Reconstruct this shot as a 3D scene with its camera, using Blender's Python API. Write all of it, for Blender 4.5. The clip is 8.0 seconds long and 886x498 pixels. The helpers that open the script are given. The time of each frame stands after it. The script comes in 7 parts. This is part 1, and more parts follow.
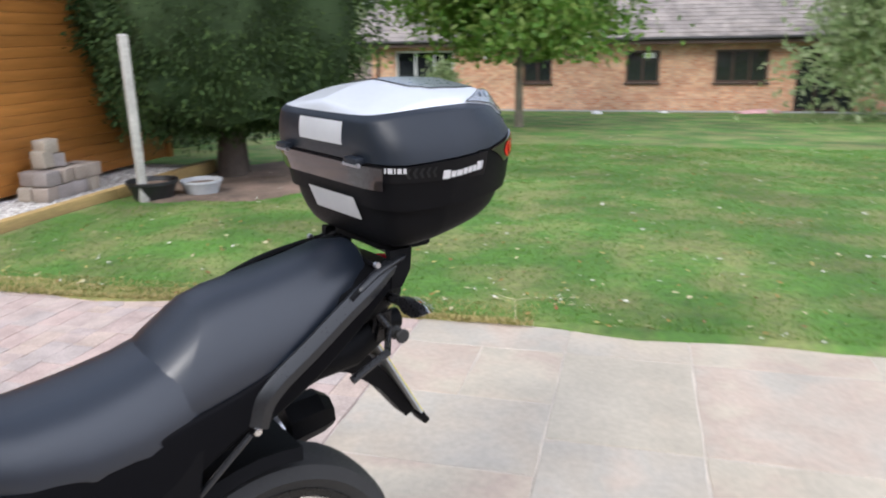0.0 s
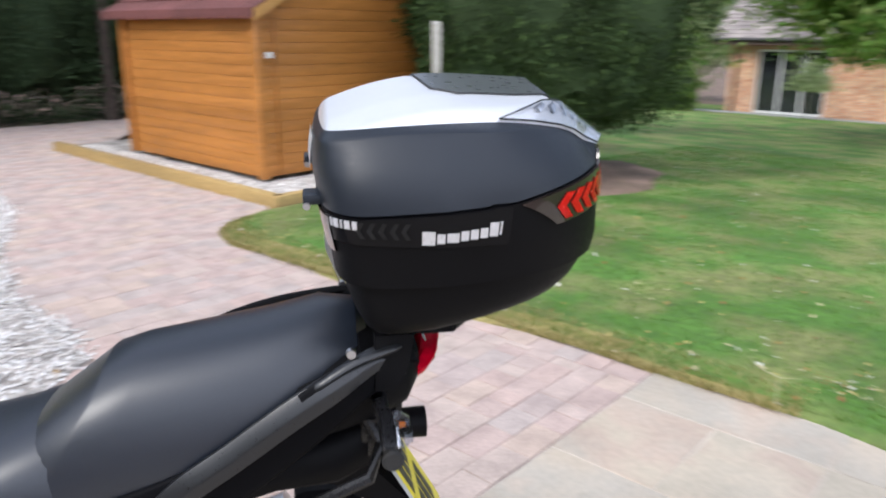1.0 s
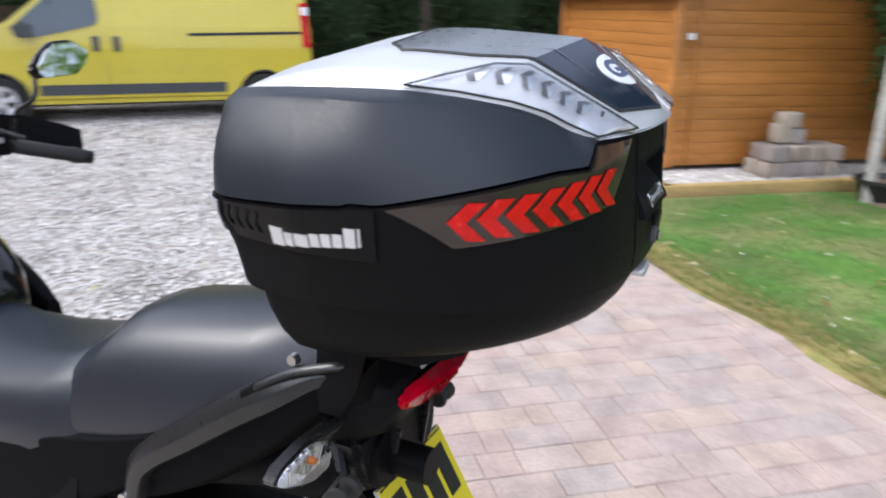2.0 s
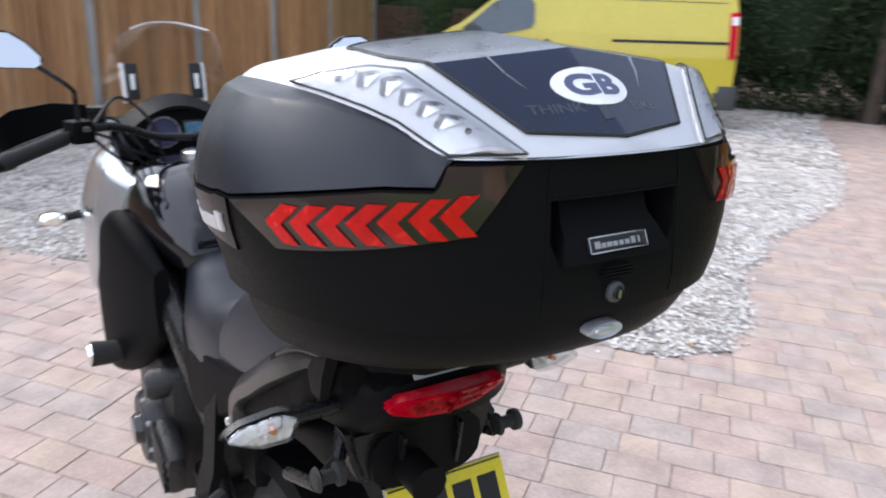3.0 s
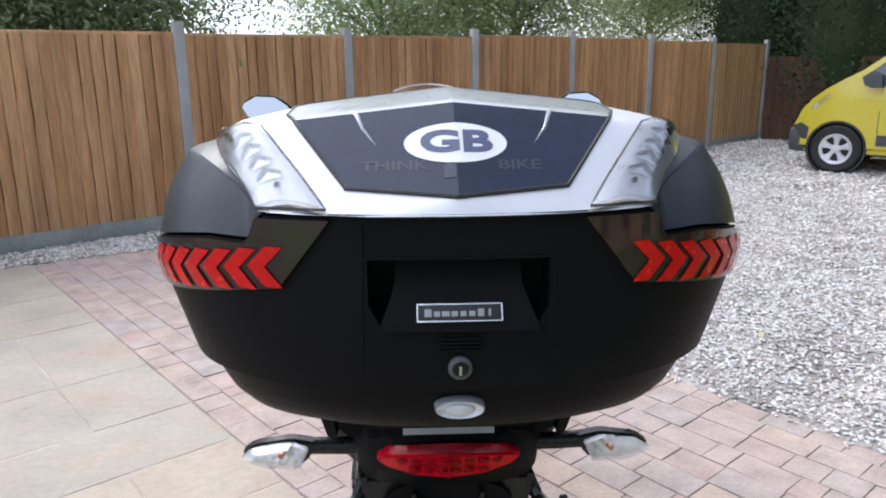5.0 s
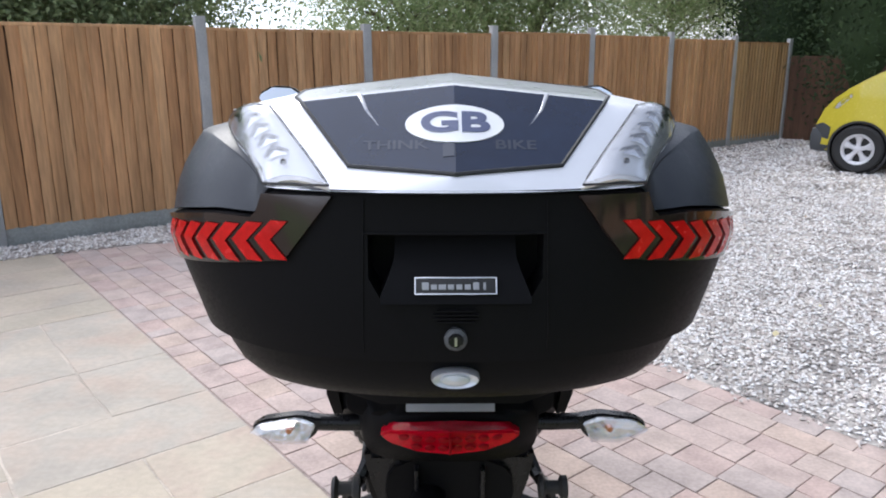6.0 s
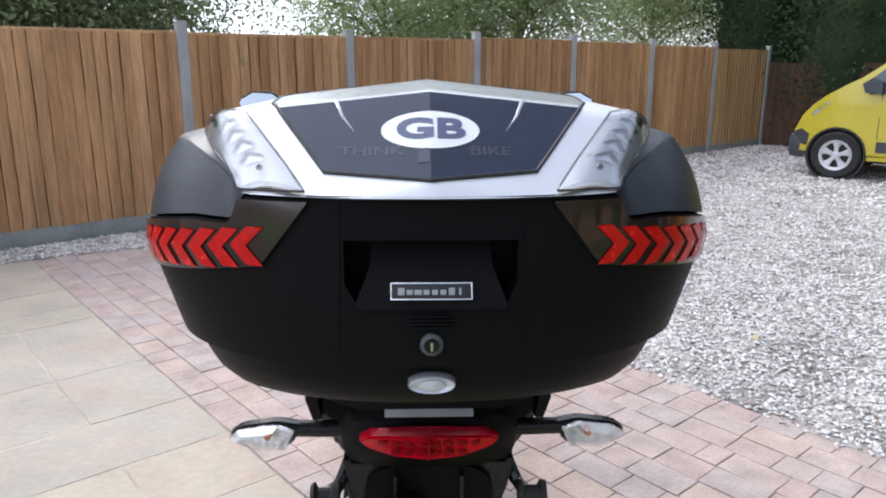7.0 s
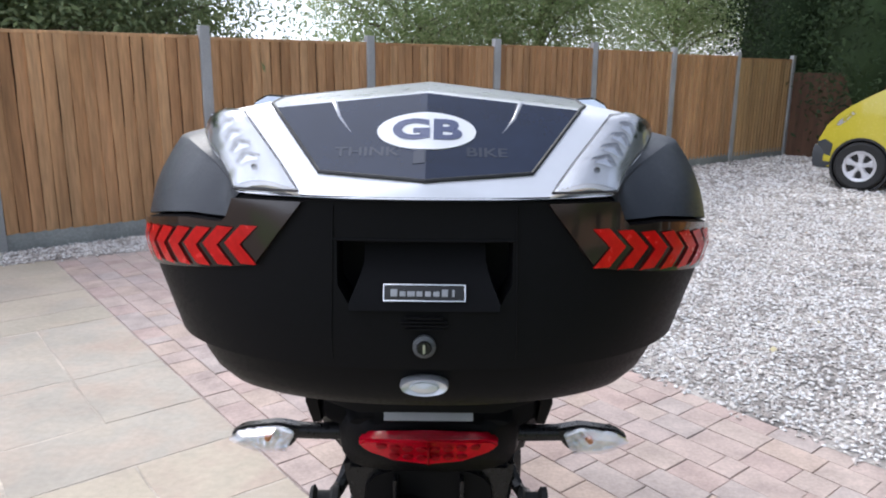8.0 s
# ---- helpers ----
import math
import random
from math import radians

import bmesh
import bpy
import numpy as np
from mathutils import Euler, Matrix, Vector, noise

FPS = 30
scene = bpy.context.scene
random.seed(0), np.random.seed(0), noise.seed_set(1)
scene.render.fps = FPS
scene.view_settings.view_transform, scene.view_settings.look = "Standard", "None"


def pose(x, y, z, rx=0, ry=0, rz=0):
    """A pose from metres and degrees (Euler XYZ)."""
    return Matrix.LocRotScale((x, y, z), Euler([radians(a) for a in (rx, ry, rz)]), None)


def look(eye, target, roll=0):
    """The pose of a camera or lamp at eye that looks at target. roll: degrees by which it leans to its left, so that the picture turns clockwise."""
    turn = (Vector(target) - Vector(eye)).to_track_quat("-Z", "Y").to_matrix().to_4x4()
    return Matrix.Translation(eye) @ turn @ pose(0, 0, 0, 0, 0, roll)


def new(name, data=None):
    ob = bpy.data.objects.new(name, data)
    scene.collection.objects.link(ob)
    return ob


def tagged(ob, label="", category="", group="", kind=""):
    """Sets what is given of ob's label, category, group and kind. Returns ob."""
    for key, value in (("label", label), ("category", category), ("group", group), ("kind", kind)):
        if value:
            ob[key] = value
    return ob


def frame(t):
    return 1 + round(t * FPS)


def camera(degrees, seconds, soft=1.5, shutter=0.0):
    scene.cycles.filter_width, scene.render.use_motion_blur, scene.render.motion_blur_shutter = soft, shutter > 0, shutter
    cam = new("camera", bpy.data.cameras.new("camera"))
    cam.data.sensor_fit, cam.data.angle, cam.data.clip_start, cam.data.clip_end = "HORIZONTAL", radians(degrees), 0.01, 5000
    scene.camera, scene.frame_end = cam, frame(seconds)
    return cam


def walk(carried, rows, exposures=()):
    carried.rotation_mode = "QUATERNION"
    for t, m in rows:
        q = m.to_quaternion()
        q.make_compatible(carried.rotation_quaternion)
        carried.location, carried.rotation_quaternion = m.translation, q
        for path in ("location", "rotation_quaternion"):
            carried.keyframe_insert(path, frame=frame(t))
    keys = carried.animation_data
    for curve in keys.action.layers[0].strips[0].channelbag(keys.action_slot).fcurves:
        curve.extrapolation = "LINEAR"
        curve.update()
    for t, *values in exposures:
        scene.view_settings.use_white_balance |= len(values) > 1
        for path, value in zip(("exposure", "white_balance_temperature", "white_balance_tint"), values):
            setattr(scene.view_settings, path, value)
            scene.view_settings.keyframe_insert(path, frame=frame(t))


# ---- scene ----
cam = camera(61.9, 8.0, soft=1.95, shutter=0.5)
PATH = [
    (0, (-1.539, 1.151, 1.643), (0.035, 0.046, 1.093), -1.0),
    (0.5, (-1.366, 0.741, 1.607), (0.381, -0.062, 1.056), 1.3),
    (1, (-1.184, 0.385, 1.616), (0.715, 0.103, 1.055), 0.5),
    (1.5, (-1.039, 0.046, 1.605), (0.832, 0.419, 1.003), 0.5),
    (1.7, (-0.96, -0.044, 1.588), (0.861, 0.51, 0.975), 0.6),
    (2.8, (-0.529, -0.438, 1.566), (0.594, 1.099, 0.953), 2.3),
    (3, (-0.467, -0.487, 1.581), (0.505, 1.145, 0.956), 2.4),
    (3.5, (-0.275, -0.506, 1.573), (0.407, 1.272, 0.96), 5.3),
    (4, (-0.131, -0.522, 1.573), (0.235, 1.348, 0.965), 2.9),
    (4.5, (-0.021, -0.559, 1.584), (0.077, 1.366, 1.054), 0.9),
    (4.7, (-0.018, -0.574, 1.589), (0.02, 1.362, 1.088), -0.3),
    (6, (0.002, -0.623, 1.576), (-0.038, 1.311, 1.067), -0.1),
    (6.5, (0.004, -0.625, 1.576), (-0.024, 1.31, 1.074), -0.3),
    (7, (0.009, -0.626, 1.577), (0.013, 1.312, 1.082), 0.1),
    (7.5, (0.016, -0.622, 1.578), (0.019, 1.318, 1.092), 0.7),
    (8, (0.031, -0.623, 1.572), (-0.017, 1.319, 1.094), 0.6),
]
walk(cam, [(t, look(eye, target, roll)) for t, eye, target, roll in PATH])

# ---- light ----
SUN_EL, SUN_AZ = 40.0, 332.0          # degrees; azimuth counted clockwise from +Y
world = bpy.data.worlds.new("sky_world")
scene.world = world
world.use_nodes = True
wn, wl = world.node_tree.nodes, world.node_tree.links
sky = wn.new("ShaderNodeTexSky")
sky.sky_type, sky.sun_disc = "NISHITA", False
sky.sun_elevation, sky.sun_rotation = radians(SUN_EL), radians(SUN_AZ)
sky.air_density, sky.dust_density, sky.ozone_density = 1.0, 4.0, 1.0
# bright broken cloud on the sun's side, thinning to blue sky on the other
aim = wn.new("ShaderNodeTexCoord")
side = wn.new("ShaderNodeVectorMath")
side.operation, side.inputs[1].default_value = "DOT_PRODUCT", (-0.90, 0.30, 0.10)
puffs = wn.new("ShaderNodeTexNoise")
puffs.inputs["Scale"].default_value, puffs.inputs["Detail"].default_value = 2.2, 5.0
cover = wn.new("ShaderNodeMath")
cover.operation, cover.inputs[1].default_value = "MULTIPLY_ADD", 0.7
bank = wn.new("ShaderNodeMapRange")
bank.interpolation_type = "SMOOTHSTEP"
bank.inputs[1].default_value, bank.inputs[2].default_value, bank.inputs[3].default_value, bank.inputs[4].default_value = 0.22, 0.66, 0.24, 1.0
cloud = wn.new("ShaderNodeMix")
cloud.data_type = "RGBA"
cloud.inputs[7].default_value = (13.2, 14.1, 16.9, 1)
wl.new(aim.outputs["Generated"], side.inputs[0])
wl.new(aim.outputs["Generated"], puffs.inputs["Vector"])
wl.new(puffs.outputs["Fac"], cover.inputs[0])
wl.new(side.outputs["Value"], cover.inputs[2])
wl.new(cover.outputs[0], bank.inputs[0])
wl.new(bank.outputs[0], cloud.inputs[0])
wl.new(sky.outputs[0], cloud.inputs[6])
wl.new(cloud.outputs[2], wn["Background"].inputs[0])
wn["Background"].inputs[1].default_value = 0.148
sun_data = bpy.data.lights.new("sun", "SUN")
sun_data.energy, sun_data.angle, sun_data.color = 2.0, radians(20), (1.0, 0.96, 0.92)
sun = new("sun", sun_data)
_az, _el = radians(SUN_AZ), radians(SUN_EL)
sun.matrix_world = look((math.sin(_az) * math.cos(_el) * 30, math.cos(_az) * math.cos(_el) * 30, math.sin(_el) * 30), (0, 0, 0))

# ---- plan: everything outside is laid out on a grid turned by -50 degrees ----
PX, PY, QX, QY = math.cos(radians(-50)), math.sin(radians(-50)), math.cos(radians(40)), math.sin(radians(40))


def xy(p, q):
    return p * PX + q * QX, p * PY + q * QY


def drop(x, y):
    """The lawn falls gently away from the paving towards the house."""
    d = x * PX + y * PY - 4.5
    return -0.045 * d if d > 0 else 0.0


# ---- mesh helpers ----
def link_mesh(name, verts, faces, mat, parent=None, label="", smooth=40):
    me = bpy.data.meshes.new(name)
    me.from_pydata(verts, [], faces)
    me.update()
    return place_mesh(name, me, mat, parent, label, smooth)


def place_mesh(name, me, mat, parent=None, label="", smooth=40):
    if mat is not None and not me.materials:
        for m in (mat if isinstance(mat, (list, tuple)) else (mat,)):
            me.materials.append(m)
    if smooth:
        me.shade_smooth()
        me.set_sharp_from_angle(angle=radians(smooth))
    ob = new(name, me)
    ob.parent = parent
    if label:
        ob["label"] = label
    return ob


def part(name, bm, material, parent, label="", smooth=40):
    """Links a bmesh as one mesh object under a thing or under a part."""
    bmesh.ops.recalc_face_normals(bm, faces=bm.faces)
    me = bpy.data.meshes.new(name)
    bm.to_mesh(me)
    bm.free()
    return place_mesh(name, me, material, parent, label, smooth)


def thing(name, label, category, at=(0, 0, 0), rz=0.0, group="", kind=""):
    ob = new(name)
    ob.empty_display_size = 0.1
    ob.matrix_basis = pose(*at, 0, 0, rz)
    return tagged(ob, label, category, group, kind)


def box(size, at=(0, 0, 0), bevel=0.0, turn=None, bm=None, segments=2):
    bm = bm or bmesh.new()
    made = bmesh.ops.create_cube(bm, size=1.0)["verts"]
    bmesh.ops.scale(bm, vec=size, verts=made)
    if bevel:
        edges = list({e for v in made for e in v.link_edges})
        made = bmesh.ops.bevel(bm, geom=edges, offset=bevel, segments=segments, affect="EDGES", profile=0.6)["verts"]
    if turn is not None:
        bmesh.ops.rotate(bm, cent=(0, 0, 0), matrix=Euler([radians(a) for a in turn]).to_matrix(), verts=made)
    bmesh.ops.translate(bm, vec=at, verts=made)
    return bm


def tube(points, radius, seg=10, bm=None, flat=1.0, up=(0, 0, 1)):
    """A swept round bar along a polyline; radius may be one number or one per point."""
    bm = bm or bmesh.new()
    pts = [Vector(p) for p in points]
    rad = radius if isinstance(radius, (list, tuple)) else [radius] * len(pts)
    rings = []
    for i, p in enumerate(pts):
        d = (pts[min(i + 1, len(pts) - 1)] - pts[max(i - 1, 0)]).normalized()
        u = Vector(up)
        if abs(u.dot(d)) > 0.95:
            u = Vector((1, 0, 0))
        a = d.cross(u).normalized()
        b = a.cross(d)
        rings.append([bm.verts.new(p + (a * math.cos(t) + b * math.sin(t) * flat) * rad[i]) for t in [2 * math.pi * k / seg for k in range(seg)]])
    for r0, r1 in zip(rings, rings[1:]):
        for k in range(seg):
            bm.faces.new((r0[k], r0[(k + 1) % seg], r1[(k + 1) % seg], r1[k]))
    bm.faces.new(rings[0])
    bm.faces.new(rings[-1])
    return bm


def curve_points(points, steps=6):
    """Catmull-Rom through the points."""
    pts = [Vector(p) for p in points]
    out = []
    for i in range(len(pts) - 1):
        a, b, c, d = pts[max(i - 1, 0)], pts[i], pts[i + 1], pts[min(i + 2, len(pts) - 1)]
        for k in range(steps):
            t = k / steps
            out.append(0.5 * ((2 * b) + (c - a) * t + (2 * a - 5 * b + 4 * c - d) * t * t + (3 * b - 3 * c + d - a) * t ** 3))
    out.append(pts[-1])
    return out


def lathe(profile, seg=32, axis="x", at=(0, 0, 0), bm=None):
    """Turns (radius, along) pairs round an axis; a closed ring profile."""
    bm = bm or bmesh.new()
    rings = []
    for k in range(seg):
        t = 2 * math.pi * k / seg
        c, s = math.cos(t), math.sin(t)
        ring = []
        for r, l in profile:
            v = {"x": (l, r * c, r * s), "y": (r * c, l, r * s), "z": (r * c, r * s, l)}[axis]
            ring.append(bm.verts.new(Vector(v) + Vector(at)))
        rings.append(ring)
    n = len(profile)
    for k in range(seg):
        a, b = rings[k], rings[(k + 1) % seg]
        for i in range(n - 1):
            bm.faces.new((a[i], a[i + 1], b[i + 1], b[i]))
        bm.faces.new((a[n - 1], a[0], b[0], b[n - 1]))
    return bm


def loft(rings, bm=None, caps=True):
    bm = bm or bmesh.new()
    rr = [[bm.verts.new(p) for p in ring] for ring in rings]
    n = len(rr[0])
    for a, b in zip(rr, rr[1:]):
        for k in range(n):
            bm.faces.new((a[k], a[(k + 1) % n], b[(k + 1) % n], b[k]))
    if caps:
        bm.faces.new(rr[0])
        bm.faces.new(rr[-1])
    return bm


def rounded(rings, around=5, along=5):
    """Refines loft rings to a rounded form."""
    def ring_points(ring):
        pts = [Vector(p) for p in ring]
        pts = [a.lerp(b, f) for a, b in zip(pts, pts[1:] + pts[:1]) for f in (0.18, 0.82)]
        n = len(pts)
        out = []
        for i in range(n):
            a, b, c, d = pts[i - 1], pts[i], pts[(i + 1) % n], pts[(i + 2) % n]
            for k in range(around):
                t = k / around
                out.append(0.5 * ((2 * b) + (c - a) * t + (2 * a - 5 * b + 4 * c - d) * t * t + (3 * b - 3 * c + d - a) * t ** 3))
        return out
    fine = [ring_points(r) for r in rings]
    lines = [curve_points([r[k] for r in fine], along) for k in range(len(fine[0]))]
    return [[line[j] for line in lines] for j in range(len(lines[0]))]


def oval(y, cx, hw, zlo, zhi, n=2.6, seg=20, flare=0.0):
    """A cross-section at y: a superellipse hw to each side, from zlo to zhi; flare widens its lower half."""
    out = []
    for k in range(seg):
        t = 2 * math.pi * k / seg
        c, s = math.cos(t), math.sin(t)
        x = math.copysign(abs(c) ** (2 / n), c) * hw
        z = math.copysign(abs(s) ** (2 / n), s)
        x *= 1 - flare * z
        out.append((cx + x, y, (zlo + zhi) / 2 + z * (zhi - zlo) / 2))
    return out


def prism(poly, depth, plane="xy", at=(0, 0, 0), bevel=0.0, bm=None):
    """A flat polygon pulled to a plate of the given depth."""
    bm = bm or bmesh.new()

    def put(a, b, h):
        v = {"xy": (a, b, h), "xz": (a, h, b), "yz": (h, a, b)}[plane]
        return bm.verts.new(Vector(v) + Vector(at))
    lo = [put(a, b, -depth / 2) for a, b in poly]
    hi = [put(a, b, depth / 2) for a, b in poly]
    n = len(poly)
    made = [bm.faces.new(lo[::-1]), bm.faces.new(hi)]
    for k in range(n):
        made.append(bm.faces.new((lo[k], lo[(k + 1) % n], hi[(k + 1) % n], hi[k])))
    if bevel:
        bmesh.ops.bevel(bm, geom=list({e for f in made for e in f.edges}), offset=bevel, segments=2, affect="EDGES")
    return bm


def word(text, size, heavy=0.0):
    """The outline of a word as a flat mesh, centred on the origin; returns vertices and faces."""
    cu = bpy.data.curves.new("letters", "FONT")
    cu.body, cu.size, cu.align_x, cu.align_y = text, size, "CENTER", "CENTER"
    cu.resolution_u, cu.offset = 4, heavy
    ob = new("letters", cu)
    me = bpy.data.meshes.new_from_object(ob.evaluated_get(bpy.context.evaluated_depsgraph_get()))
    verts, faces = [tuple(v.co) for v in me.vertices], [tuple(f.vertices) for f in me.polygons]
    bpy.data.objects.remove(ob)
    bpy.data.curves.remove(cu)
    bpy.data.meshes.remove(me)
    return verts, faces


# ---- materials ----
def surf(name, col, rough=0.5, metal=0.0, var=0.12, coarse=1.5, fine=40.0, bump=0.0, bump_scale=120.0, rand=0.0,
         coat=0.0, spec=0.5, second=None, rough_var=0.08, local=False, sheen=0.0):
    """A surface with a broad and a fine variation of colour, uneven gloss and a fine relief."""
    m = bpy.data.materials.new(name)
    m.use_nodes = True
    n, l = m.node_tree.nodes, m.node_tree.links
    b = n["Principled BSDF"]
    b.inputs["Metallic"].default_value = metal
    b.inputs["Coat Weight"].default_value = coat
    b.inputs["Coat Roughness"].default_value = 0.06
    b.inputs["Specular IOR Level"].default_value = spec
    if sheen:
        b.inputs["Sheen Weight"].default_value = sheen
    if local:
        src = n.new("ShaderNodeTexCoord").outputs["Object"]
    else:
        src = n.new("ShaderNodeNewGeometry").outputs["Position"]

    def noise_at(scale, detail=4.0):
        t = n.new("ShaderNodeTexNoise")
        t.inputs["Scale"].default_value, t.inputs["Detail"].default_value = scale, detail
        l.new(src, t.inputs["Vector"])
        return t.outputs["Fac"]

    def ranged(sock, lo, hi, a=0.3, z=0.7):
        r = n.new("ShaderNodeMapRange")
        r.inputs[1].default_value, r.inputs[2].default_value, r.inputs[3].default_value, r.inputs[4].default_value = a, z, lo, hi
        l.new(sock, r.inputs[0])
        return r.outputs[0]

    def mult(a, c):
        x = n.new("ShaderNodeMath")
        x.operation = "MULTIPLY"
        l.new(a, x.inputs[0])
        l.new(c, x.inputs[1])
        return x.outputs[0]
    big, small = noise_at(coarse), noise_at(fine)
    gain = mult(ranged(big, 1 - var, 1 + var), ranged(small, 1 - var * 0.7, 1 + var * 0.7))
    if rand:
        oi = n.new("ShaderNodeObjectInfo")
        gain = mult(gain, ranged(oi.outputs["Random"], 1 - rand, 1 + rand, 0, 1))
    if second is not None:
        mx = n.new("ShaderNodeMix")
        mx.data_type = "RGBA"
        mx.inputs[6].default_value, mx.inputs[7].default_value = (*col, 1), (*second, 1)
        l.new(ranged(noise_at(coarse * 2.3), 0, 1, 0.42, 0.62), mx.inputs[0])
        base = mx.outputs[2]
    else:
        rgb = n.new("ShaderNodeRGB")
        rgb.outputs[0].default_value = (*col, 1)
        base = rgb.outputs[0]
    vm = n.new("ShaderNodeVectorMath")
    vm.operation = "SCALE"
    l.new(base, vm.inputs[0])
    l.new(gain, vm.inputs["Scale"])
    l.new(vm.outputs[0], b.inputs["Base Color"])
    l.new(ranged(small, max(rough - rough_var, 0.02), min(rough + rough_var, 1)), b.inputs["Roughness"])
    if bump:
        bp = n.new("ShaderNodeBump")
        bp.inputs["Strength"].default_value, bp.inputs["Distance"].default_value = bump, 0.01
        l.new(noise_at(bump_scale, 6.0), bp.inputs["Height"])
        l.new(bp.outputs[0], b.inputs["Normal"])
    return m


def grain(m, scale):
    """Stretches a surface's variation along the timber."""
    n, l = m.node_tree.nodes, m.node_tree.links
    for t in [x for x in n if x.type == "TEX_NOISE"]:
        mp = n.new("ShaderNodeMapping")
        mp.inputs["Scale"].default_value = scale
        l.new(t.inputs["Vector"].links[0].from_socket, mp.inputs[0])
        l.new(mp.outputs[0], t.inputs["Vector"])
    return m


def many(name, cols, rough=0.8, var=0.12, fine=60.0, bump=0.3, bump_scale=150.0, island=False, streak=None, coarse=2.0, translucent=0.0, mottle=0.0):
    """A surface whose pieces each take one of several colours."""
    m = surf(name, (0.5, 0.5, 0.5), rough, var=var, fine=fine, bump=bump, bump_scale=bump_scale, coarse=coarse, spec=0.3)
    n, l = m.node_tree.nodes, m.node_tree.links
    if streak:
        grain(m, streak)
    ramp = n.new("ShaderNodeValToRGB")
    ramp.color_ramp.interpolation = "CONSTANT" if len(cols) > 3 else "LINEAR"
    while len(ramp.color_ramp.elements) < len(cols):
        ramp.color_ramp.elements.new(0.5)
    for i, (e, c) in enumerate(zip(ramp.color_ramp.elements, cols)):
        e.position, e.color = i / len(cols) if len(cols) > 3 else i / max(len(cols) - 1, 1), (*c, 1)
    if island:
        l.new(n.new("ShaderNodeNewGeometry").outputs["Random Per Island"], ramp.inputs[0])
    elif mottle:
        # patches of the neighbouring tints within each piece
        ramp.color_ramp.interpolation = "LINEAR"
        tx = n.new("ShaderNodeTexNoise")
        tx.inputs["Scale"].default_value, tx.inputs["Detail"].default_value = 2.4, 3.0
        l.new(n.new("ShaderNodeNewGeometry").outputs["Position"], tx.inputs["Vector"])
        sc = n.new("ShaderNodeMath")
        sc.operation = "MULTIPLY_ADD"
        sc.inputs[1].default_value, sc.inputs[2].default_value = mottle, -0.5 * mottle
        l.new(tx.outputs["Fac"], sc.inputs[0])
        ad = n.new("ShaderNodeMath")
        ad.operation = "ADD"
        l.new(sc.outputs[0], ad.inputs[0])
        l.new(n.new("ShaderNodeObjectInfo").outputs["Random"], ad.inputs[1])
        l.new(ad.outputs[0], ramp.inputs[0])
    else:
        l.new(n.new("ShaderNodeObjectInfo").outputs["Random"], ramp.inputs[0])
    vm = next(x for x in n if x.type == "VECT_MATH")
    l.new(ramp.outputs[0], vm.inputs[0])
    if translucent:
        b = n["Principled BSDF"]
        tr = n.new("ShaderNodeBsdfTranslucent")
        l.new(vm.outputs[0], tr.inputs[0])
        mx = n.new("ShaderNodeMixShader")
        mx.inputs[0].default_value = translucent
        l.new(b.outputs[0], mx.inputs[1])
        l.new(tr.outputs[0], mx.inputs[2])
        l.new(mx.outputs[0], n["Material Output"].inputs[0])
    return m


def glass(name, col=(1, 1, 1), rough=0.02, see=0.8):
    """Clear plastic: mostly see-through, with a gloss that grows towards grazing views."""
    m = bpy.data.materials.new(name)
    m.use_nodes = True
    n, l = m.node_tree.nodes, m.node_tree.links
    gl = n.new("ShaderNodeBsdfGlossy")
    gl.inputs["Roughness"].default_value = rough
    tr = n.new("ShaderNodeBsdfTransparent")
    tr.inputs[0].default_value = (*col, 1)
    lw = n.new("ShaderNodeLayerWeight")
    lw.inputs[0].default_value = 0.25
    add = n.new("ShaderNodeMath")
    add.operation, add.use_clamp = "MULTIPLY_ADD", True
    add.inputs[1].default_value, add.inputs[2].default_value = 0.5, 1 - see
    l.new(lw.outputs["Facing"], add.inputs[0])
    mx = n.new("ShaderNodeMixShader")
    l.new(add.outputs[0], mx.inputs[0])
    l.new(tr.outputs[0], mx.inputs[1])
    l.new(gl.outputs[0], mx.inputs[2])
    l.new(mx.outputs[0], n["Material Output"].inputs[0])
    return m


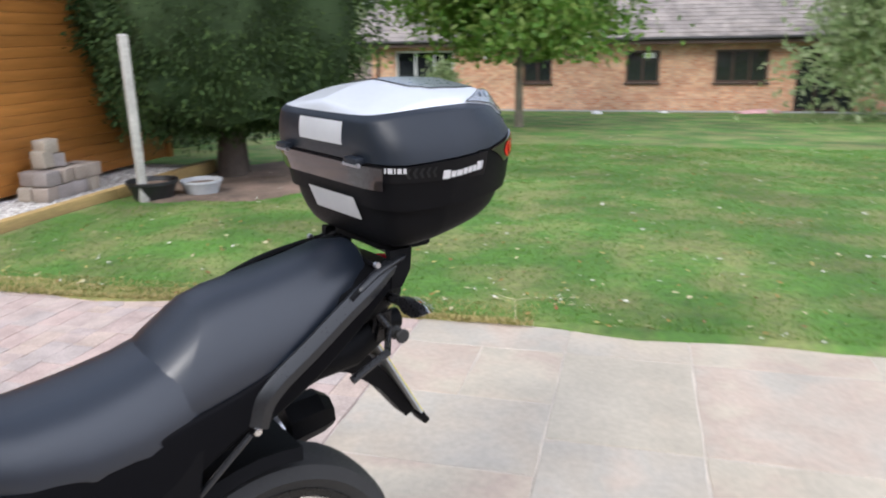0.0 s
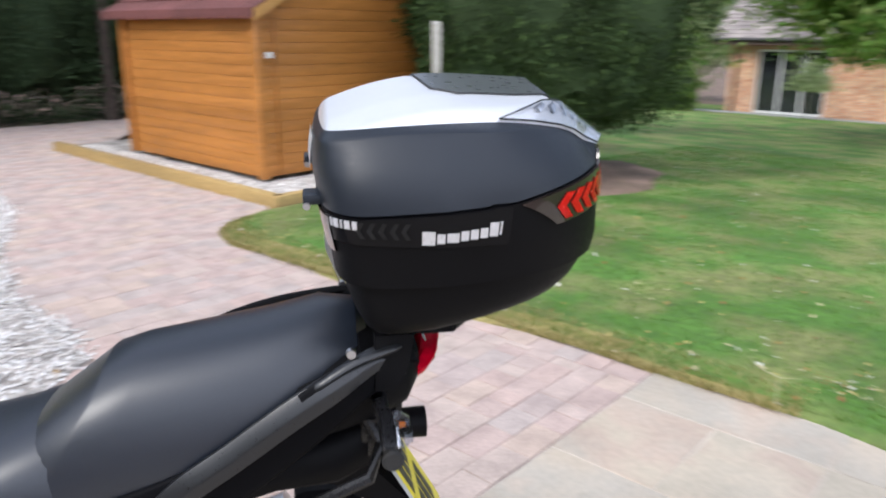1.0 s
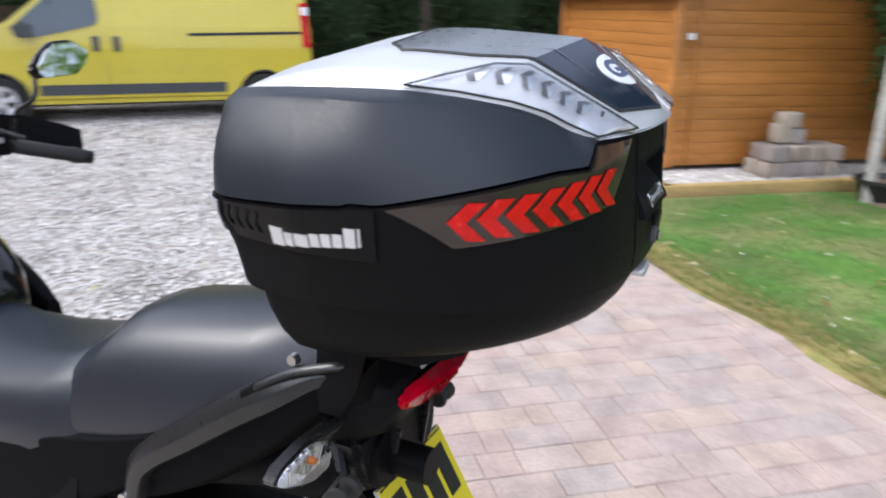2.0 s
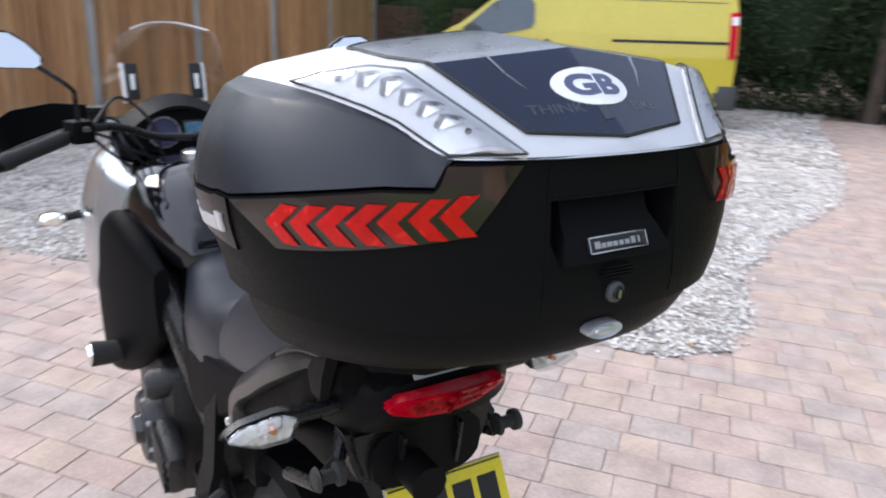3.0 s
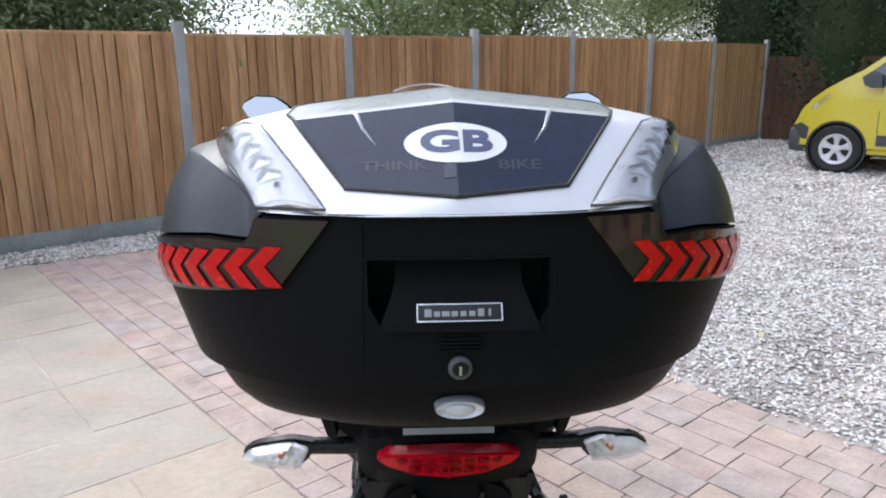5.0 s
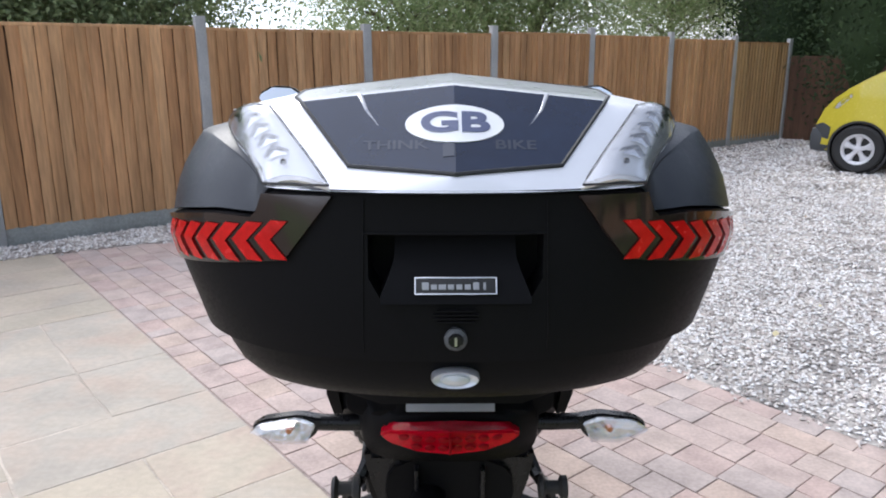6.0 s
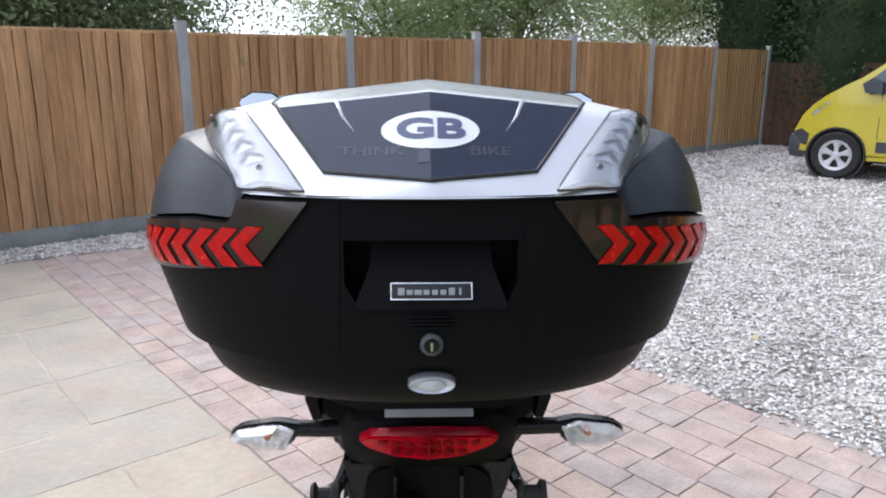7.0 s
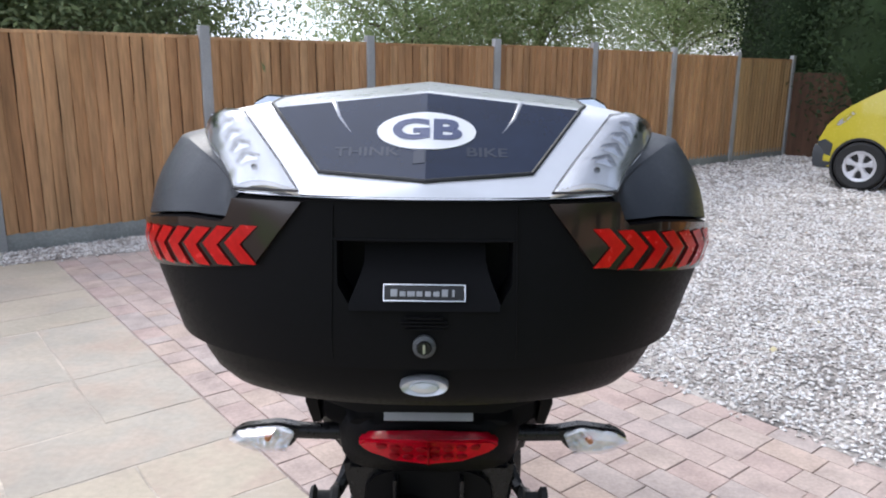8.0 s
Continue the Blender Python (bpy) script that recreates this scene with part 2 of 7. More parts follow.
M = {
    "plastic": surf("textured_black_plastic", (0.0048, 0.0048, 0.0056), 0.51, var=0.2, fine=300, bump=0.06, bump_scale=900, spec=0.08),
    "satin": surf("satin_dark_grey_plastic", (0.009, 0.013, 0.020), 0.42, var=0.1, fine=400, bump=0.08, bump_scale=1200, spec=0.42),
    "gloss": surf("gloss_black", (0.006, 0.006, 0.008), 0.07, var=0.1, spec=0.45, coat=0.3, rough_var=0.03),
    "panel": surf("dark_blue_lid_panel", (0.008, 0.016, 0.040), 0.17, var=0.15, coarse=6, fine=60, spec=0.47, coat=0.10, rough_var=0.02),
    "silver": surf("silver_paint", (0.75, 0.76, 0.78), 0.34, metal=0.50, var=0.02, coarse=8, fine=60, rough_var=0.01),
    "button": surf("satin_silver_button", (0.55, 0.57, 0.60), 0.34, metal=0.6, var=0.06),
    "sidepanel": surf("black_side_panel", (0.005, 0.005, 0.006), 0.55, var=0.12, fine=200, spec=0.04, rough_var=0.04),
    "band": surf("smooth_black_band", (0.006, 0.006, 0.007), 0.20, var=0.1, spec=0.12, rough_var=0.03),
    "chrome": surf("chrome", (0.8, 0.8, 0.8), 0.12, metal=1.0, var=0.06),
    "steel": surf("brushed_steel", (0.5, 0.5, 0.52), 0.32, metal=1.0, var=0.15),
    "smoke": surf("smoked_lens", (0.020, 0.014, 0.012), 0.08, var=0.2, spec=0.5, coat=0.5, rough_var=0.02),
    "red": surf("red_reflector", (0.86, 0.012, 0.012), 0.22, var=0.15, fine=120, coat=0.6),
    "redlens": surf("red_lamp_lens", (0.58, 0.002, 0.020), 0.16, var=0.2, fine=90, spec=0.12, coat=0.06, bump=0.2, bump_scale=180),
    "lens": glass("clear_lens", (0.94, 0.95, 0.97), 0.03, see=0.92),
    "reflector": surf("lamp_reflector", (0.64, 0.635, 0.63), 0.34, metal=0.35, var=0.12, fine=70, bump=0.12, bump_scale=60),
    "signal_bowl": surf("mirror_signal_bowl", (0.80, 0.82, 0.86), 0.14, metal=0.95, var=0.2, fine=60, bump=1.0, bump_scale=70),
    "redcell": surf("dark_red_lamp_cell", (0.24, 0.002, 0.008), 0.4, var=0.2, spec=0.05),
    "amber": surf("amber_bulb", (0.45, 0.12, 0.02), 0.25),
    "vinyl": surf("black_seat_vinyl", (0.009, 0.013, 0.021), 0.36, var=0.15, fine=220, bump=0.035, bump_scale=420, spec=0.7, rough_var=0.04),
    "rubber": surf("black_rubber", (0.018, 0.018, 0.018), 0.72, var=0.2, fine=90, bump=0.2, bump_scale=220),
    "frame": surf("black_frame_paint", (0.009, 0.009, 0.010), 0.30, var=0.15, fine=120, spec=0.3),
    "rail": surf("satin_black_grab_rail", (0.011, 0.012, 0.014), 0.30, var=0.1, fine=200, spec=0.5, coat=0.08, rough_var=0.03),
    "engine": surf("engine_casting", (0.018, 0.018, 0.019), 0.42, metal=0.3, var=0.25, fine=60, bump=0.3, bump_scale=120),
    "white": surf("white_sticker", (0.82, 0.82, 0.82), 0.45, var=0.03),
    "blue": surf("dark_blue_print", (0.085, 0.10, 0.18), 0.4, var=0.1),
    "crown": surf("glossy_lid_crown", (0.28, 0.29, 0.31), 0.28, metal=0.75, var=0.03, coarse=6, fine=60, coat=0.4, rough_var=0.01),
    "faint": surf("faint_grey_print", (0.042, 0.048, 0.066), 0.20, var=0.1, spec=0.47, coat=0.10),
    "badge": surf("pale_metal_lettering", (0.62, 0.62, 0.64), 0.35, metal=0.3, var=0.1, fine=200),
    "yellow_plate": surf("yellow_reflective_plate", (0.74, 0.62, 0.03), 0.4, var=0.08, fine=150),
    "plate_black": surf("plate_black", (0.012, 0.012, 0.012), 0.5),
    "fairing": surf("silver_grey_paint", (0.42, 0.44, 0.46), 0.20, metal=0.6, var=0.06, coat=0.7, rough_var=0.03),
    "screen": glass("windscreen_acrylic", (0.93, 0.94, 0.95), 0.02, see=0.97),
    "mirror": surf("mirror_glass", (0.9, 0.92, 0.94), 0.02, metal=1.0, var=0.01, rough_var=0.01),
    "display": surf("display_glass", (0.10, 0.20, 0.30), 0.12, var=0.3, fine=60),
    "dial": surf("dial_face", (0.06, 0.06, 0.12), 0.2, var=0.3),
    "mortar": surf("pale_mortar", (0.53, 0.465, 0.385), 0.95, var=0.25, coarse=3, fine=90, bump=0.4, bump_scale=300),
    "sand": surf("jointing_sand", (0.42, 0.350, 0.312), 0.95, var=0.3, coarse=3, fine=120, bump=0.4, bump_scale=300),
    "gravel_bed": surf("gravel_bed", (0.42, 0.39, 0.355), 0.9, var=0.45, coarse=2.2, fine=55, bump=1.0, bump_scale=70, second=(0.24, 0.22, 0.20)),
    "soil": surf("leafy_soil", (0.15, 0.105, 0.075), 0.95, var=0.45, coarse=1.2, fine=30, bump=0.8, bump_scale=60, second=(0.20, 0.135, 0.10)),
    "lawn": surf("lawn_turf", (0.080, 0.180, 0.028), 0.9, var=0.36, coarse=0.75, fine=17, bump=1.0, bump_scale=80, second=(0.185, 0.205, 0.068)),
    "dry": surf("dry_turf_edge", (0.34, 0.275, 0.105), 0.95, var=0.35, coarse=3, fine=60, bump=0.9, bump_scale=140, second=(0.20, 0.20, 0.06)),
    "concrete": surf("grey_concrete", (0.36, 0.37, 0.37), 0.85, var=0.14, coarse=3, fine=70, bump=0.25, bump_scale=200),
    "gravelboard": surf("weathered_concrete_board", (0.27, 0.29, 0.28), 0.9, var=0.22, coarse=2, fine=50, bump=0.3, bump_scale=160),
    "larch": surf("orange_shed_timber", (0.39, 0.158, 0.036), 0.42, var=0.2, coarse=1.6, fine=18, bump=0.12, bump_scale=60, rand=0.07, spec=0.5),
    "shedtrim": surf("pale_shed_trim", (0.46, 0.24, 0.07), 0.5, var=0.15, fine=20, bump=0.15, bump_scale=60),
    "felt": surf("red_felt_shingle", (0.13, 0.045, 0.04), 0.9, var=0.3, coarse=2, fine=60, bump=0.5, bump_scale=150),
    "sleeper": surf("softwood_edging", (0.38, 0.26, 0.10), 0.8, var=0.22, coarse=2, fine=30, bump=0.3, bump_scale=80),
    "post": surf("weathered_grey_post", (0.40, 0.38, 0.34), 0.9, var=0.2, coarse=5, fine=40, bump=0.4, bump_scale=90),
    "yellow": surf("yellow_van_paint", (0.56, 0.47, 0.045), 0.25, var=0.04, coat=0.6, rough_var=0.04, spec=0.4),
    "bumper": surf("grey_bumper_plastic", (0.05, 0.055, 0.06), 0.6, var=0.12, fine=100, bump=0.1, bump_scale=300),
    "roofrail": surf("grey_roof_bar", (0.30, 0.31, 0.33), 0.5, var=0.1),
    "vanglass": surf("dark_tinted_pane", (0.035, 0.065, 0.09), 0.05, var=0.2, coat=0.5, rough_var=0.02),
    "window": surf("dark_window_pane", (0.015, 0.017, 0.02), 0.06, var=0.3, coarse=1, coat=0.4, rough_var=0.03),
    "brownframe": surf("dark_brown_joinery", (0.055, 0.028, 0.018), 0.5, var=0.2),
    "whiteframe": surf("white_joinery", (0.72, 0.72, 0.70), 0.5, var=0.06),
    "bark": surf("grey_brown_bark", (0.15, 0.13, 0.10), 0.95, var=0.3, coarse=6, fine=50, bump=0.8, bump_scale=60),
    "darkbark": surf("dark_bark", (0.06, 0.045, 0.035), 0.95, var=0.3, coarse=6, fine=50, bump=0.8, bump_scale=60),
    "roof": surf("brown_grey_roof_tile", (0.31, 0.27, 0.245), 0.85, var=0.25, coarse=0.8, fine=10, bump=0.3, bump_scale=40, second=(0.21, 0.185, 0.17)),
    "pink": surf("faded_pink_cloth", (0.62, 0.36, 0.36), 0.9, var=0.2),
    "thatch": surf("dry_stalk", (0.45, 0.42, 0.25), 0.9, var=0.2),
}
M["fence"] = many("fence_timber", [(0.44, 0.246, 0.120), (0.50, 0.292, 0.148), (0.385, 0.212, 0.104), (0.47, 0.268, 0.136), (0.53, 0.322, 0.168)],
                  rough=0.8, var=0.26, coarse=5, fine=45, streak=(1, 1, 0.10), bump=0.3, bump_scale=60)
M["palefence"] = many("new_fence_timber", [(0.40, 0.25, 0.12), (0.44, 0.285, 0.14), (0.37, 0.225, 0.105)], rough=0.8, var=0.24, coarse=5, fine=45, streak=(1, 1, 0.10), bump=0.3, bump_scale=60)
# weathered return fence; also the backing that paints shade between boards
M["darkfence"] = many("weathered_fence_and_gap_shade", [(0.10, 0.055, 0.035), (0.085, 0.048, 0.032), (0.12, 0.066, 0.042)], rough=0.85, var=0.3, coarse=5, fine=45, streak=(1, 1, 0.10), bump=0.3, bump_scale=60)
M["slab"] = many("sandstone_slab", [(0.490, 0.422, 0.325), (0.472, 0.402, 0.318), (0.455, 0.400, 0.325), (0.430, 0.388, 0.325), (0.465, 0.392, 0.318), (0.462, 0.368, 0.295), (0.492, 0.422, 0.328), (0.455, 0.400, 0.315)],
                 rough=0.75, var=0.11, coarse=2.2, fine=30, bump=0.25, bump_scale=90, mottle=1.1)
BLOCK = [(0.472, 0.374, 0.330), (0.486, 0.368, 0.323), (0.448, 0.376, 0.340), (0.486, 0.392, 0.340), (0.462, 0.355, 0.314), (0.446, 0.362, 0.328), (0.482, 0.382, 0.336), (0.498, 0.390, 0.326)]
M["block"] = many("paving_block", BLOCK, rough=0.85, var=0.16, coarse=6, fine=70, bump=0.3, bump_scale=220)
M["block_far"] = many("paving_block_run", BLOCK, rough=0.85, var=0.16, coarse=6, fine=70, bump=0.3, bump_scale=220, island=True)
M["stone"] = many("gravel_stones", [(0.74, 0.72, 0.69), (0.50, 0.45, 0.41), (0.80, 0.79, 0.77), (0.60, 0.55, 0.51), (0.38, 0.34, 0.31), (0.68, 0.64, 0.59), (0.76, 0.74, 0.72)],
                  rough=0.7, var=0.12, fine=80, bump=0.2, bump_scale=300, island=True)
M["chip"] = many("pale_chippings", [(0.66, 0.63, 0.58), (0.52, 0.48, 0.44), (0.74, 0.72, 0.68), (0.40, 0.36, 0.33)], rough=0.8, bump=0.2, island=True)
M["blade"] = many("grass_blades", [(0.095, 0.21, 0.024), (0.08, 0.18, 0.022), (0.12, 0.235, 0.03), (0.17, 0.22, 0.055), (0.085, 0.19, 0.02)],
                  rough=0.6, var=0.15, bump=0.0, island=True, translucent=0.25)
M["dryblade"] = many("dry_grass_blades", [(0.42, 0.34, 0.14), (0.28, 0.26, 0.09), (0.50, 0.41, 0.19), (0.20, 0.22, 0.06)], rough=0.7, bump=0.0, island=True, translucent=0.2)
M["litter"] = many("fallen_leaves", [(0.32, 0.19, 0.06), (0.45, 0.36, 0.13), (0.24, 0.11, 0.05), (0.50, 0.44, 0.26), (0.60, 0.58, 0.48)], rough=0.8, bump=0.0, island=True)
M["leaf"] = many("bright_leaves", [(0.095, 0.195, 0.026), (0.13, 0.24, 0.036), (0.075, 0.16, 0.024), (0.17, 0.26, 0.055), (0.20, 0.27, 0.065)],
                 rough=0.5, var=0.15, bump=0.0, island=True, translucent=0.35)
M["willow"] = many("willow_leaves", [(0.32, 0.41, 0.19), (0.39, 0.47, 0.24), (0.26, 0.35, 0.16), (0.45, 0.50, 0.29)],
                   rough=0.55, var=0.15, bump=0.0, island=True, translucent=0.6)
M["darkleaf"] = many("dark_leaves", [(0.21, 0.27, 0.14), (0.26, 0.33, 0.17), (0.16, 0.22, 0.11), (0.30, 0.36, 0.19)],
                     rough=0.55, var=0.15, bump=0.0, island=True, translucent=0.55)
M["conifer"] = many("conifer_sprays", [(0.027, 0.048, 0.020), (0.021, 0.038, 0.016), (0.036, 0.062, 0.024), (0.046, 0.072, 0.029)],
                    rough=0.95, var=0.2, bump=0.0, island=True, translucent=0.12)
M["cypress"] = many("clipped_cypress_sprays", [(0.040, 0.072, 0.020), (0.029, 0.055, 0.015), (0.058, 0.095, 0.026), (0.024, 0.043, 0.013)],
                    rough=0.95, var=0.2, bump=0.0, island=True, translucent=0.12)
M["cobble"] = many("reclaimed_stone_block", [(0.36, 0.30, 0.25), (0.30, 0.25, 0.22), (0.42, 0.36, 0.29), (0.33, 0.29, 0.27)], rough=0.9, var=0.2, bump=0.5)


def brick_mat():
    m = surf("red_brick_wall", (0.4, 0.2, 0.13), 0.9, var=0.2, coarse=0.9, fine=12, bump=0.0)
    n, l = m.node_tree.nodes, m.node_tree.links
    tc = n.new("ShaderNodeTexCoord")
    mp = n.new("ShaderNodeMapping")
    mp.inputs["Rotation"].default_value = (radians(90), 0, 0)
    l.new(tc.outputs["Object"], mp.inputs[0])
    br = n.new("ShaderNodeTexBrick")
    br.inputs["Color1"].default_value, br.inputs["Color2"].default_value = (0.50, 0.215, 0.115, 1), (0.66, 0.40, 0.24, 1)
    br.inputs["Mortar"].default_value = (0.42, 0.36, 0.29, 1)
    br.inputs["Scale"].default_value = 1.0
    br.inputs["Brick Width"].default_value, br.inputs["Row Height"].default_value, br.inputs["Mortar Size"].default_value = 0.225, 0.075, 0.008
    l.new(mp.outputs[0], br.inputs[0])
    l.new(br.outputs[0], next(x for x in n if x.type == "VECT_MATH").inputs[0])
    bp = n.new("ShaderNodeBump")
    bp.inputs["Strength"].default_value, bp.inputs["Distance"].default_value, bp.invert = 0.5, 0.008, True
    l.new(br.outputs["Fac"], bp.inputs["Height"])
    l.new(bp.outputs[0], n["Principled BSDF"].inputs["Normal"])
    return m


M["brick"] = brick_mat()
grain(M["larch"], (0.18, 0.18, 1.6))
grain(M["sleeper"], (0.25, 0.25, 1.5))


# ---- ground ----
def ground_sheet():
    xs = [-600, -200, -80, -40, -20, -10, -5, 0, 5, 10, 15, 20, 25, 30, 40, 80, 200, 600]
    verts, faces = [], []
    for y in xs:
        for x in xs:
            verts.append((x, y, max(drop(x, y), -1.6) - 0.035))
    n = len(xs)
    for j in range(n - 1):
        for i in range(n - 1):
            faces.append((j * n + i, j * n + i + 1, (j + 1) * n + i + 1, (j + 1) * n + i))
    return tagged(link_mesh("ground", verts, faces, M["soil"], smooth=0), "brown leafy soil reaching to the horizon", "ground", kind="structure")


ground_sheet()

LAWN_P = 2.15
GRAVEL = [(-6.55, -4.0), (-6.55, 13.6), (-4.0, 14.2), (2.0, 14.2), (1.7, 12.3), (1.66, 9.0), (1.30, 6.7), (0.75, 5.4), (0.42, 4.2), (0.46, 3.4), (0.36, 3.0),
          (0.10, 2.80), (-0.5, 2.72), (-1.6, 2.72), (-3.4, 2.64), (-4.1, 2.55), (-5.2, 2.1), (-5.9, 1.6), (-6.05, 1.0), (-6.12, 0.3), (-6.15, -4.0)]


def inside(poly, p, q):
    hit = False
    for (a, b), (c, d) in zip(poly, poly[1:] + poly[:1]):
        if (b > q) != (d > q) and p < (c - a) * (q - b) / (d - b) + a:
            hit = not hit
    return hit


def flat_poly(name, poly, z, mat, label, cat):
    bm = bmesh.new()
    vs = [bm.verts.new((*xy(p, q), z)) for p, q in poly]
    f = bm.faces.new(vs)
    bmesh.ops.triangulate(bm, faces=[f])
    ob = part(name, bm, mat, None, smooth=0)
    return tagged(ob, label, cat, kind="structure")


def lawn_shift(p, q):
    """How far the turf at p is moved where its edge swells and then rounds the corner by the shed."""
    edge = np.interp(q, [2.3, 2.9, 3.4, 4.3, 4.62, 4.82, 4.92, 5.0], [2.15, 2.05, 2.02, 2.01, 2.12, 2.34, 2.55, 2.79])
    return (edge - LAWN_P) * np.clip(1 - (p - LAWN_P) / 0.8, 0, 1)


def lawn_sheet():
    """Turf from the paving's edge to the house, with a raised, slightly ragged edge."""
    rng = random.Random(3)
    verts, faces, mats = [], [], []
    ps = [LAWN_P - 0.02, LAWN_P, LAWN_P + 0.05, LAWN_P + 0.2, LAWN_P + 0.5] + [LAWN_P + 1 + 0.7 * k for k in range(38)]
    qs = [-14 + 0.25 * k for k in range(112)]
    qs = sorted([-60, -40, -30, -22, -18, 4.4, 4.6, 4.68, 4.82, 4.87, 4.92, 4.96] + qs)
    for j, q in enumerate(qs):
        e = 0.035 * math.sin(q * 2.1) + 0.03 * math.sin(q * 5.3 + 1) + rng.uniform(-0.012, 0.012)
        for i, p in enumerate(ps):
            pp = p + e * max(0.0, 1 - i / 7) * (0.4 if q > 4.3 else 1) + float(lawn_shift(p, q))
            x, y = xy(pp, q)
            z = (-0.03 if i == 0 else 0.012 if i == 1 else 0.028) + drop(x, y) + (rng.uniform(-0.0025, 0.0025) if i > 2 else 0)
            verts.append((x, y, z))
    n = len(ps)
    for j in range(len(qs) - 1):
        for i in range(n - 1):
            q = qs[j]
            if q > 4.99 and ps[i] < 6.2:
                continue
            faces.append((j * n + i, j * n + i + 1, (j + 1) * n + i + 1, (j + 1) * n + i))
            mats.append(1 if i < (3 if 0.9 < q else 2 if 0.2 < q else 0) else 0)
    me = bpy.data.meshes.new("lawn")
    me.from_pydata(verts, [], faces)
    me.materials.append(M["lawn"])
    me.materials.append(M["dry"])
    for f, k in zip(me.polygons, mats):
        f.material_index = k
    ob = place_mesh("lawn", me, None)
    return tagged(ob, "green mown lawn with a dry yellow edge and fallen leaves", "lawn", kind="structure")


lawn_sheet()
flat_poly("gravel_bed", GRAVEL, 0.004, M["gravel_bed"], "pale grey and brown gravel drive beside block paving", "gravel")
pavement = flat_poly("pavement", [(-6.2, -6), (-6.2, 2.3), (-5.2, 2.7), (-1.6, 3.2), (-0.3, 3.3), (0.0, 3.6), (0.0, 4.4), (0.9, 6.9), (1.3, 9), (1.3, 12.3), (2.0, 13.4),
                                (6.4, 13.4), (3.4, 9.8), (3.05, 5.2), (2.6, 4.9), (2.2, 4.2), (2.2, -6)], -0.004, M["sand"],
                     "pink brick paving beside pale sandstone slabs, sanded joints", "pavement")


def slab_mesh(lp, lq, seed):
    """A riven flagstone with chamfered, slightly wavering edges."""
    rng = random.Random(seed)
    n = 5
    rim = []
    for (a, b), (c, d) in zip([(-1, -1), (1, -1), (1, 1), (-1, 1)], [(1, -1), (1, 1), (-1, 1), (-1, -1)]):
        for k in range(n):
            t = k / n
            j = rng.uniform(-0.005, 0.005) if k else 0
            rim.append(((a + (c - a) * t) * lp / 2 + j, (b + (d - b) * t) * lq / 2 + j))
    verts, faces = [], []
    for s, z in ((1.0, -0.03), (1.0, -0.0018), (0.985, -0.0004), (0.5, 0.0)):
        for u, v in rim:
            verts.append((u * s, v * s, z + (rng.uniform(-0.0012, 0.0012) if s < 0.99 else 0)))
    m = len(rim)
    for r in range(3):
        for k in range(m):
            faces.append((r * m + k, r * m + (k + 1) % m, (r + 1) * m + (k + 1) % m, (r + 1) * m + k))
    faces.append(tuple(range(3 * m, 4 * m)))
    me = bpy.data.meshes.new("slab")
    me.from_pydata(verts, [], faces)
    me.materials.append(M["slab"])
    return me


def lay_slabs():
    rng = random.Random(11)
    bed = flat_poly("slab_bed", [(-6.15, -6), (-6.15, 0.775), (LAWN_P + 0.03, 0.775), (LAWN_P + 0.03, -6)], 0.0, M["mortar"], "pale mortar bed under sandstone slabs", "pavement")
    cols = [(-0.12, 0.78), (-0.77, -0.12), (-1.67, -0.77), (-2.27, -1.67), (-3.17, -2.27), (-3.77, -3.17), (-4.67, -3.77), (-5.27, -4.67), (-6.0, -5.27)]
    known = {0: [(-0.26, 0.64, 1), (0.64, 1.24, 1), (1.24, 1.83, 2), (1.83, 2.17, 1)], 1: [(0.03, 0.93, 1), (0.93, 1.83, 1), (1.83, 2.17, 1)],
             2: [(0.33, 0.93, 1), (0.93, 1.83, 1), (1.83, 2.17, 1)]}
    cache = {}
    for c, (q0, q1) in enumerate(cols):
        runs = list(known.get(c, [(1.55, 2.17, 1)]))
        p = min(r[0] for r in runs)
        while p > -6.1:
            w = rng.choice((0.6, 0.9, 0.45, 0.6, 0.45, 0.3))
            a = max(p - w, -6.15)
            runs.append((a, p, 2 if rng.random() < 0.5 and q1 - q0 > 0.6 else 1))
            p = a
        for a, b, cut in runs:
            for k in range(cut):
                lo, hi = q0 + (q1 - q0) * k / cut, q0 + (q1 - q0) * (k + 1) / cut
                g = 0.013
                key = (round(b - a - g, 2), round(hi - lo - g, 2), rng.randrange(2))
                if key not in cache:
                    cache[key] = slab_mesh(key[0], key[1], len(cache))
                x, y = xy((a + b) / 2, (lo + hi) / 2)
                ob = new("slab", cache[key])
                ob.matrix_basis = pose(x, y, 0.0030 + rng.uniform(-0.0006, 0.0008), rng.uniform(-.08, .08), rng.uniform(-.08, .08), -50 + rng.choice((0, 180)))
                ob.parent = bed


def block_verts(lp, lq, bev=0.0020, z1=0.0034):
    a, b = lp / 2, lq / 2
    v = [(-a, -b, -0.03), (a, -b, -0.03), (a, b, -0.03), (-a, b, -0.03), (-a, -b, z1 - bev), (a, -b, z1 - bev), (a, b, z1 - bev), (-a, b, z1 - bev),
         (-a + bev, -b + bev, z1), (a - bev, -b + bev, z1), (a - bev, b - bev, z1), (-a + bev, b - bev, z1)]
    f = [(0, 1, 5, 4), (1, 2, 6, 5), (2, 3, 7, 6), (3, 0, 4, 7), (4, 5, 9, 8), (5, 6, 10, 9), (6, 7, 11, 10), (7, 4, 8, 11), (8, 9, 10, 11)]
    return v, f


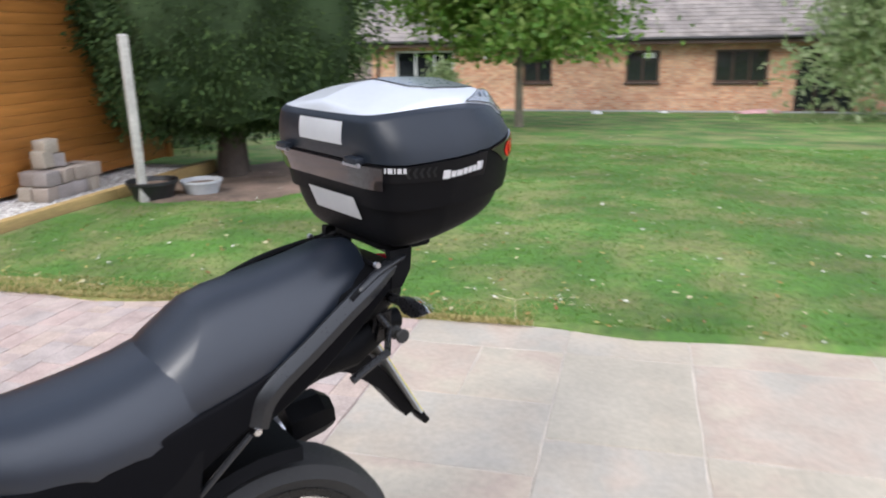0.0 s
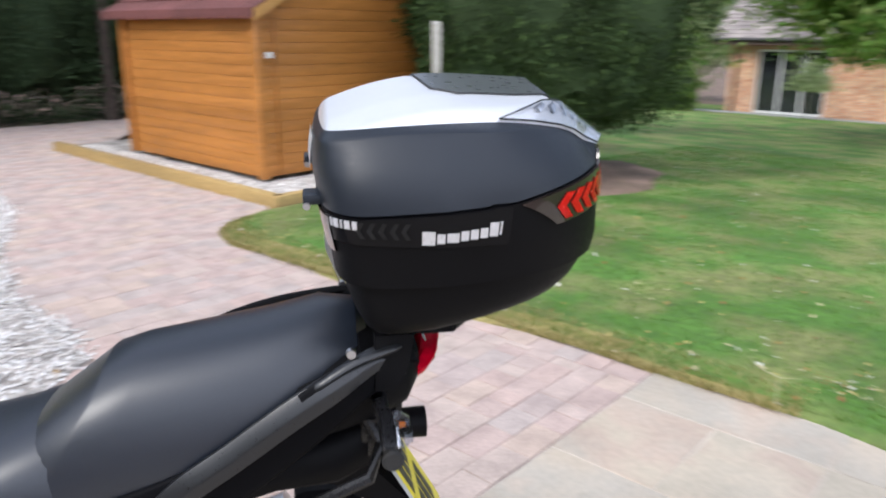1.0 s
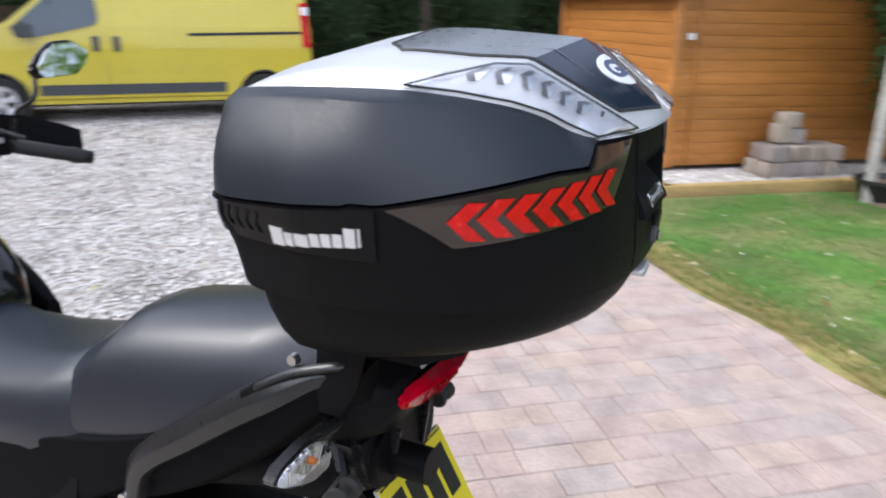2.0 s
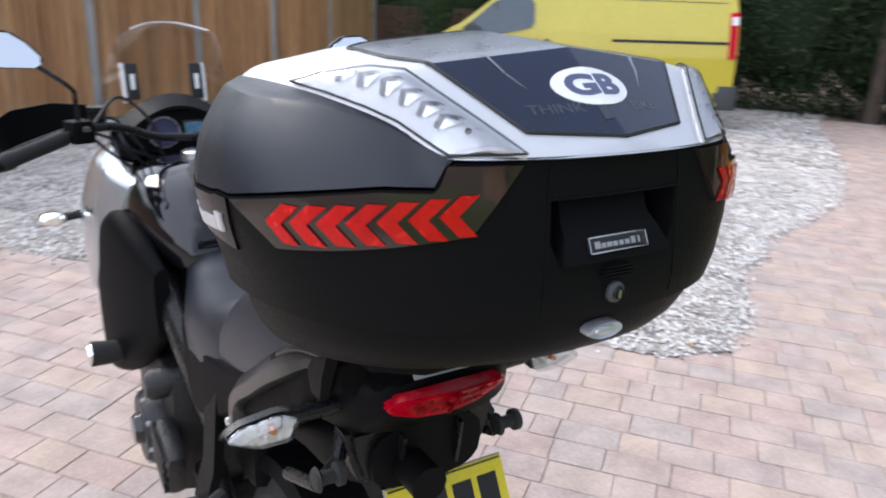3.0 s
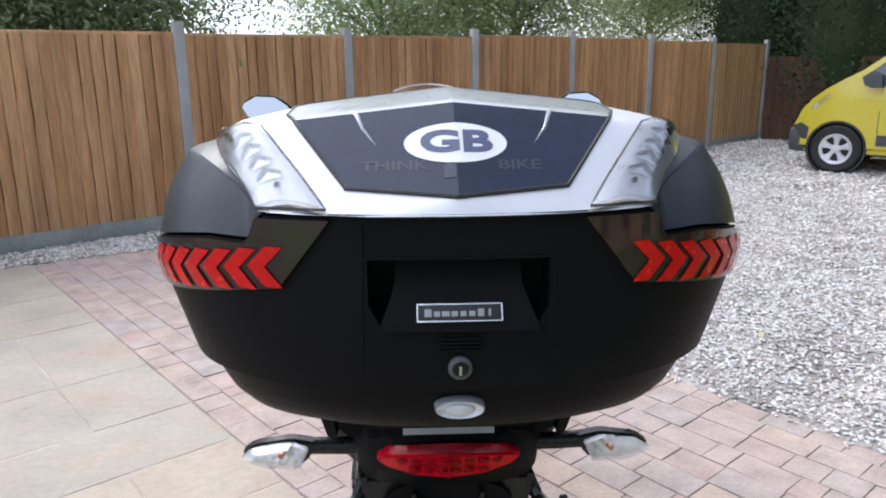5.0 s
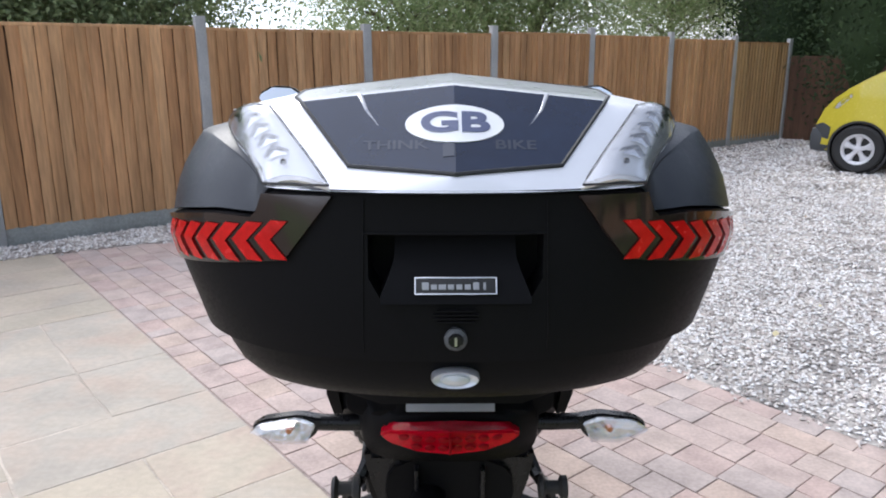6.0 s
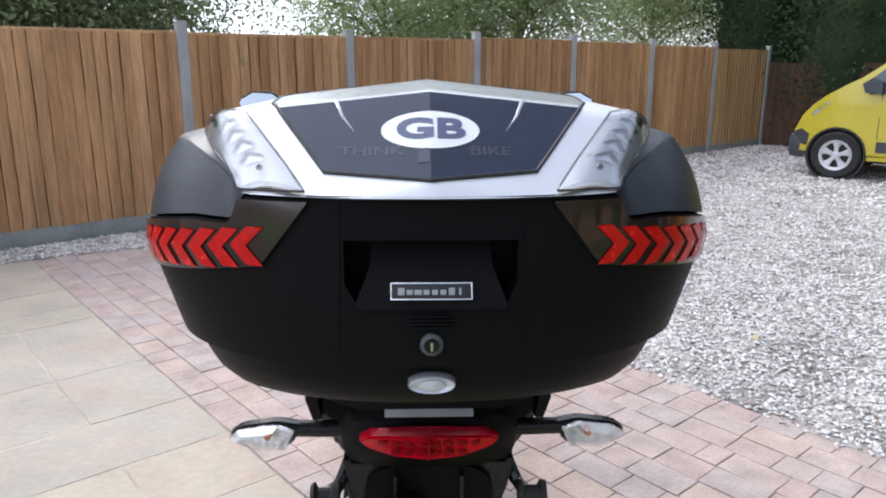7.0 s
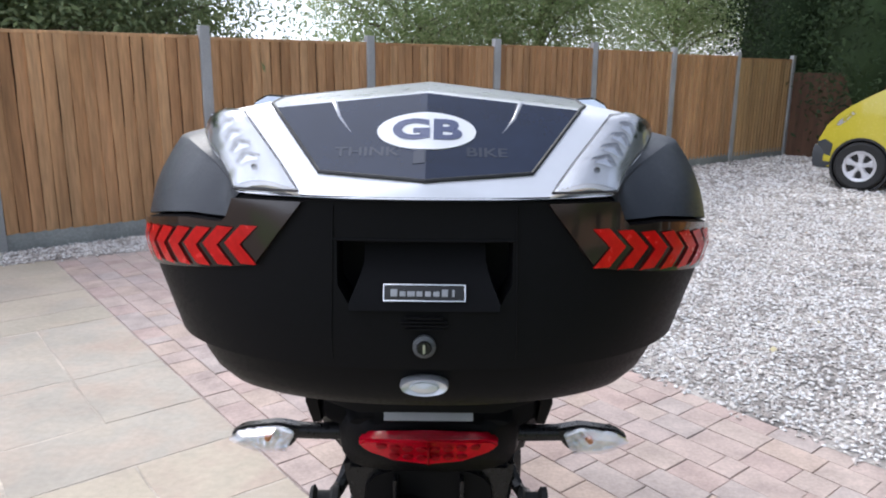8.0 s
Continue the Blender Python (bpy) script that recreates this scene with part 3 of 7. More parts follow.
def lay_blocks():
    rng = random.Random(5)
    meshes, far_v, far_f = {}, [], []
    row, k, count = 0.152, 0, 0
    q = 0.785
    while q < 13.2:
        p = -6.1 - rng.random() * 0.15
        while p < 6.0:
            lp = rng.choice((0.105, 0.15, 0.2, 0.2, 0.24, 0.24))
            qc = q + row / 2
            if qc < 4.2 and p + lp > LAWN_P - 0.152:
                lp = LAWN_P - 0.152 - p
                if lp < 0.035:
                    break
            pc = p + lp / 2
            p += lp
            lim = LAWN_P - 0.15 if qc < 4.2 else min(LAWN_P + 0.1 + (qc - 4.2) * 0.8, 3.0) if qc < 9.6 else 3.0 + (qc - 9.6) * 0.9
            if pc > lim or inside(GRAVEL, pc, qc) or pc < -6.1 or (qc > 2.6 and pc < -5):
                continue
            put_block(rng, pc, qc, lp - 0.004, row - 0.004, -50, meshes, far_v, far_f, -2.3 < pc and qc < 2.85)
        q += row
    q = 0.79
    while q < 4.2:
        w = rng.choice((0.2, 0.2, 0.15))
        put_block(rng, LAWN_P - 0.075, q + w / 2, w - 0.005, 0.145, 40, meshes, far_v, far_f, q < 3)
        q += w
    ob = link_mesh("block_run", far_v, far_f, M["block_far"], pavement, smooth=0)
    ob["kind"] = "stuff"


def put_block(rng, pc, qc, lp, lq, turn, meshes, far_v, far_f, near):
    v, f = block_verts(lp, lq)
    x, y = xy(pc, qc)
    m = pose(x, y, rng.uniform(-0.002, 0.002), rng.uniform(-0.4, 0.4), rng.uniform(-0.4, 0.4), turn + rng.uniform(-1, 1))
    if near:
        key = (round(lp, 3), round(lq, 3))
        if key not in meshes:
            me = bpy.data.meshes.new("paving_block")
            me.from_pydata(v, [], f)
            me.materials.append(M["block"])
            meshes[key] = me
        ob = new("paving_block", meshes[key])
        ob.matrix_basis = m
        ob.parent = pavement
    else:
        n = len(far_v)
        far_v.extend(tuple(m @ Vector(c)) for c in v)
        far_f.extend(tuple(i + n for i in g) for g in f)


def pebbles(name, label, spots, sizes, mat, seed, flat=0.6):
    """Many small stones, joined into one mesh."""
    rs = np.random.RandomState(seed)
    n = len(spots)
    base = np.array([(1, 0, 0), (-1, 0, 0), (0, 1, 0), (0, -1, 0), (0, 0, 1), (0, 0, -1)], float)
    tri = np.array([(0, 2, 4), (2, 1, 4), (1, 3, 4), (3, 0, 4), (2, 0, 5), (1, 2, 5), (3, 1, 5), (0, 3, 5)])
    s = sizes[:, None, None] * rs.uniform(0.55, 1.3, (n, 6, 1)) * base[None]
    s[:, :, 2] *= flat
    a = rs.uniform(0, 6.283, n)
    tilt = rs.uniform(-0.6, 0.6, n)
    c, t = np.cos(a)[:, None], np.sin(a)[:, None]
    ct, st = np.cos(tilt)[:, None], np.sin(tilt)[:, None]
    x, y, z = s[..., 0] * ct - s[..., 2] * st, s[..., 1], s[..., 0] * st + s[..., 2] * ct
    v = np.stack([x * c - y * t, x * t + y * c, z], -1) + spots[:, None, :]
    f = (tri[None] + (np.arange(n) * 6)[:, None, None]).reshape(-1, 3)
    me = bpy.data.meshes.new(name)
    me.from_pydata(v.reshape(-1, 3), [], f)
    me.materials.append(mat)
    ob = new(name, me)
    return tagged(ob, label, "gravel", kind="stuff")


def scatter_gravel():
    rs = np.random.RandomState(8)
    out, size = [], []
    for p0, p1, q0, q1, per, big in ((-3.5, 0.6, 2.6, 5.2, 2100, 0.0145), (-6.6, 1.5, 5.2, 8.5, 900, 0.017), (-6.6, -3.5, 1.5, 5.2, 1300, 0.015),
                                     (-6.6, -5.95, -3, 1.7, 2200, 0.014), (0.4, 1.7, 2.9, 8.5, 1000, 0.015), (-6.6, 2, 8.5, 14, 300, 0.026)):
        n = int((p1 - p0) * (q1 - q0) * per)
        pp, qq = rs.uniform(p0, p1, n), rs.uniform(q0, q1, n)
        for p, q in zip(pp, qq):
            if inside(GRAVEL, p + rs.normal() * 0.03, q + rs.normal() * 0.03):
                out.append((*xy(p, q), 0.006 + rs.uniform(0, 0.008)))
                size.append(big * rs.uniform(0.55, 1.25))
    pebbles("gravel_stones", "loose pale grey, white and brown gravel stones", np.array(out), np.array(size), M["stone"], 4)


def blades(name, label, count, region, height, mat, seed, width=0.006):
    rs = np.random.RandomState(seed)
    p0, p1, q0, q1 = region
    p = p0 + (p1 - p0) * rs.uniform(0, 1, count) ** 1.6
    q = rs.uniform(q0, q1, count)
    p = p + lawn_shift(p, q)
    x, y = p * PX + q * QX, p * PY + q * QY
    d = p - 4.5
    z = np.where(d > 0, -0.045 * d, 0) + 0.015
    a = rs.uniform(0, 6.283, count)
    h = height * rs.uniform(0.5, 1.3, count)
    w = width * (1 + (p - p0) * 0.25)
    lean = rs.uniform(0.2, 1.0, count) * h
    la = rs.uniform(0, 6.283, count)
    v = np.zeros((count, 3, 3))
    v[:, 0] = np.stack([x - np.cos(a) * w, y - np.sin(a) * w, z], -1)
    v[:, 1] = np.stack([x + np.cos(a) * w, y + np.sin(a) * w, z], -1)
    v[:, 2] = np.stack([x + np.cos(la) * lean, y + np.sin(la) * lean, z + h], -1)
    me = bpy.data.meshes.new(name)
    me.from_pydata(v.reshape(-1, 3), [], np.arange(count * 3).reshape(-1, 3))
    me.materials.append(mat)
    return tagged(new(name, me), label, "grass", kind="stuff")


def leaf_cards(centres, size, seed, droop=0.0, aspect=0.55):
    """Small pointed leaves (two triangles each) at the given places, turned at random."""
    rs = np.random.RandomState(seed)
    n = len(centres)
    d = rs.normal(size=(n, 3))
    d[:, 2] -= droop
    d /= np.linalg.norm(d, axis=1)[:, None]
    o = np.cross(d, rs.normal(size=(n, 3)))
    o /= np.linalg.norm(o, axis=1)[:, None] + 1e-6
    s = (size * rs.uniform(0.6, 1.35, n))[:, None]
    v = np.stack([centres - d * s, centres + o * s * aspect, centres + d * s, centres - o * s * aspect], 1)
    idx = np.arange(n)[:, None] * 4
    f = np.concatenate([idx + np.array([[0, 1, 2]]), idx + np.array([[0, 2, 3]])], 1).reshape(-1, 3)
    return v.reshape(-1, 3), f


def leafy(name, centres, size, mat, parent, seed, droop=0.0, aspect=0.55, label=""):
    v, f = leaf_cards(np.asarray(centres, float), size, seed, droop, aspect)
    me = bpy.data.meshes.new(name)
    me.from_pydata(v, [], f)
    me.materials.append(mat)
    ob = new(name, me)
    ob.parent = parent
    if label:
        ob["label"] = label
    return ob


# ---- fence ----
FENCE_P, SPAN = -6.61, 1.877


def fence():
    rng = random.Random(21)
    heights = {1: 1.92, 2: 1.89, 3: 1.915, 4: 1.925, 5: 1.90, 6: 1.87, 7: 1.84}
    run = thing("fence", "closeboard timber fence with concrete posts and gravel boards", "fence", kind="structure")
    boards = []
    for k in range(5):
        # a feather-edged board with a waney thick edge
        w = 0.100 + 0.001 * (k % 3)
        levels = 14
        v, f = [], []
        for j in range(levels + 1):
            z = (1.66 + 0.004 * (k % 3)) * j / levels
            e = 0.0035 * math.sin(z * (3.1 + k) + k * 1.7) + rng.uniform(-0.0022, 0.0022)
            d = rng.uniform(-0.002, 0.002)
            v += [(-w / 2 + e, -0.024 + d, z), (w / 2, -0.006, z), (w / 2, 0.002, z), (-w / 2 + e, 0.002, z)]
        for j in range(levels):
            f += [(4 * j + i, 4 * j + (i + 1) % 4, 4 * j + 4 + (i + 1) % 4, 4 * j + 4 + i) for i in range(4)]
        f += [(3, 2, 1, 0), tuple(range(4 * levels, 4 * levels + 4))]
        me = bpy.data.meshes.new("fence_board")
        me.from_pydata(v, [], f)
        me.materials.append(M["fence"])
        boards.append(me)
    pale = []
    for me in boards:
        me = me.copy()
        me.materials.clear()
        me.materials.append(M["palefence"])
        pale.append(me)
    for i in range(-4, 8):
        q = 0.48 + SPAN * i
        x, y = xy(FENCE_P, q)
        h = heights.get(i, 1.9)
        bm = box((0.10, 0.095, h + 0.02), (0, 0, h / 2), 0.008)
        for v in bm.verts:
            if v.co.z > h - 0.01:
                v.co.y *= 0.75
        po = part("fence_post", bm, M["concrete"], run)
        po.matrix_basis = pose(x, y, 0, rng.uniform(-0.4, 0.4), rng.uniform(-0.4, 0.4), 40)
        if i == 7:
            break
        top = min(h, heights.get(i + 1, 1.9)) - 0.075
        xm, ym = xy(FENCE_P, q + SPAN / 2)
        gb = part("gravel_board", box((SPAN - 0.1, 0.05, 0.16), (0, 0, 0.075), 0.006), M["gravelboard"], run)
        gb.matrix_basis = pose(xm, ym, 0, 0, 0, 40)
        rail = part("capping_rail", box((SPAN - 0.1, 0.045, 0.03), (0, 0, top), 0.004), M["fence"], run)
        rail.matrix_basis = pose(xm, ym, 0, 0, 0, 40)
        # added dark sheet behind the boards, standing in for shade in their gaps
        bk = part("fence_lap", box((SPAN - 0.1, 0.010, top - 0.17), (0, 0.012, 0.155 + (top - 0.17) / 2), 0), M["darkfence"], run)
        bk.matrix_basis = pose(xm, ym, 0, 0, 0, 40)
        for z in (0.35, 0.95, 1.6):
            r2 = part("arris_rail", box((SPAN - 0.1, 0.035, 0.07), (0, 0.03, z), 0.004), M["fence"], run)
            r2.matrix_basis = pose(xm, ym, 0, 0, 0, 40)
        n = 17
        step = (SPAN - 0.10) / n
        for b in range(n):
            xb, yb = xy(FENCE_P + 0.012, q + 0.05 + step * (b + 0.5))
            ob = new("fence_board", (pale if i == 6 else boards)[rng.randrange(5)])
            ob.matrix_basis = pose(xb, yb, 0.155 + (top - 0.015 - 0.155 - 1.66), rng.uniform(-0.2, 0.2), rng.uniform(-0.35, 0.35), 40)
            ob.scale = (1, 1, 1)
            ob.parent = run
    # the fence turns the corner and runs on behind the van
    ret = thing("fence", "dark weathered timber fence running behind the van", "fence", kind="structure")
    dark = []
    for me in boards:
        me = me.copy()
        me.materials.clear()
        me.materials.append(M["darkfence"])
        dark.append(me)
    for b in range(66):
        xb, yb = xy(FENCE_P + 0.1 + 0.098 * b, 13.66)
        ob = new("fence_board", dark[b % 5])
        ob.matrix_basis = pose(xb, yb, -0.12, 0, 0, -50)
        ob.parent = ret


fence()


# ---- shed ----
def shed():
    s = thing("shed", "orange-stained timber garden shed with log-lap boards and red shingle roof", "shed", (*xy(3.55, 6.0), 0.0), 40)
    # local x runs along the eaves wall, local -y into the gable (the grid's p)
    L, W, H, R = 2.85, 3.7, 1.86, 2.89
    z0, n = 0.10, 15
    bh = (H - z0) / n

    def logs(name, length, rows, at_axis, off, lo=0.0):
        for k in range(rows):
            z = z0 + bh * k
            prof = [(0, z), (0.009, z + 0.003), (0.013, z + bh * 0.4), (0.012, z + bh * 0.8), (0.0075, z + bh * 0.97), (0, z + bh)]
            cut = 0.0
            if z + bh > H:
                cut = (z + bh - H) / (R - H) * W / 2
            a, b = lo + cut, length - cut
            if b - a < 0.05:
                continue
            if at_axis == "x":
                rings = [[(x, d + off, zz) for d, zz in prof] for x in (a, b)]
            else:
                rings = [[(-d + off, -y, zz) for d, zz in prof] for y in (a, b)]
            part("board", loft(rings), M["larch"], s, smooth=30)
    logs("eaves", L, n, "x", 0.0)
    logs("gable", W, n + 9, "y", 0.0)
    part("back_wall", box((L, 0.04, H - z0), (L / 2, -W, (H + z0) / 2)), M["larch"], s)
    part("far_wall", box((0.04, W, H - z0), (L, -W / 2, (H + z0) / 2)), M["larch"], s)
    part("inner_wall", box((L - 0.05, 0.03, H - z0), (L / 2, -0.03, (H + z0) / 2)), M["larch"], s)
    part("inner_wall", box((0.03, W - 0.05, H - z0), (0.03, -W / 2, (H + z0) / 2)), M["larch"], s)
    for x, y in ((0.0, 0.0), (L, 0.0), (0.0, -W)):
        part("corner_post", box((0.10, 0.10, H - z0 + 0.02), (x - 0.01, y + 0.012, (H + z0) / 2), 0.008), M["larch"], s)
    part("door_edge", box((0.022, 0.06, 1.62), (-0.03, -0.22, 0.95), 0.004), M["larch"], s)
    part("latch", box((0.03, 0.07, 0.06), (-0.055, -0.10, 1.38), 0.006), M["whiteframe"], s, "small pale metal door latch")
    # two roof slopes, with rows of shingles and a pale fascia on the gable
    for side in (0, 1):
        y_e, z_e = (0.16, H - 0.05) if side == 0 else (-W - 0.16, H - 0.05)
        ym, zm = -W / 2, R + 0.04
        bm = bmesh.new()
        rows = 9
        for k in range(rows):
            t0, t1 = k / rows, (k + 1.15) / rows
            a = (y_e + (ym - y_e) * t0, z_e + (zm - z_e) * t0 + 0.028)
            b = (y_e + (ym - y_e) * min(t1, 1), z_e + (zm - z_e) * min(t1, 1) + 0.012)
            m = 18
            for j in range(m):
                x0, x1 = -0.22 + (L + 0.44) * j / m + 0.004, -0.22 + (L + 0.44) * (j + 1) / m - 0.004
                xm = (x0 + x1) / 2
                dz = 0.02
                sy = -0.03 if side else 0.03
                lo = [bm.verts.new(c) for c in ((x0, a[0], a[1]), (xm, a[0] + sy, a[1] - dz * 0.4), (x1, a[0], a[1]), (x1, b[0], b[1]), (x0, b[0], b[1]))]
                up = [bm.verts.new((v.co.x, v.co.y, v.co.z + 0.010)) for v in lo]
                bm.faces.new(up)
                for q in range(5):
                    bm.faces.new((lo[q], lo[(q + 1) % 5], up[(q + 1) % 5], up[q]))
        part("roof_shingles", bm, M["felt"], s, "purple-red felt shingles", smooth=0)
        part("roof_deck", loft([[(x, y_e, z_e), (x, y_e, z_e + 0.02), (x, ym, zm + 0.0), (x, ym, zm - 0.02)] for x in (-0.2, L + 0.2)]), M["shedtrim"], s)
        part("fascia", loft([[(x, y_e, z_e - 0.09), (x, y_e, z_e + 0.02), (x, ym, zm + 0.02), (x, ym, zm - 0.11)] for x in (-0.215, -0.19)]), M["shedtrim"], s, "pale timber gable board")
    for k in range(18):
        x0 = -0.22 + (L + 0.44) * (k + 0.5) / 18
        hw = (L + 0.44) / 36 - 0.004
        part("scalloped_shingle", prism([(-hw, 0.03), (hw, 0.03), (hw, -0.03), (hw * 0.6, -0.062), (0, -0.075), (-hw * 0.6, -0.062), (-hw, -0.03)], 0.012, "xz", (x0, 0.178, H - 0.05)), M["felt"], s)
    return s


shed()


def shed_bed():
    """Timber edging round a strip of pale chippings at the shed."""
    flat_poly("chipping_bed", [(3.08, 5.12), (6.8, 5.12), (6.8, 10.2), (3.08, 10.2)], 0.055, M["gravel_bed"], "pale stone chippings round the shed", "gravel")
    for name, p0, q0, p1, q1 in (("a", 3.06, 5.05, 3.06, 10.2), ("b", 3.0, 5.08, 4.9, 5.08), ("c", 4.92, 5.08, 6.9, 5.08)):
        x0, y0 = xy(p0, q0)
        x1, y1 = xy(p1, q1)
        e = part("timber_edging", box((math.hypot(x1 - x0, y1 - y0), 0.11, 0.16), (0, 0, 0.045), 0.012), M["sleeper"], None)
        e.matrix_basis = pose((x0 + x1) / 2, (y0 + y1) / 2, 0, 0, 0, math.degrees(math.atan2(y1 - y0, x1 - x0)))
        tagged(e, "squared softwood edging beam along a chipping strip", "edging", "timber edging round the shed")
    rs = np.random.RandomState(2)
    sp = []
    for a, b, c, d, n in ((3.14, 3.5, 5.15, 10, 2600), (3.5, 6.5, 5.15, 5.95, 3200)):
        sp += [(*xy(p, q), 0.062) for p, q in zip(rs.uniform(a, b, n), rs.uniform(c, d, n))]
    pebbles("chippings", "pale stone chippings in a timber-edged strip", np.array(sp), rs.uniform(0.012, 0.024, len(sp)), M["chip"], 6)


shed_bed()


# ---- top box ----
YC = 0.26                                       # middle of the box, fore and aft
SHELL = [  # height, half width, rear, front
    (1.194, 0.206, 0.050, 0.335), (1.199, 0.224, 0.032, 0.348), (1.211, 0.243, 0.018, 0.358), (1.232, 0.258, 0.008, 0.368), (1.258, 0.268, 0.001, 0.378),
    (1.292, 0.276, -0.002, 0.386), (1.2945, 0.291, -0.013, 0.396), (1.335, 0.300, -0.016, 0.402), (1.370, 0.313, -0.013, 0.410), (1.402, 0.320, -0.010, 0.414),
    (1.430, 0.3195, -0.008, 0.414), (1.470, 0.316, -0.004, 0.412)]


def shell_at(z):
    z = min(max(z, SHELL[0][0]), SHELL[-1][0])
    for a, b in zip(SHELL, SHELL[1:]):
        if z <= b[0]:
            t = (z - a[0]) / (b[0] - a[0])
            return [a[i] + (b[i] - a[i]) * t for i in (1, 2, 3)]


def rim(ang, w, yr, yf):
    """A point of the box's outline in the direction ang (0 to the rear, counted towards the bike's left); it narrows to the front."""
    dx, dy = -math.sin(ang), -math.cos(ang)
    n, b = (2.6, YC - yr) if dy < 0 else (6.0, yf - YC)
    r = ((abs(dx) / w) ** n + (abs(dy) / b) ** n) ** (-1 / n)
    return dx * r * (1 - 0.10 * max(0.0, dy * r / b)), YC + dy * r


def skin(ang, z, off=0.0):
    w, yr, yf = shell_at(z)
    x, y = rim(ang, (w + off) * 0.960, yr - off, yf + off)
    lift = 0.058 * (1 - min(max((y - 0.04) / 0.30, 0), 1)) * min(max((1.335 - z) / 0.14, 0), 1)
    return Vector((x, y, z + lift))


def seam(ang):
    """Height of the split between base and lid: high across the middle of the rear, with a step down beside the lamps, lower along the sides."""
    x, y = rim(ang, 0.319, -0.008, 0.414)
    a = abs(x)
    if y < 0.2:
        t = min(max((a - 0.170) / 0.008, 0), 1)
        t = t * t * (3 - 2 * t)
        zr = 1.4625 * (1 - t) + 1.4405 * t
        u = min(max((y - 0.036) / 0.134, 0), 1)
        return zr + (1.412 - zr) * u if a > 0.18 else zr
    return 1.412 - 0.017 * min((y - 0.17) / 0.2, 1)


# half outlines of the lid from the middle of the rear to the middle of the front: across, along, height
SHOULDER = [(0, -0.016, 1.4655), (0.055, -0.0135, 1.4655), (0.107, -0.005, 1.4655), (0.145, 0.007, 1.4655), (0.167, 0.020, 1.466), (0.177, 0.041, 1.473), (0.190, 0.062, 1.485),
            (0.206, 0.088, 1.494), (0.224, 0.135, 1.502), (0.236, 0.182, 1.506), (0.241, 0.25, 1.5055), (0.238, 0.32, 1.502), (0.224, 0.372, 1.497), (0.192, 0.400, 1.493), (0.12, 0.406, 1.491), (0, 0.408, 1.491)]
FOLD = [(0, -0.016, 1.4650), (0.055, -0.0135, 1.4650), (0.107, -0.005, 1.4650), (0.145, 0.007, 1.4650), (0.168, 0.020, 1.4655), (0.179, 0.041, 1.4715), (0.195, 0.062, 1.4815),
        (0.216, 0.088, 1.4895), (0.246, 0.135, 1.4965), (0.270, 0.190, 1.497), (0.268, 0.25, 1.4965), (0.258, 0.32, 1.492), (0.240, 0.378, 1.484), (0.205, 0.408, 1.479), (0.12, 0.415, 1.477), (0, 0.417, 1.477)]


def bearing(x, y):
    return math.atan2(-x, -(y - YC))


def by_bearing(points):
    rows = sorted((abs(bearing(p.x, p.y)), math.hypot(p.x, p.y - YC), p.z) for p in curve_points(points, 8))
    return np.array(rows).T


SHOULDER_T, FOLD_T = by_bearing(SHOULDER), by_bearing(FOLD)


def outline(table, ang):
    """The point of an outline in the direction ang."""
    a = abs((ang + math.pi) % (2 * math.pi) - math.pi)
    r, z = float(np.interp(a, table[0], table[1])), float(np.interp(a, table[0], table[2]))
    return Vector((-math.sin(ang) * r, YC - math.cos(ang) * r, z))


def crease(x):
    """Where the steep rear facet of the lid meets its crown."""
    return 0.080 + 0.069 * abs(x)


def lid_z(x, y):
    """Height of the lid's folded top over the point x, y: a steep rear facet, a crown that falls to both ends, and a rounded rim."""
    ax = abs(x)
    edge = outline(SHOULDER_T, bearing(x, y))
    r = math.hypot(x, y - YC) / math.hypot(edge.x, edge.y - YC)
    rim_z = edge.z + (1.62 - edge.z) * (1 - min(r, 1.0) ** 4)
    rear = 1.4855 + 0.772 * y - 0.16 * ax
    crest = 1.5435 + 0.055 * min(y, 0.20) - 0.05 * max(0.0, y - 0.24) - 1.2 * max(0.0, y - 0.24) ** 2
    crown = crest - 0.11 * ax - 0.10 * max(0.0, ax - 0.155)
    h = max(0.016 - abs(rim_z - crown), 0.0) / 0.016
    return min(min(rim_z, crown) - h * h * 0.004, rear)


def lid_point(x, y, off=0.0):
    e = 0.004
    zx = (lid_z(x + e, y) - lid_z(x - e, y)) / (2 * e)
    zy = (lid_z(x, y + e) - lid_z(x, y - e)) / (2 * e)
    nrm = Vector((-zx, -zy, 1)).normalized()
    return Vector((x, y, lid_z(x, y))) + nrm * off


def band(a0, a1, lo, hi, off, depth, steps=24, rows=3):
    """A patch of the box's side between two heights, standing off the shell, closed round its edge."""
    bm = bmesh.new()
    outer, inner = [], []
    for i in range(steps + 1):
        ang = a0 + (a1 - a0) * i / steps
        zl, zh = lo(ang), hi(ang)
        outer.append([bm.verts.new(skin(ang, zl + (zh - zl) * j / rows, off)) for j in range(rows + 1)])
        inner.append([bm.verts.new(skin(ang, zl + (zh - zl) * j / rows, off - depth)) for j in range(rows + 1)])
    for i in range(steps):
        for j in range(rows):
            bm.faces.new((outer[i][j], outer[i + 1][j], outer[i + 1][j + 1], outer[i][j + 1]))
        for j in (0, rows):
            bm.faces.new((outer[i][j], inner[i][j], inner[i + 1][j], outer[i + 1][j]))
    for i in (0, steps):
        for j in range(rows):
            bm.faces.new((outer[i][j], outer[i][j + 1], inner[i][j + 1], inner[i][j]))
    return bm


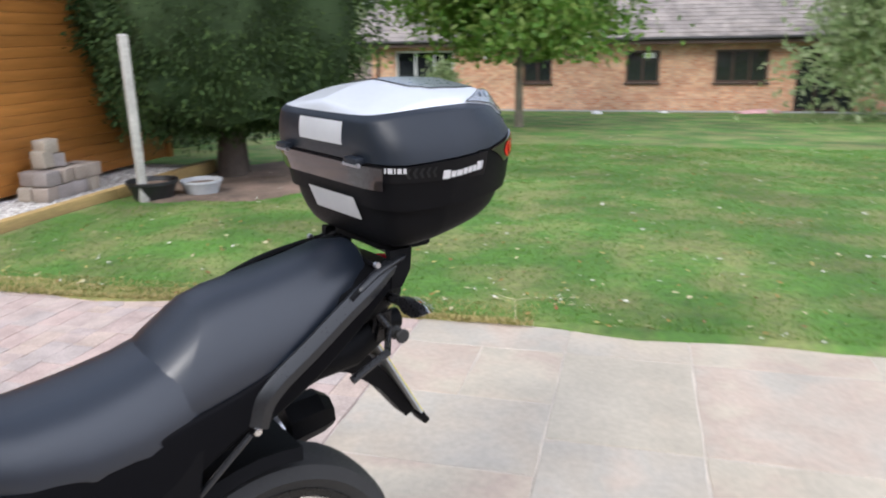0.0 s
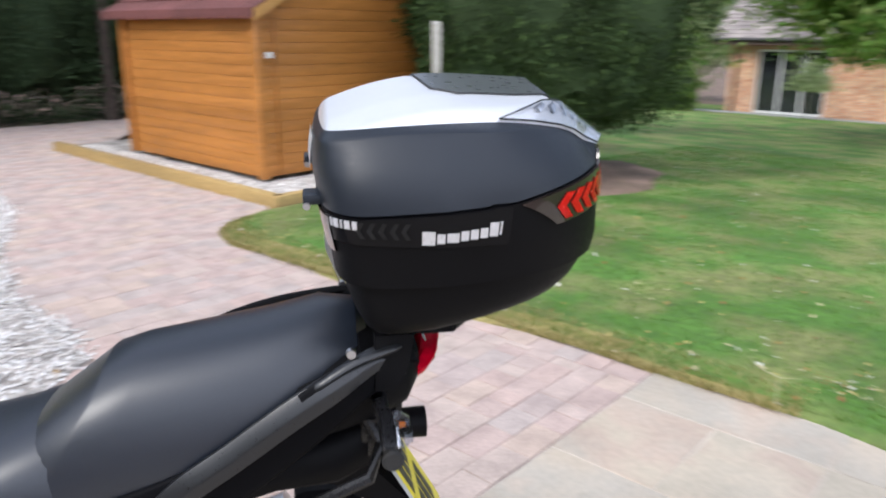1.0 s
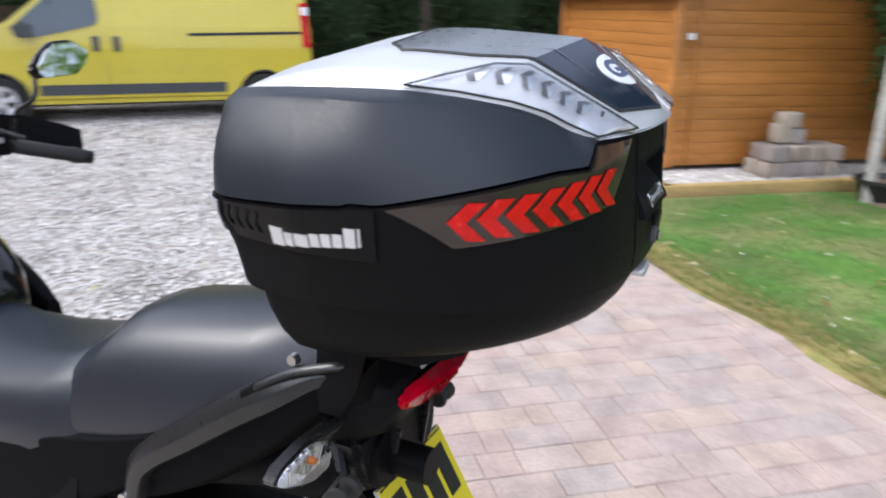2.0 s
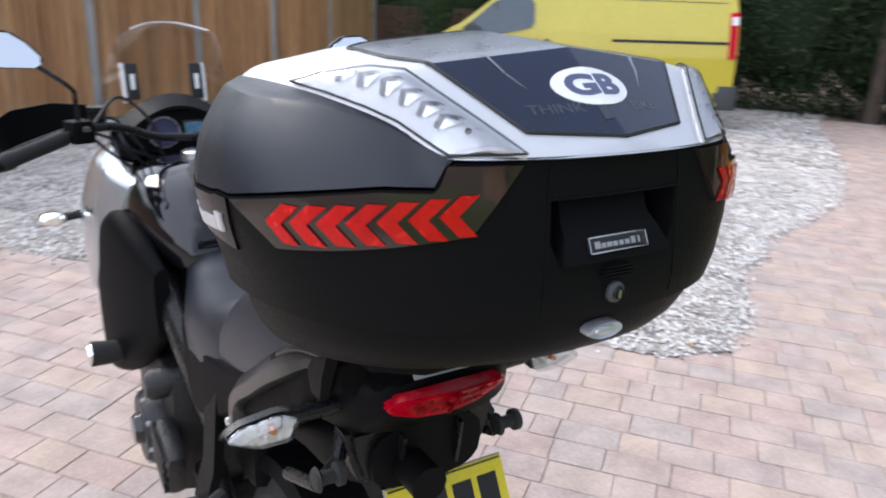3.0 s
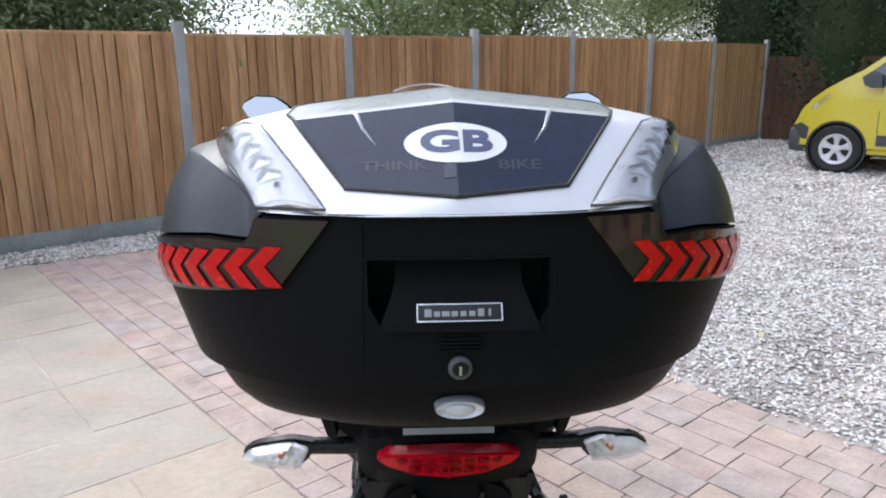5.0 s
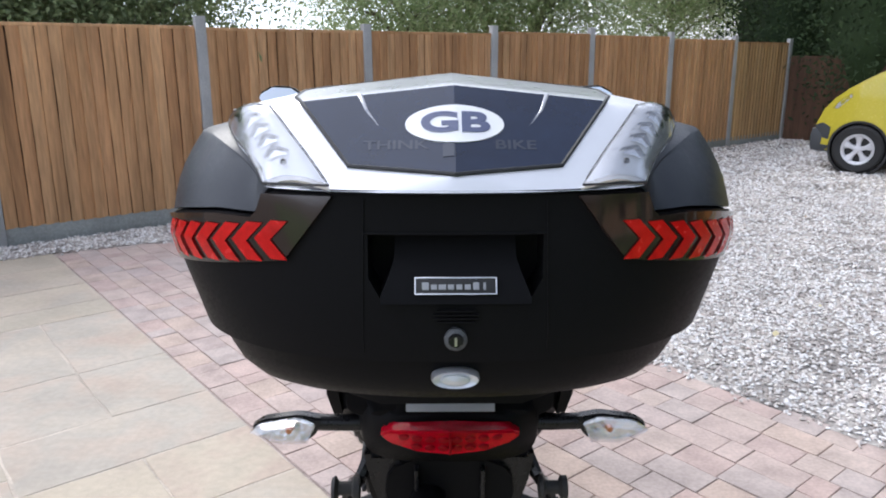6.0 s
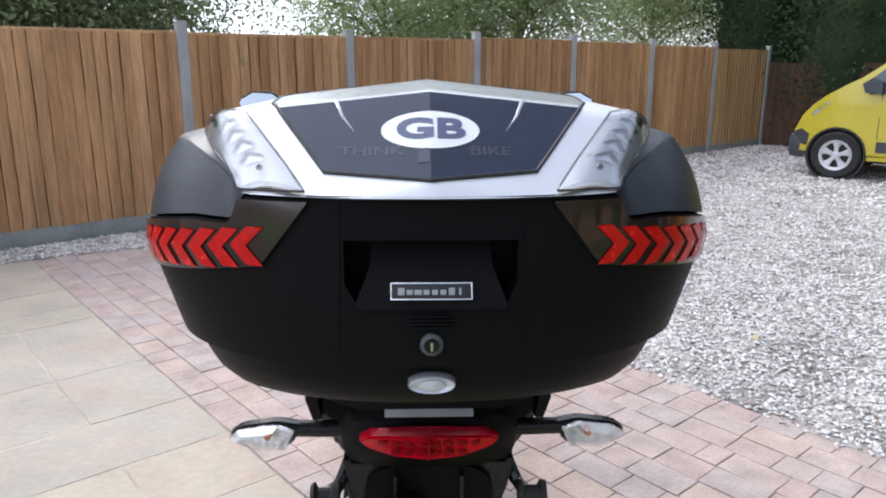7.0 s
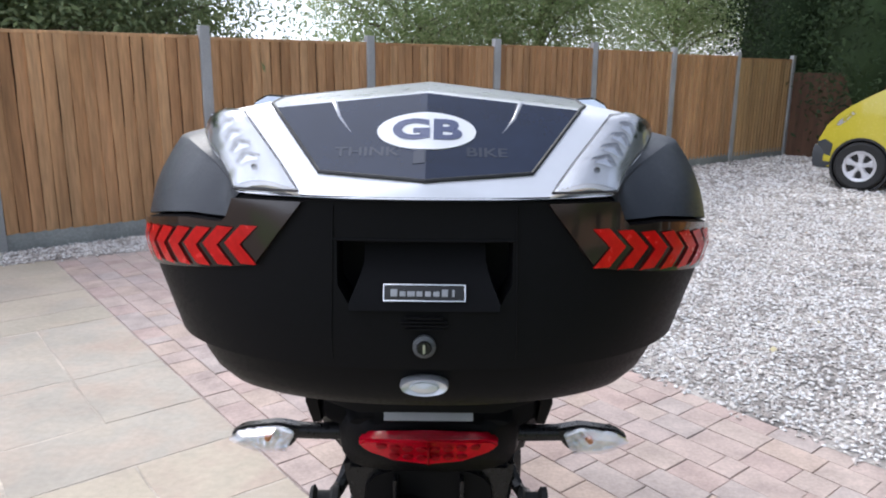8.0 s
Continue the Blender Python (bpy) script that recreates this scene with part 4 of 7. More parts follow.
def on_lid(poly, off, depth, cuts=4):
    """A polygon (x, y) laid on the domed lid and given thickness."""
    bm = bmesh.new()
    vs = [bm.verts.new((a, b, 0)) for a, b in poly]
    bm.faces.new(vs)
    bmesh.ops.triangulate(bm, faces=bm.faces[:])
    for _ in range(cuts):
        long = [e for e in bm.edges if e.calc_length() > 0.022]
        if not long:
            break
        bmesh.ops.subdivide_edges(bm, edges=long, cuts=1)
        bmesh.ops.triangulate(bm, faces=[f for f in bm.faces if len(f.verts) > 3])
    top = bm.faces[:]
    ext = bmesh.ops.extrude_face_region(bm, geom=top)
    raised = [g for g in ext["geom"] if isinstance(g, bmesh.types.BMVert)]
    up = set(raised)
    for v in bm.verts:
        v.co = lid_point(v.co.x, v.co.y, off if v in up else off - depth)
    return bm


def plate_of(verts, faces, put, depth, name, mat, parent, label=""):
    """Flat lettering or a mark laid on a surface with a small thickness."""
    bm = bmesh.new()
    vs = [bm.verts.new(v) for v in verts]
    for f in faces:
        try:
            bm.faces.new([vs[i] for i in f])
        except ValueError:
            pass
    ext = bmesh.ops.extrude_face_region(bm, geom=bm.faces[:])
    for g in ext["geom"]:
        if isinstance(g, bmesh.types.BMVert):
            g.co.z += 1.0
    for v in bm.verts:
        v.co = put(v.co.x, v.co.y, depth * v.co.z)
    return part(name, bm, mat, parent, label, smooth=30)


def carve(bm, cutter):
    """Takes the cutter's shape out of a closed mesh."""
    obs = []
    for b in (bm, cutter):
        bmesh.ops.recalc_face_normals(b, faces=b.faces)
        me = bpy.data.meshes.new("work")
        b.to_mesh(me)
        b.free()
        obs.append(new("work", me))
    md = obs[0].modifiers.new("cut", "BOOLEAN")
    md.operation, md.object, md.solver = "DIFFERENCE", obs[1], "EXACT"
    me = bpy.data.meshes.new_from_object(obs[0].evaluated_get(bpy.context.evaluated_depsgraph_get()))
    out = bmesh.new()
    out.from_mesh(me)
    for o in obs:
        bpy.data.objects.remove(o)
    bpy.data.meshes.remove(me)
    return out


def top_box():
    tb = thing("top_box", "black motorcycle top box with silver lid and red arrow reflectors", "top box", (0, 0, 0), 1.6)
    seg = 256
    angs = [2 * math.pi * k / seg for k in range(seg)]
    # base: outer wall with the step of its rib, up to the split line
    rings = [[skin(a, z) for a in angs] for z, *_ in SHELL[:9]]
    for f in (0.5, 1.0):
        rings.append([skin(a, 1.370 + (seam(a) - 0.0015 - 1.370) * f) for a in angs])
    rings.append([skin(a, seam(a) - 0.0015, -0.012) for a in angs])
    base = part("base_shell", carve(loft(rings), prism([(-0.076, 1.4265), (0.076, 1.4265), (0.076, 1.388), (0.066, 1.3705), (-0.066, 1.3705), (-0.076, 1.388)], 0.09, "xz", (0, -0.012, 0))), M["plastic"], tb,
                "grained black plastic lower shell", smooth=30)
    # lid side walls
    rings = []
    for f, o in ((0.0, -0.010), (0.0, 0.0)):
        rings.append([skin(a, seam(a) + 0.0015, o) for a in angs])

    def side_point(a, f):
        z0 = seam(a) + 0.0015
        lo, hi = skin(a, z0), outline(FOLD_T, a)
        bulge = 0.009 * math.sin(math.pi * f) * min(max((hi.z - z0 - 0.03) / 0.06, 0.0), 1.0)
        p = lo.lerp(hi, f)
        return Vector((p.x - math.sin(a) * bulge, p.y - math.cos(a) * bulge, max(z0, p.z)))
    for f in (0.06, 0.2, 0.4, 0.6, 0.8, 0.93, 1.0):
        rings.append([side_point(a, f) for a in angs])
    for f in (0.12, 0.5, 1.0):
        rings.append([outline(FOLD_T, a).lerp(outline(SHOULDER_T, a), f) + Vector((0, 0, 0.0012 * (1 - f))) for a in angs])
    rings.append([Vector((v.x * 0.97, YC + (v.y - YC) * 0.97, v.z - 0.004)) for v in rings[-1]])
    part("lid_side", loft(rings, caps=False), M["satin"], tb, "satin dark grey lid side", smooth=20)
    # silver top
    fine = [2 * math.pi * k / 192 for k in range(192)]
    rings = []
    for r in [1.003, 0.998, 0.985, 0.97, 0.95, 0.93, 0.90, 0.87, 0.83, 0.79, 0.75, 0.71, 0.66, 0.60, 0.54, 0.46, 0.38, 0.28, 0.18, 0.08]:
        ring = []
        for a in fine:
            e = outline(SHOULDER_T, a)
            x, y = e.x * r, YC + (e.y - YC) * r
            ring.append((x, y, lid_z(x, y) if r < 1 else e.z - 0.001))
        rings.append(ring)
    part("lid_top", loft(rings[::-1]), M["silver"], tb, "silver painted lid top", smooth=24)
    # centre panel: a dark rear facet with a pointed lower edge and a grey crown, each folded along the middle
    tip, low, top = (0, -0.009), (0.0925, 0.0150), (0.1440, crease(0.1440))
    fore = [(0.158, 0.14), (0.161, 0.222), (0.125, 0.252), (0, 0.262)]
    for s in (-1, 1):
        part("lid_panel", on_lid([tip, (s * low[0], low[1]), (s * top[0], top[1]), (s * 0.09, crease(0.09)), (0, crease(0))], 0.0016, 0.004), M["panel"], tb, "dark blue panel on the lid's rear", 20)
        part("lid_crown", on_lid([(0, crease(0)), (s * 0.09, crease(0.09)), (s * top[0], top[1])] + [(s * x, y) for x, y in fore], 0.0016, 0.004), M["crown"], tb, "glossy dark lid crown", 20)
    pan = [tip, low, top] + fore
    pan = pan + [(-x, y) for x, y in pan[-2:0:-1]]
    edge = [lid_point(x + (x2 - x) * k / 6, y + (y2 - y) * k / 6, 0.0010) for (x, y), (x2, y2) in zip(pan, pan[1:] + pan[:1]) for k in range(6)]
    part("panel_gasket", tube(edge + edge[:1], 0.0019, 6), M["plate_black"], tb)
    for s in (-1, 1):
        cr = [lid_point(s * x, y, 0.0014) for x, y in ((0.092, crease(0.09) + 0.012), (0.087, crease(0.09)), (0.080, 0.068), (0.068, 0.050))]
        part("panel_crease", tube(cr, [0.0008, 0.0026, 0.0018, 0.0004], 6, flat=0.4), M["crown"], tb)
        # clear lamp lens on each shoulder with a reflector and a row of small lamps below it
        outer = [Vector((s * x, y, z)) for x, y, z in ((0.1665, 0.0185, 1.4645), (0.177, 0.041, 1.4745), (0.190, 0.062, 1.4865), (0.206, 0.088, 1.4955), (0.224, 0.135, 1.5035), (0.2365, 0.182, 1.5075))]
        inner = [Vector((s * x, y, max(z, lid_z(x, y) + 0.0025))) for x, y, z in ((0.106, -0.006, 1.4650), (0.128, 0.026, 1.4805), (0.150, 0.056, 1.495), (0.171, 0.085, 1.509), (0.191, 0.112, 1.520), (0.222, 0.150, 1.517))]

        def lamp_at(u, t, off, outer=outer, inner=inner):
            k = min(int(u * 5), 4)
            f = u * 5 - k
            p, q = outer[k].lerp(outer[k + 1], f), inner[k].lerp(inner[k + 1], f)
            nrm = Vector((p.x * 0.9, -0.25, 0.45)).normalized()
            return p.lerp(q, t) + nrm * (0.009 * math.sin(math.pi * t) * min(1, 4 * (1 - u)) + off)

        def lamp_patch(off, u0=0.0, u1=1.0, t0=0.0, t1=1.0, depth=0.003, nu=20, nt=6):
            bm = bmesh.new()
            g = [[bm.verts.new(lamp_at(u0 + (u1 - u0) * i / nu, t0 + (t1 - t0) * j / nt, off)) for j in range(nt + 1)] for i in range(nu + 1)]
            for i in range(nu):
                for j in range(nt):
                    bm.faces.new((g[i][j], g[i + 1][j], g[i + 1][j + 1], g[i][j + 1]))
            bmesh.ops.recalc_face_normals(bm, faces=bm.faces)
            bmesh.ops.solidify(bm, geom=bm.faces[:], thickness=depth)
            return bm
        ref = part("lamp_reflector", lamp_patch(0.0), M["reflector"], tb, "bright faceted lamp reflector")
        part("lamp_lens", lamp_patch(0.0055, depth=0.0015), M["lens"], ref, "clear plastic lamp lens")
        loop = [lamp_at(i / 20, 0, 0.004) for i in range(21)] + [lamp_at(1 - i / 20, 1, 0.004) for i in range(21)]
        part("lamp_edge", tube(loop + loop[:1], 0.0012, 6), M["rail"], ref)
        for k in range(6):
            # each cell: a bright bowl under a dark bent hood
            u = 0.20 + 0.112 * k
            part("lamp_bowl", lamp_patch(0.0022, u, u + 0.055, 0.30, 0.66, 0.0015, 4, 5), M["chrome"], ref, "bright lamp bowl")
            for t0, t1, lean in ((0.24, 0.50, 0.045), (0.50, 0.74, -0.045)):
                bm = bmesh.new()
                g = [[bm.verts.new(lamp_at(u + 0.055 + 0.030 * i / 2 + lean * ((t0 + (t1 - t0) * j / 3) - 0.5) * 4, t0 + (t1 - t0) * j / 3, 0.0034)) for j in range(4)] for i in range(3)]
                for i in range(2):
                    for j in range(3):
                        bm.faces.new((g[i][j], g[i + 1][j], g[i + 1][j + 1], g[i][j + 1]))
                bmesh.ops.solidify(bm, geom=bm.faces[:], thickness=0.0014)
                part("lamp_hood", bm, M["rail"], ref, "small dark lamp hood")
        dot = lamp_at(0.13, 0.52, 0.0035)
        part("lamp_screw", lathe([(0, -0.001), (0.0026, -0.001), (0.0030, 0.0015), (0, 0.0015)], 12, "y", dot), M["rail"], ref)
        # smoked strip with its row of red arrows
        tip, far = bearing(s * 0.303, 0.163), bearing(s * 0.107, -0.004)
        knee = bearing(s * 0.289, 0.104)

        def lo(a, tip=tip, far=far, knee=knee):
            if abs(a) > abs(knee):
                t = (abs(a) - abs(knee)) / (abs(tip) - abs(knee))
                return 1.378 + (seam(a) - 0.004 - 1.378) * min(max(t, 0), 1)
            low = bearing(s * 0.146, 0.010)
            if abs(a) < abs(low):
                t = (abs(a) - abs(far)) / (abs(low) - abs(far))
                return seam(a) - 0.004 + (1.402 - seam(a) + 0.004) * min(max(t, 0), 1)
            return 1.402 + (1.378 - 1.402) * (abs(a) - abs(low)) / (abs(knee) - abs(low))
        strip = part("reflector_strip", band(far, tip, lo, lambda a: seam(a) - 0.003, 0.0045, 0.006, 48, 2), M["smoke"], tb, "smoked plastic reflector strip")
        for k in range(7):
            # each arrow: two slanted bars meeting at a point towards the front
            bm = bmesh.new()
            fore_a, rear_a = bearing(s * 0.292, 0.116), bearing(s * 0.156, 0.010)
            a_t = fore_a + (rear_a - fore_a) * (k + 0.9) / 7
            w = (rear_a - fore_a) / 7 * 0.66
            lean = w * 1.05
            f = (k + 0.5) / 7
            zc, hh = 1.4015 + 0.0195 * f, 0.0172
            for up in (-1, 1):
                rows = []
                for j in range(4):
                    t = j / 3
                    z = zc + up * hh * t
                    z = min(z, seam((a_t)) - 0.006)
                    e0 = a_t - lean * (1 - t) * 1.0
                    rows.append([bm.verts.new(skin(e0 + w * q, z, 0.0062)) for q in (0, 0.5, 1)])
                for r0, r1 in zip(rows, rows[1:]):
                    for q in range(2):
                        bm.faces.new((r0[q], r0[q + 1], r1[q + 1], r1[q]))
            bmesh.ops.solidify(bm, geom=bm.faces[:], thickness=0.0016)
            part("arrow", bm, M["red"], strip, "bright red arrow reflector")
        # gloss band along each side with five dim arrows and a pale maker's mark
        b0, b1 = bearing(s * 0.312, 0.172), bearing(s * 0.250, 0.405)
        gloss = part("side_band", band(b0, b1, lambda a: 1.358, lambda a: seam(a) - 0.003, 0.003, 0.005, 24, 2), M["band"], tb, "gloss black side band")
        heights = (0.0185, 0.0130, 0.0125, 0.0130, 0.0130, 0.0130, 0.0185, 0.0175)
        widths = (0.019, 0.0125, 0.018, 0.0125, 0.0125, 0.0125, 0.014, 0.005)
        y = 0.290
        for hgt, wid in zip(heights, widths):
            z0 = 1.3615 + (0.290 - y) * 0.118
            a, c = bearing(s * 0.312, y), bearing(s * 0.312, y - wid + 0.0025)
            part("maker_mark", band(a, c, lambda q, z0=z0: z0, lambda q, z0=z0, h=hgt: z0 + h, 0.0045, 0.002, 2, 1), M["badge"], gloss, "pale plain bar of a maker's mark")
            y -= wid
        for k in range(5):
            # dim arrows pointing to the front
            a = bearing(s * 0.3195, 0.305) + (bearing(s * 0.305, 0.375) - bearing(s * 0.3195, 0.305)) * k / 5
            wd = 0.020 * (1 if a > 0 else -1)
            bm = bmesh.new()
            for up in (-1, 1):
                g = [[bm.verts.new(skin(a + wd * (q + 0.9 * (1 - j / 2)), 1.379 + up * 0.011 * j / 2, 0.0042)) for q in (0, 1)] for j in range(3)]
                for r0, r1 in zip(g, g[1:]):
                    bm.faces.new((r0[0], r0[1], r1[1], r1[0]))
            bmesh.ops.solidify(bm, geom=bm.faces[:], thickness=0.001)
            part("dim_arrow", bm, M["rubber"], gloss, "dim dark arrow")
    # rear face: recessed grip with a sloping floor, badge, lock and release button
    part("grip_tongue", loft([[(s * w, 0.030, z) for s in (-1, 1)] + [(s * w, y, z) for s in (1, -1)] for w, y, z in (
        (0.053, 0.014, 1.4245), (0.054, 0.006, 1.403), (0.058, -0.006, 1.391), (0.0655, -0.0165, 1.3735), (0.0655, -0.0185, 1.3675))]), M["plastic"], tb, "", 30)
    for s in (-1, 1):
        part("rear_groove", tube([skin(bearing(s * 0.081, -0.01), z, 0.0004) for z in (1.456, 1.43, 1.40, 1.37, 1.34, 1.31)], 0.0008, 6), M["plastic"], tb)
    part("rear_groove", tube([skin(bearing(x, -0.01), 1.4275, 0.0004) for x in (-0.081, -0.05, 0, 0.05, 0.081)], 0.0010, 6), M["plastic"], tb)
    bd = part("badge", box((0.071, 0.005, 0.0150), (0, -0.0122, 1.3825), 0.002, (-26, 0, 0)), M["plate_black"], tb, "small black badge with a bright border")
    for sx, sz, dx, dz in ((0.071, 0.0012, 0, 0.0070), (0.071, 0.0012, 0, -0.0070), (0.0012, 0.0146, 0.0350, 0), (0.0012, 0.0146, -0.0350, 0)):
        part("badge_border", box((sx, 0.0018, sz), (dx, -0.0149 + dz * 0.47, 1.3830 + dz * 0.9), 0.0004, (-26, 0, 0)), M["chrome"], bd)
    for k, (w, h) in enumerate(((6.0, 6.4), (5.2, 4.4), (6.6, 4.4), (5.2, 4.4), (5.0, 4.4), (5.2, 4.4), (5.2, 6.4), (2.2, 6.2))):
        part("badge_mark", box((w * 0.001, 0.0014, h * 0.001), (-0.0262 + 0.0073 * k, -0.0153, 1.3802 + h * 0.00045), 0.0003, (-26, 0, 0)), M["roofrail"], bd)
    for k in range(4):
        part("grip_rib", box((0.044 - 0.007 * abs(k - 1.5), 0.003, 0.0016), (0, -0.0178, 1.3610 - 0.0034 * k), 0.0006), M["plastic"], tb)
    lock = part("lock", lathe([(0.0, -0.004), (0.0058, -0.004), (0.0068, -0.002), (0.0068, 0.014), (0.0, 0.014)], 24, "y", (0, -0.0195, 1.335)), M["frame"], tb, "round dark key lock with a bright ring")
    part("key_slot", box((0.0022, 0.002, 0.008), (0, -0.0238, 1.335)), M["steel"], lock)
    part("lock_bezel", lathe([(0.0068, -0.003), (0.0102, -0.001), (0.0102, 0.014), (0.0068, 0.014)], 24, "y", (0, -0.0185, 1.335)), M["bumper"], lock)
    bm = lathe([(0.0, -0.008), (0.55, -0.0065), (0.62, -0.004), (0.95, -0.006), (1.0, -0.002), (1.0, 0.008), (0.0, 0.008)], 32, "y")
    for v in bm.verts:
        v.co.x, v.co.z = v.co.x * 0.0218, v.co.z * 0.0084
        v.co += Vector((0, -0.007, 1.2935))
    part("release_button", bm, M["button"], tb, "oval brushed silver release button")
    # prints on the lid: oval country sticker and two faint words
    gy = 0.0425
    lift = lambda x: 0.15 * (abs(x) - 0.022)
    ring = [(0.0440 * math.cos(t), gy + 0.0190 * math.sin(t) + lift(0.0440 * math.cos(t))) for t in [2 * math.pi * k / 40 for k in range(40)]]
    st = part("country_sticker", on_lid(ring, 0.0026, 0.0010), M["white"], tb, "white oval sticker with blue letters GB")
    v, f = word("GB", 0.060, 0.0022)
    v = [(a * 0.78, b * 0.46, 0.0) for a, b, c in v]
    plate_of(v, f, lambda x, y, h: lid_point(x, gy + y + lift(x), 0.0024 + h), 0.0010, "letters", M["blue"], st, "bold dark blue letters GB")
    for text, cx, tilt in (("THINK", -0.052, -0.06), ("BIKE", 0.053, 0.06)):
        v, f = word(text, 0.0200, 0.0004)
        v = [(a * 0.95, b, 0.0) for a, b, c in v]
        plate_of(v, f, lambda x, y, h, cx=cx, tilt=tilt: lid_point(cx + x, 0.0185 + abs(cx + x) * 0.16 + y * 0.62, 0.0014 + h), 0.0005, "letters", M["faint"], tb, "faint grey word " + text)
    part("faint_mark", on_lid([(-0.0105, 0.008), (-0.001, 0.0075), (-0.001, 0.022), (-0.0105, 0.020)], 0.0022, 0.0006), M["faint"], tb)
    # front face: two white stickers and two hinge lugs
    for z0, z1, w in ((1.427, 1.476, 0.098), (1.258, 1.312, 0.105)):
        bm = bmesh.new()
        rows = []
        for i in range(7):
            x = (-0.018 if z0 > 1.4 else -0.02) - w + 2 * w * i / 6
            col = []
            for k in range(5):
                z = z0 + (z1 - z0) * k / 4
                a = bearing(x, 0.41)
                q = side_point(a, (z - seam(a)) / (outline(FOLD_T, a).z - seam(a))) if z0 > 1.4 else skin(a, z0).lerp(skin(a, z1), k / 4) + Vector((0, 0.005, 0))
                col.append(bm.verts.new((x, q.y + 0.0032, z)))
            rows.append(col)
        for a, b in zip(rows, rows[1:]):
            for k in range(4):
                bm.faces.new((a[k], b[k], b[k + 1], a[k + 1]))
        bmesh.ops.solidify(bm, geom=bm.faces[:], thickness=0.001)
        part("sticker", bm, M["white"], tb, "plain white rectangular sticker")
    for s in (-1, 1):
        part("hinge_lug", box((0.052, 0.030, 0.014), (s * 0.165, 0.420, 1.400), 0.004), M["satin"], tb)
        part("hinge_pin", tube([(s * 0.165 - 0.03, 0.430, 1.392), (s * 0.165 + 0.03, 0.430, 1.392)], 0.005, 8), M["steel"], tb)
    fa = abs(bearing(-0.262, 0.400))
    part("front_band", band(fa, 2 * math.pi - fa, lambda a: 1.338, lambda a: seam(a) - 0.006, 0.004, 0.006, 40, 3), M["smoke"], tb, "smoked gloss band across the box's front")
    y = 0.408
    for wid in (0.004, 0.010, 0.003, 0.008, 0.006):
        a, c = bearing(-0.285, y), bearing(-0.285, y - wid)
        part("label_bar", band(a, c, lambda q: 1.3795, lambda q: 1.3905, 0.0045, 0.002, 2, 1), M["badge"], tb, "small pale plain bar")
        y -= wid + 0.0035
    return tb


top_box()


# ---- motorcycle ----
def mirrored(points, s):
    return [(s * x, y, z) for x, y, z in points]


def wheel(parent, y, z, r, w, name):
    hub = part(name, lathe([(r - 0.075, -w * 0.40), (r - 0.045, -w * 0.48), (r - 0.015, -w * 0.40), (r - 0.002, -w * 0.20), (r, 0), (r - 0.002, w * 0.20), (r - 0.015, w * 0.40),
                            (r - 0.045, w * 0.48), (r - 0.075, w * 0.40)], 48, "x", (0, y, z)), M["rubber"], parent, "black road tyre")
    part("rim", lathe([(r - 0.10, -w * 0.36), (r - 0.074, -w * 0.42), (r - 0.074, w * 0.42), (r - 0.10, w * 0.36)], 40, "x", (0, y, z)), M["frame"], hub)
    bm = bmesh.new()
    for k in range(10):
        t = 2 * math.pi * k / 10
        tube([(0, y + math.cos(t) * 0.03, z + math.sin(t) * 0.03), (0, y + math.cos(t + 0.12) * (r - 0.09), z + math.sin(t + 0.12) * (r - 0.09))], [0.016, 0.011], 6, bm)
    part("spokes", bm, M["frame"], hub)
    part("hub", lathe([(0.0, -0.07), (0.045, -0.07), (0.05, -0.02), (0.05, 0.02), (0.045, 0.07), (0.0, 0.07)], 20, "x", (0, y, z)), M["engine"], hub)
    part("brake_disc", lathe([(0.06, -0.085), (0.13, -0.085), (0.13, -0.080), (0.06, -0.080)], 32, "x", (0, y, z)), M["steel"], hub)
    return hub


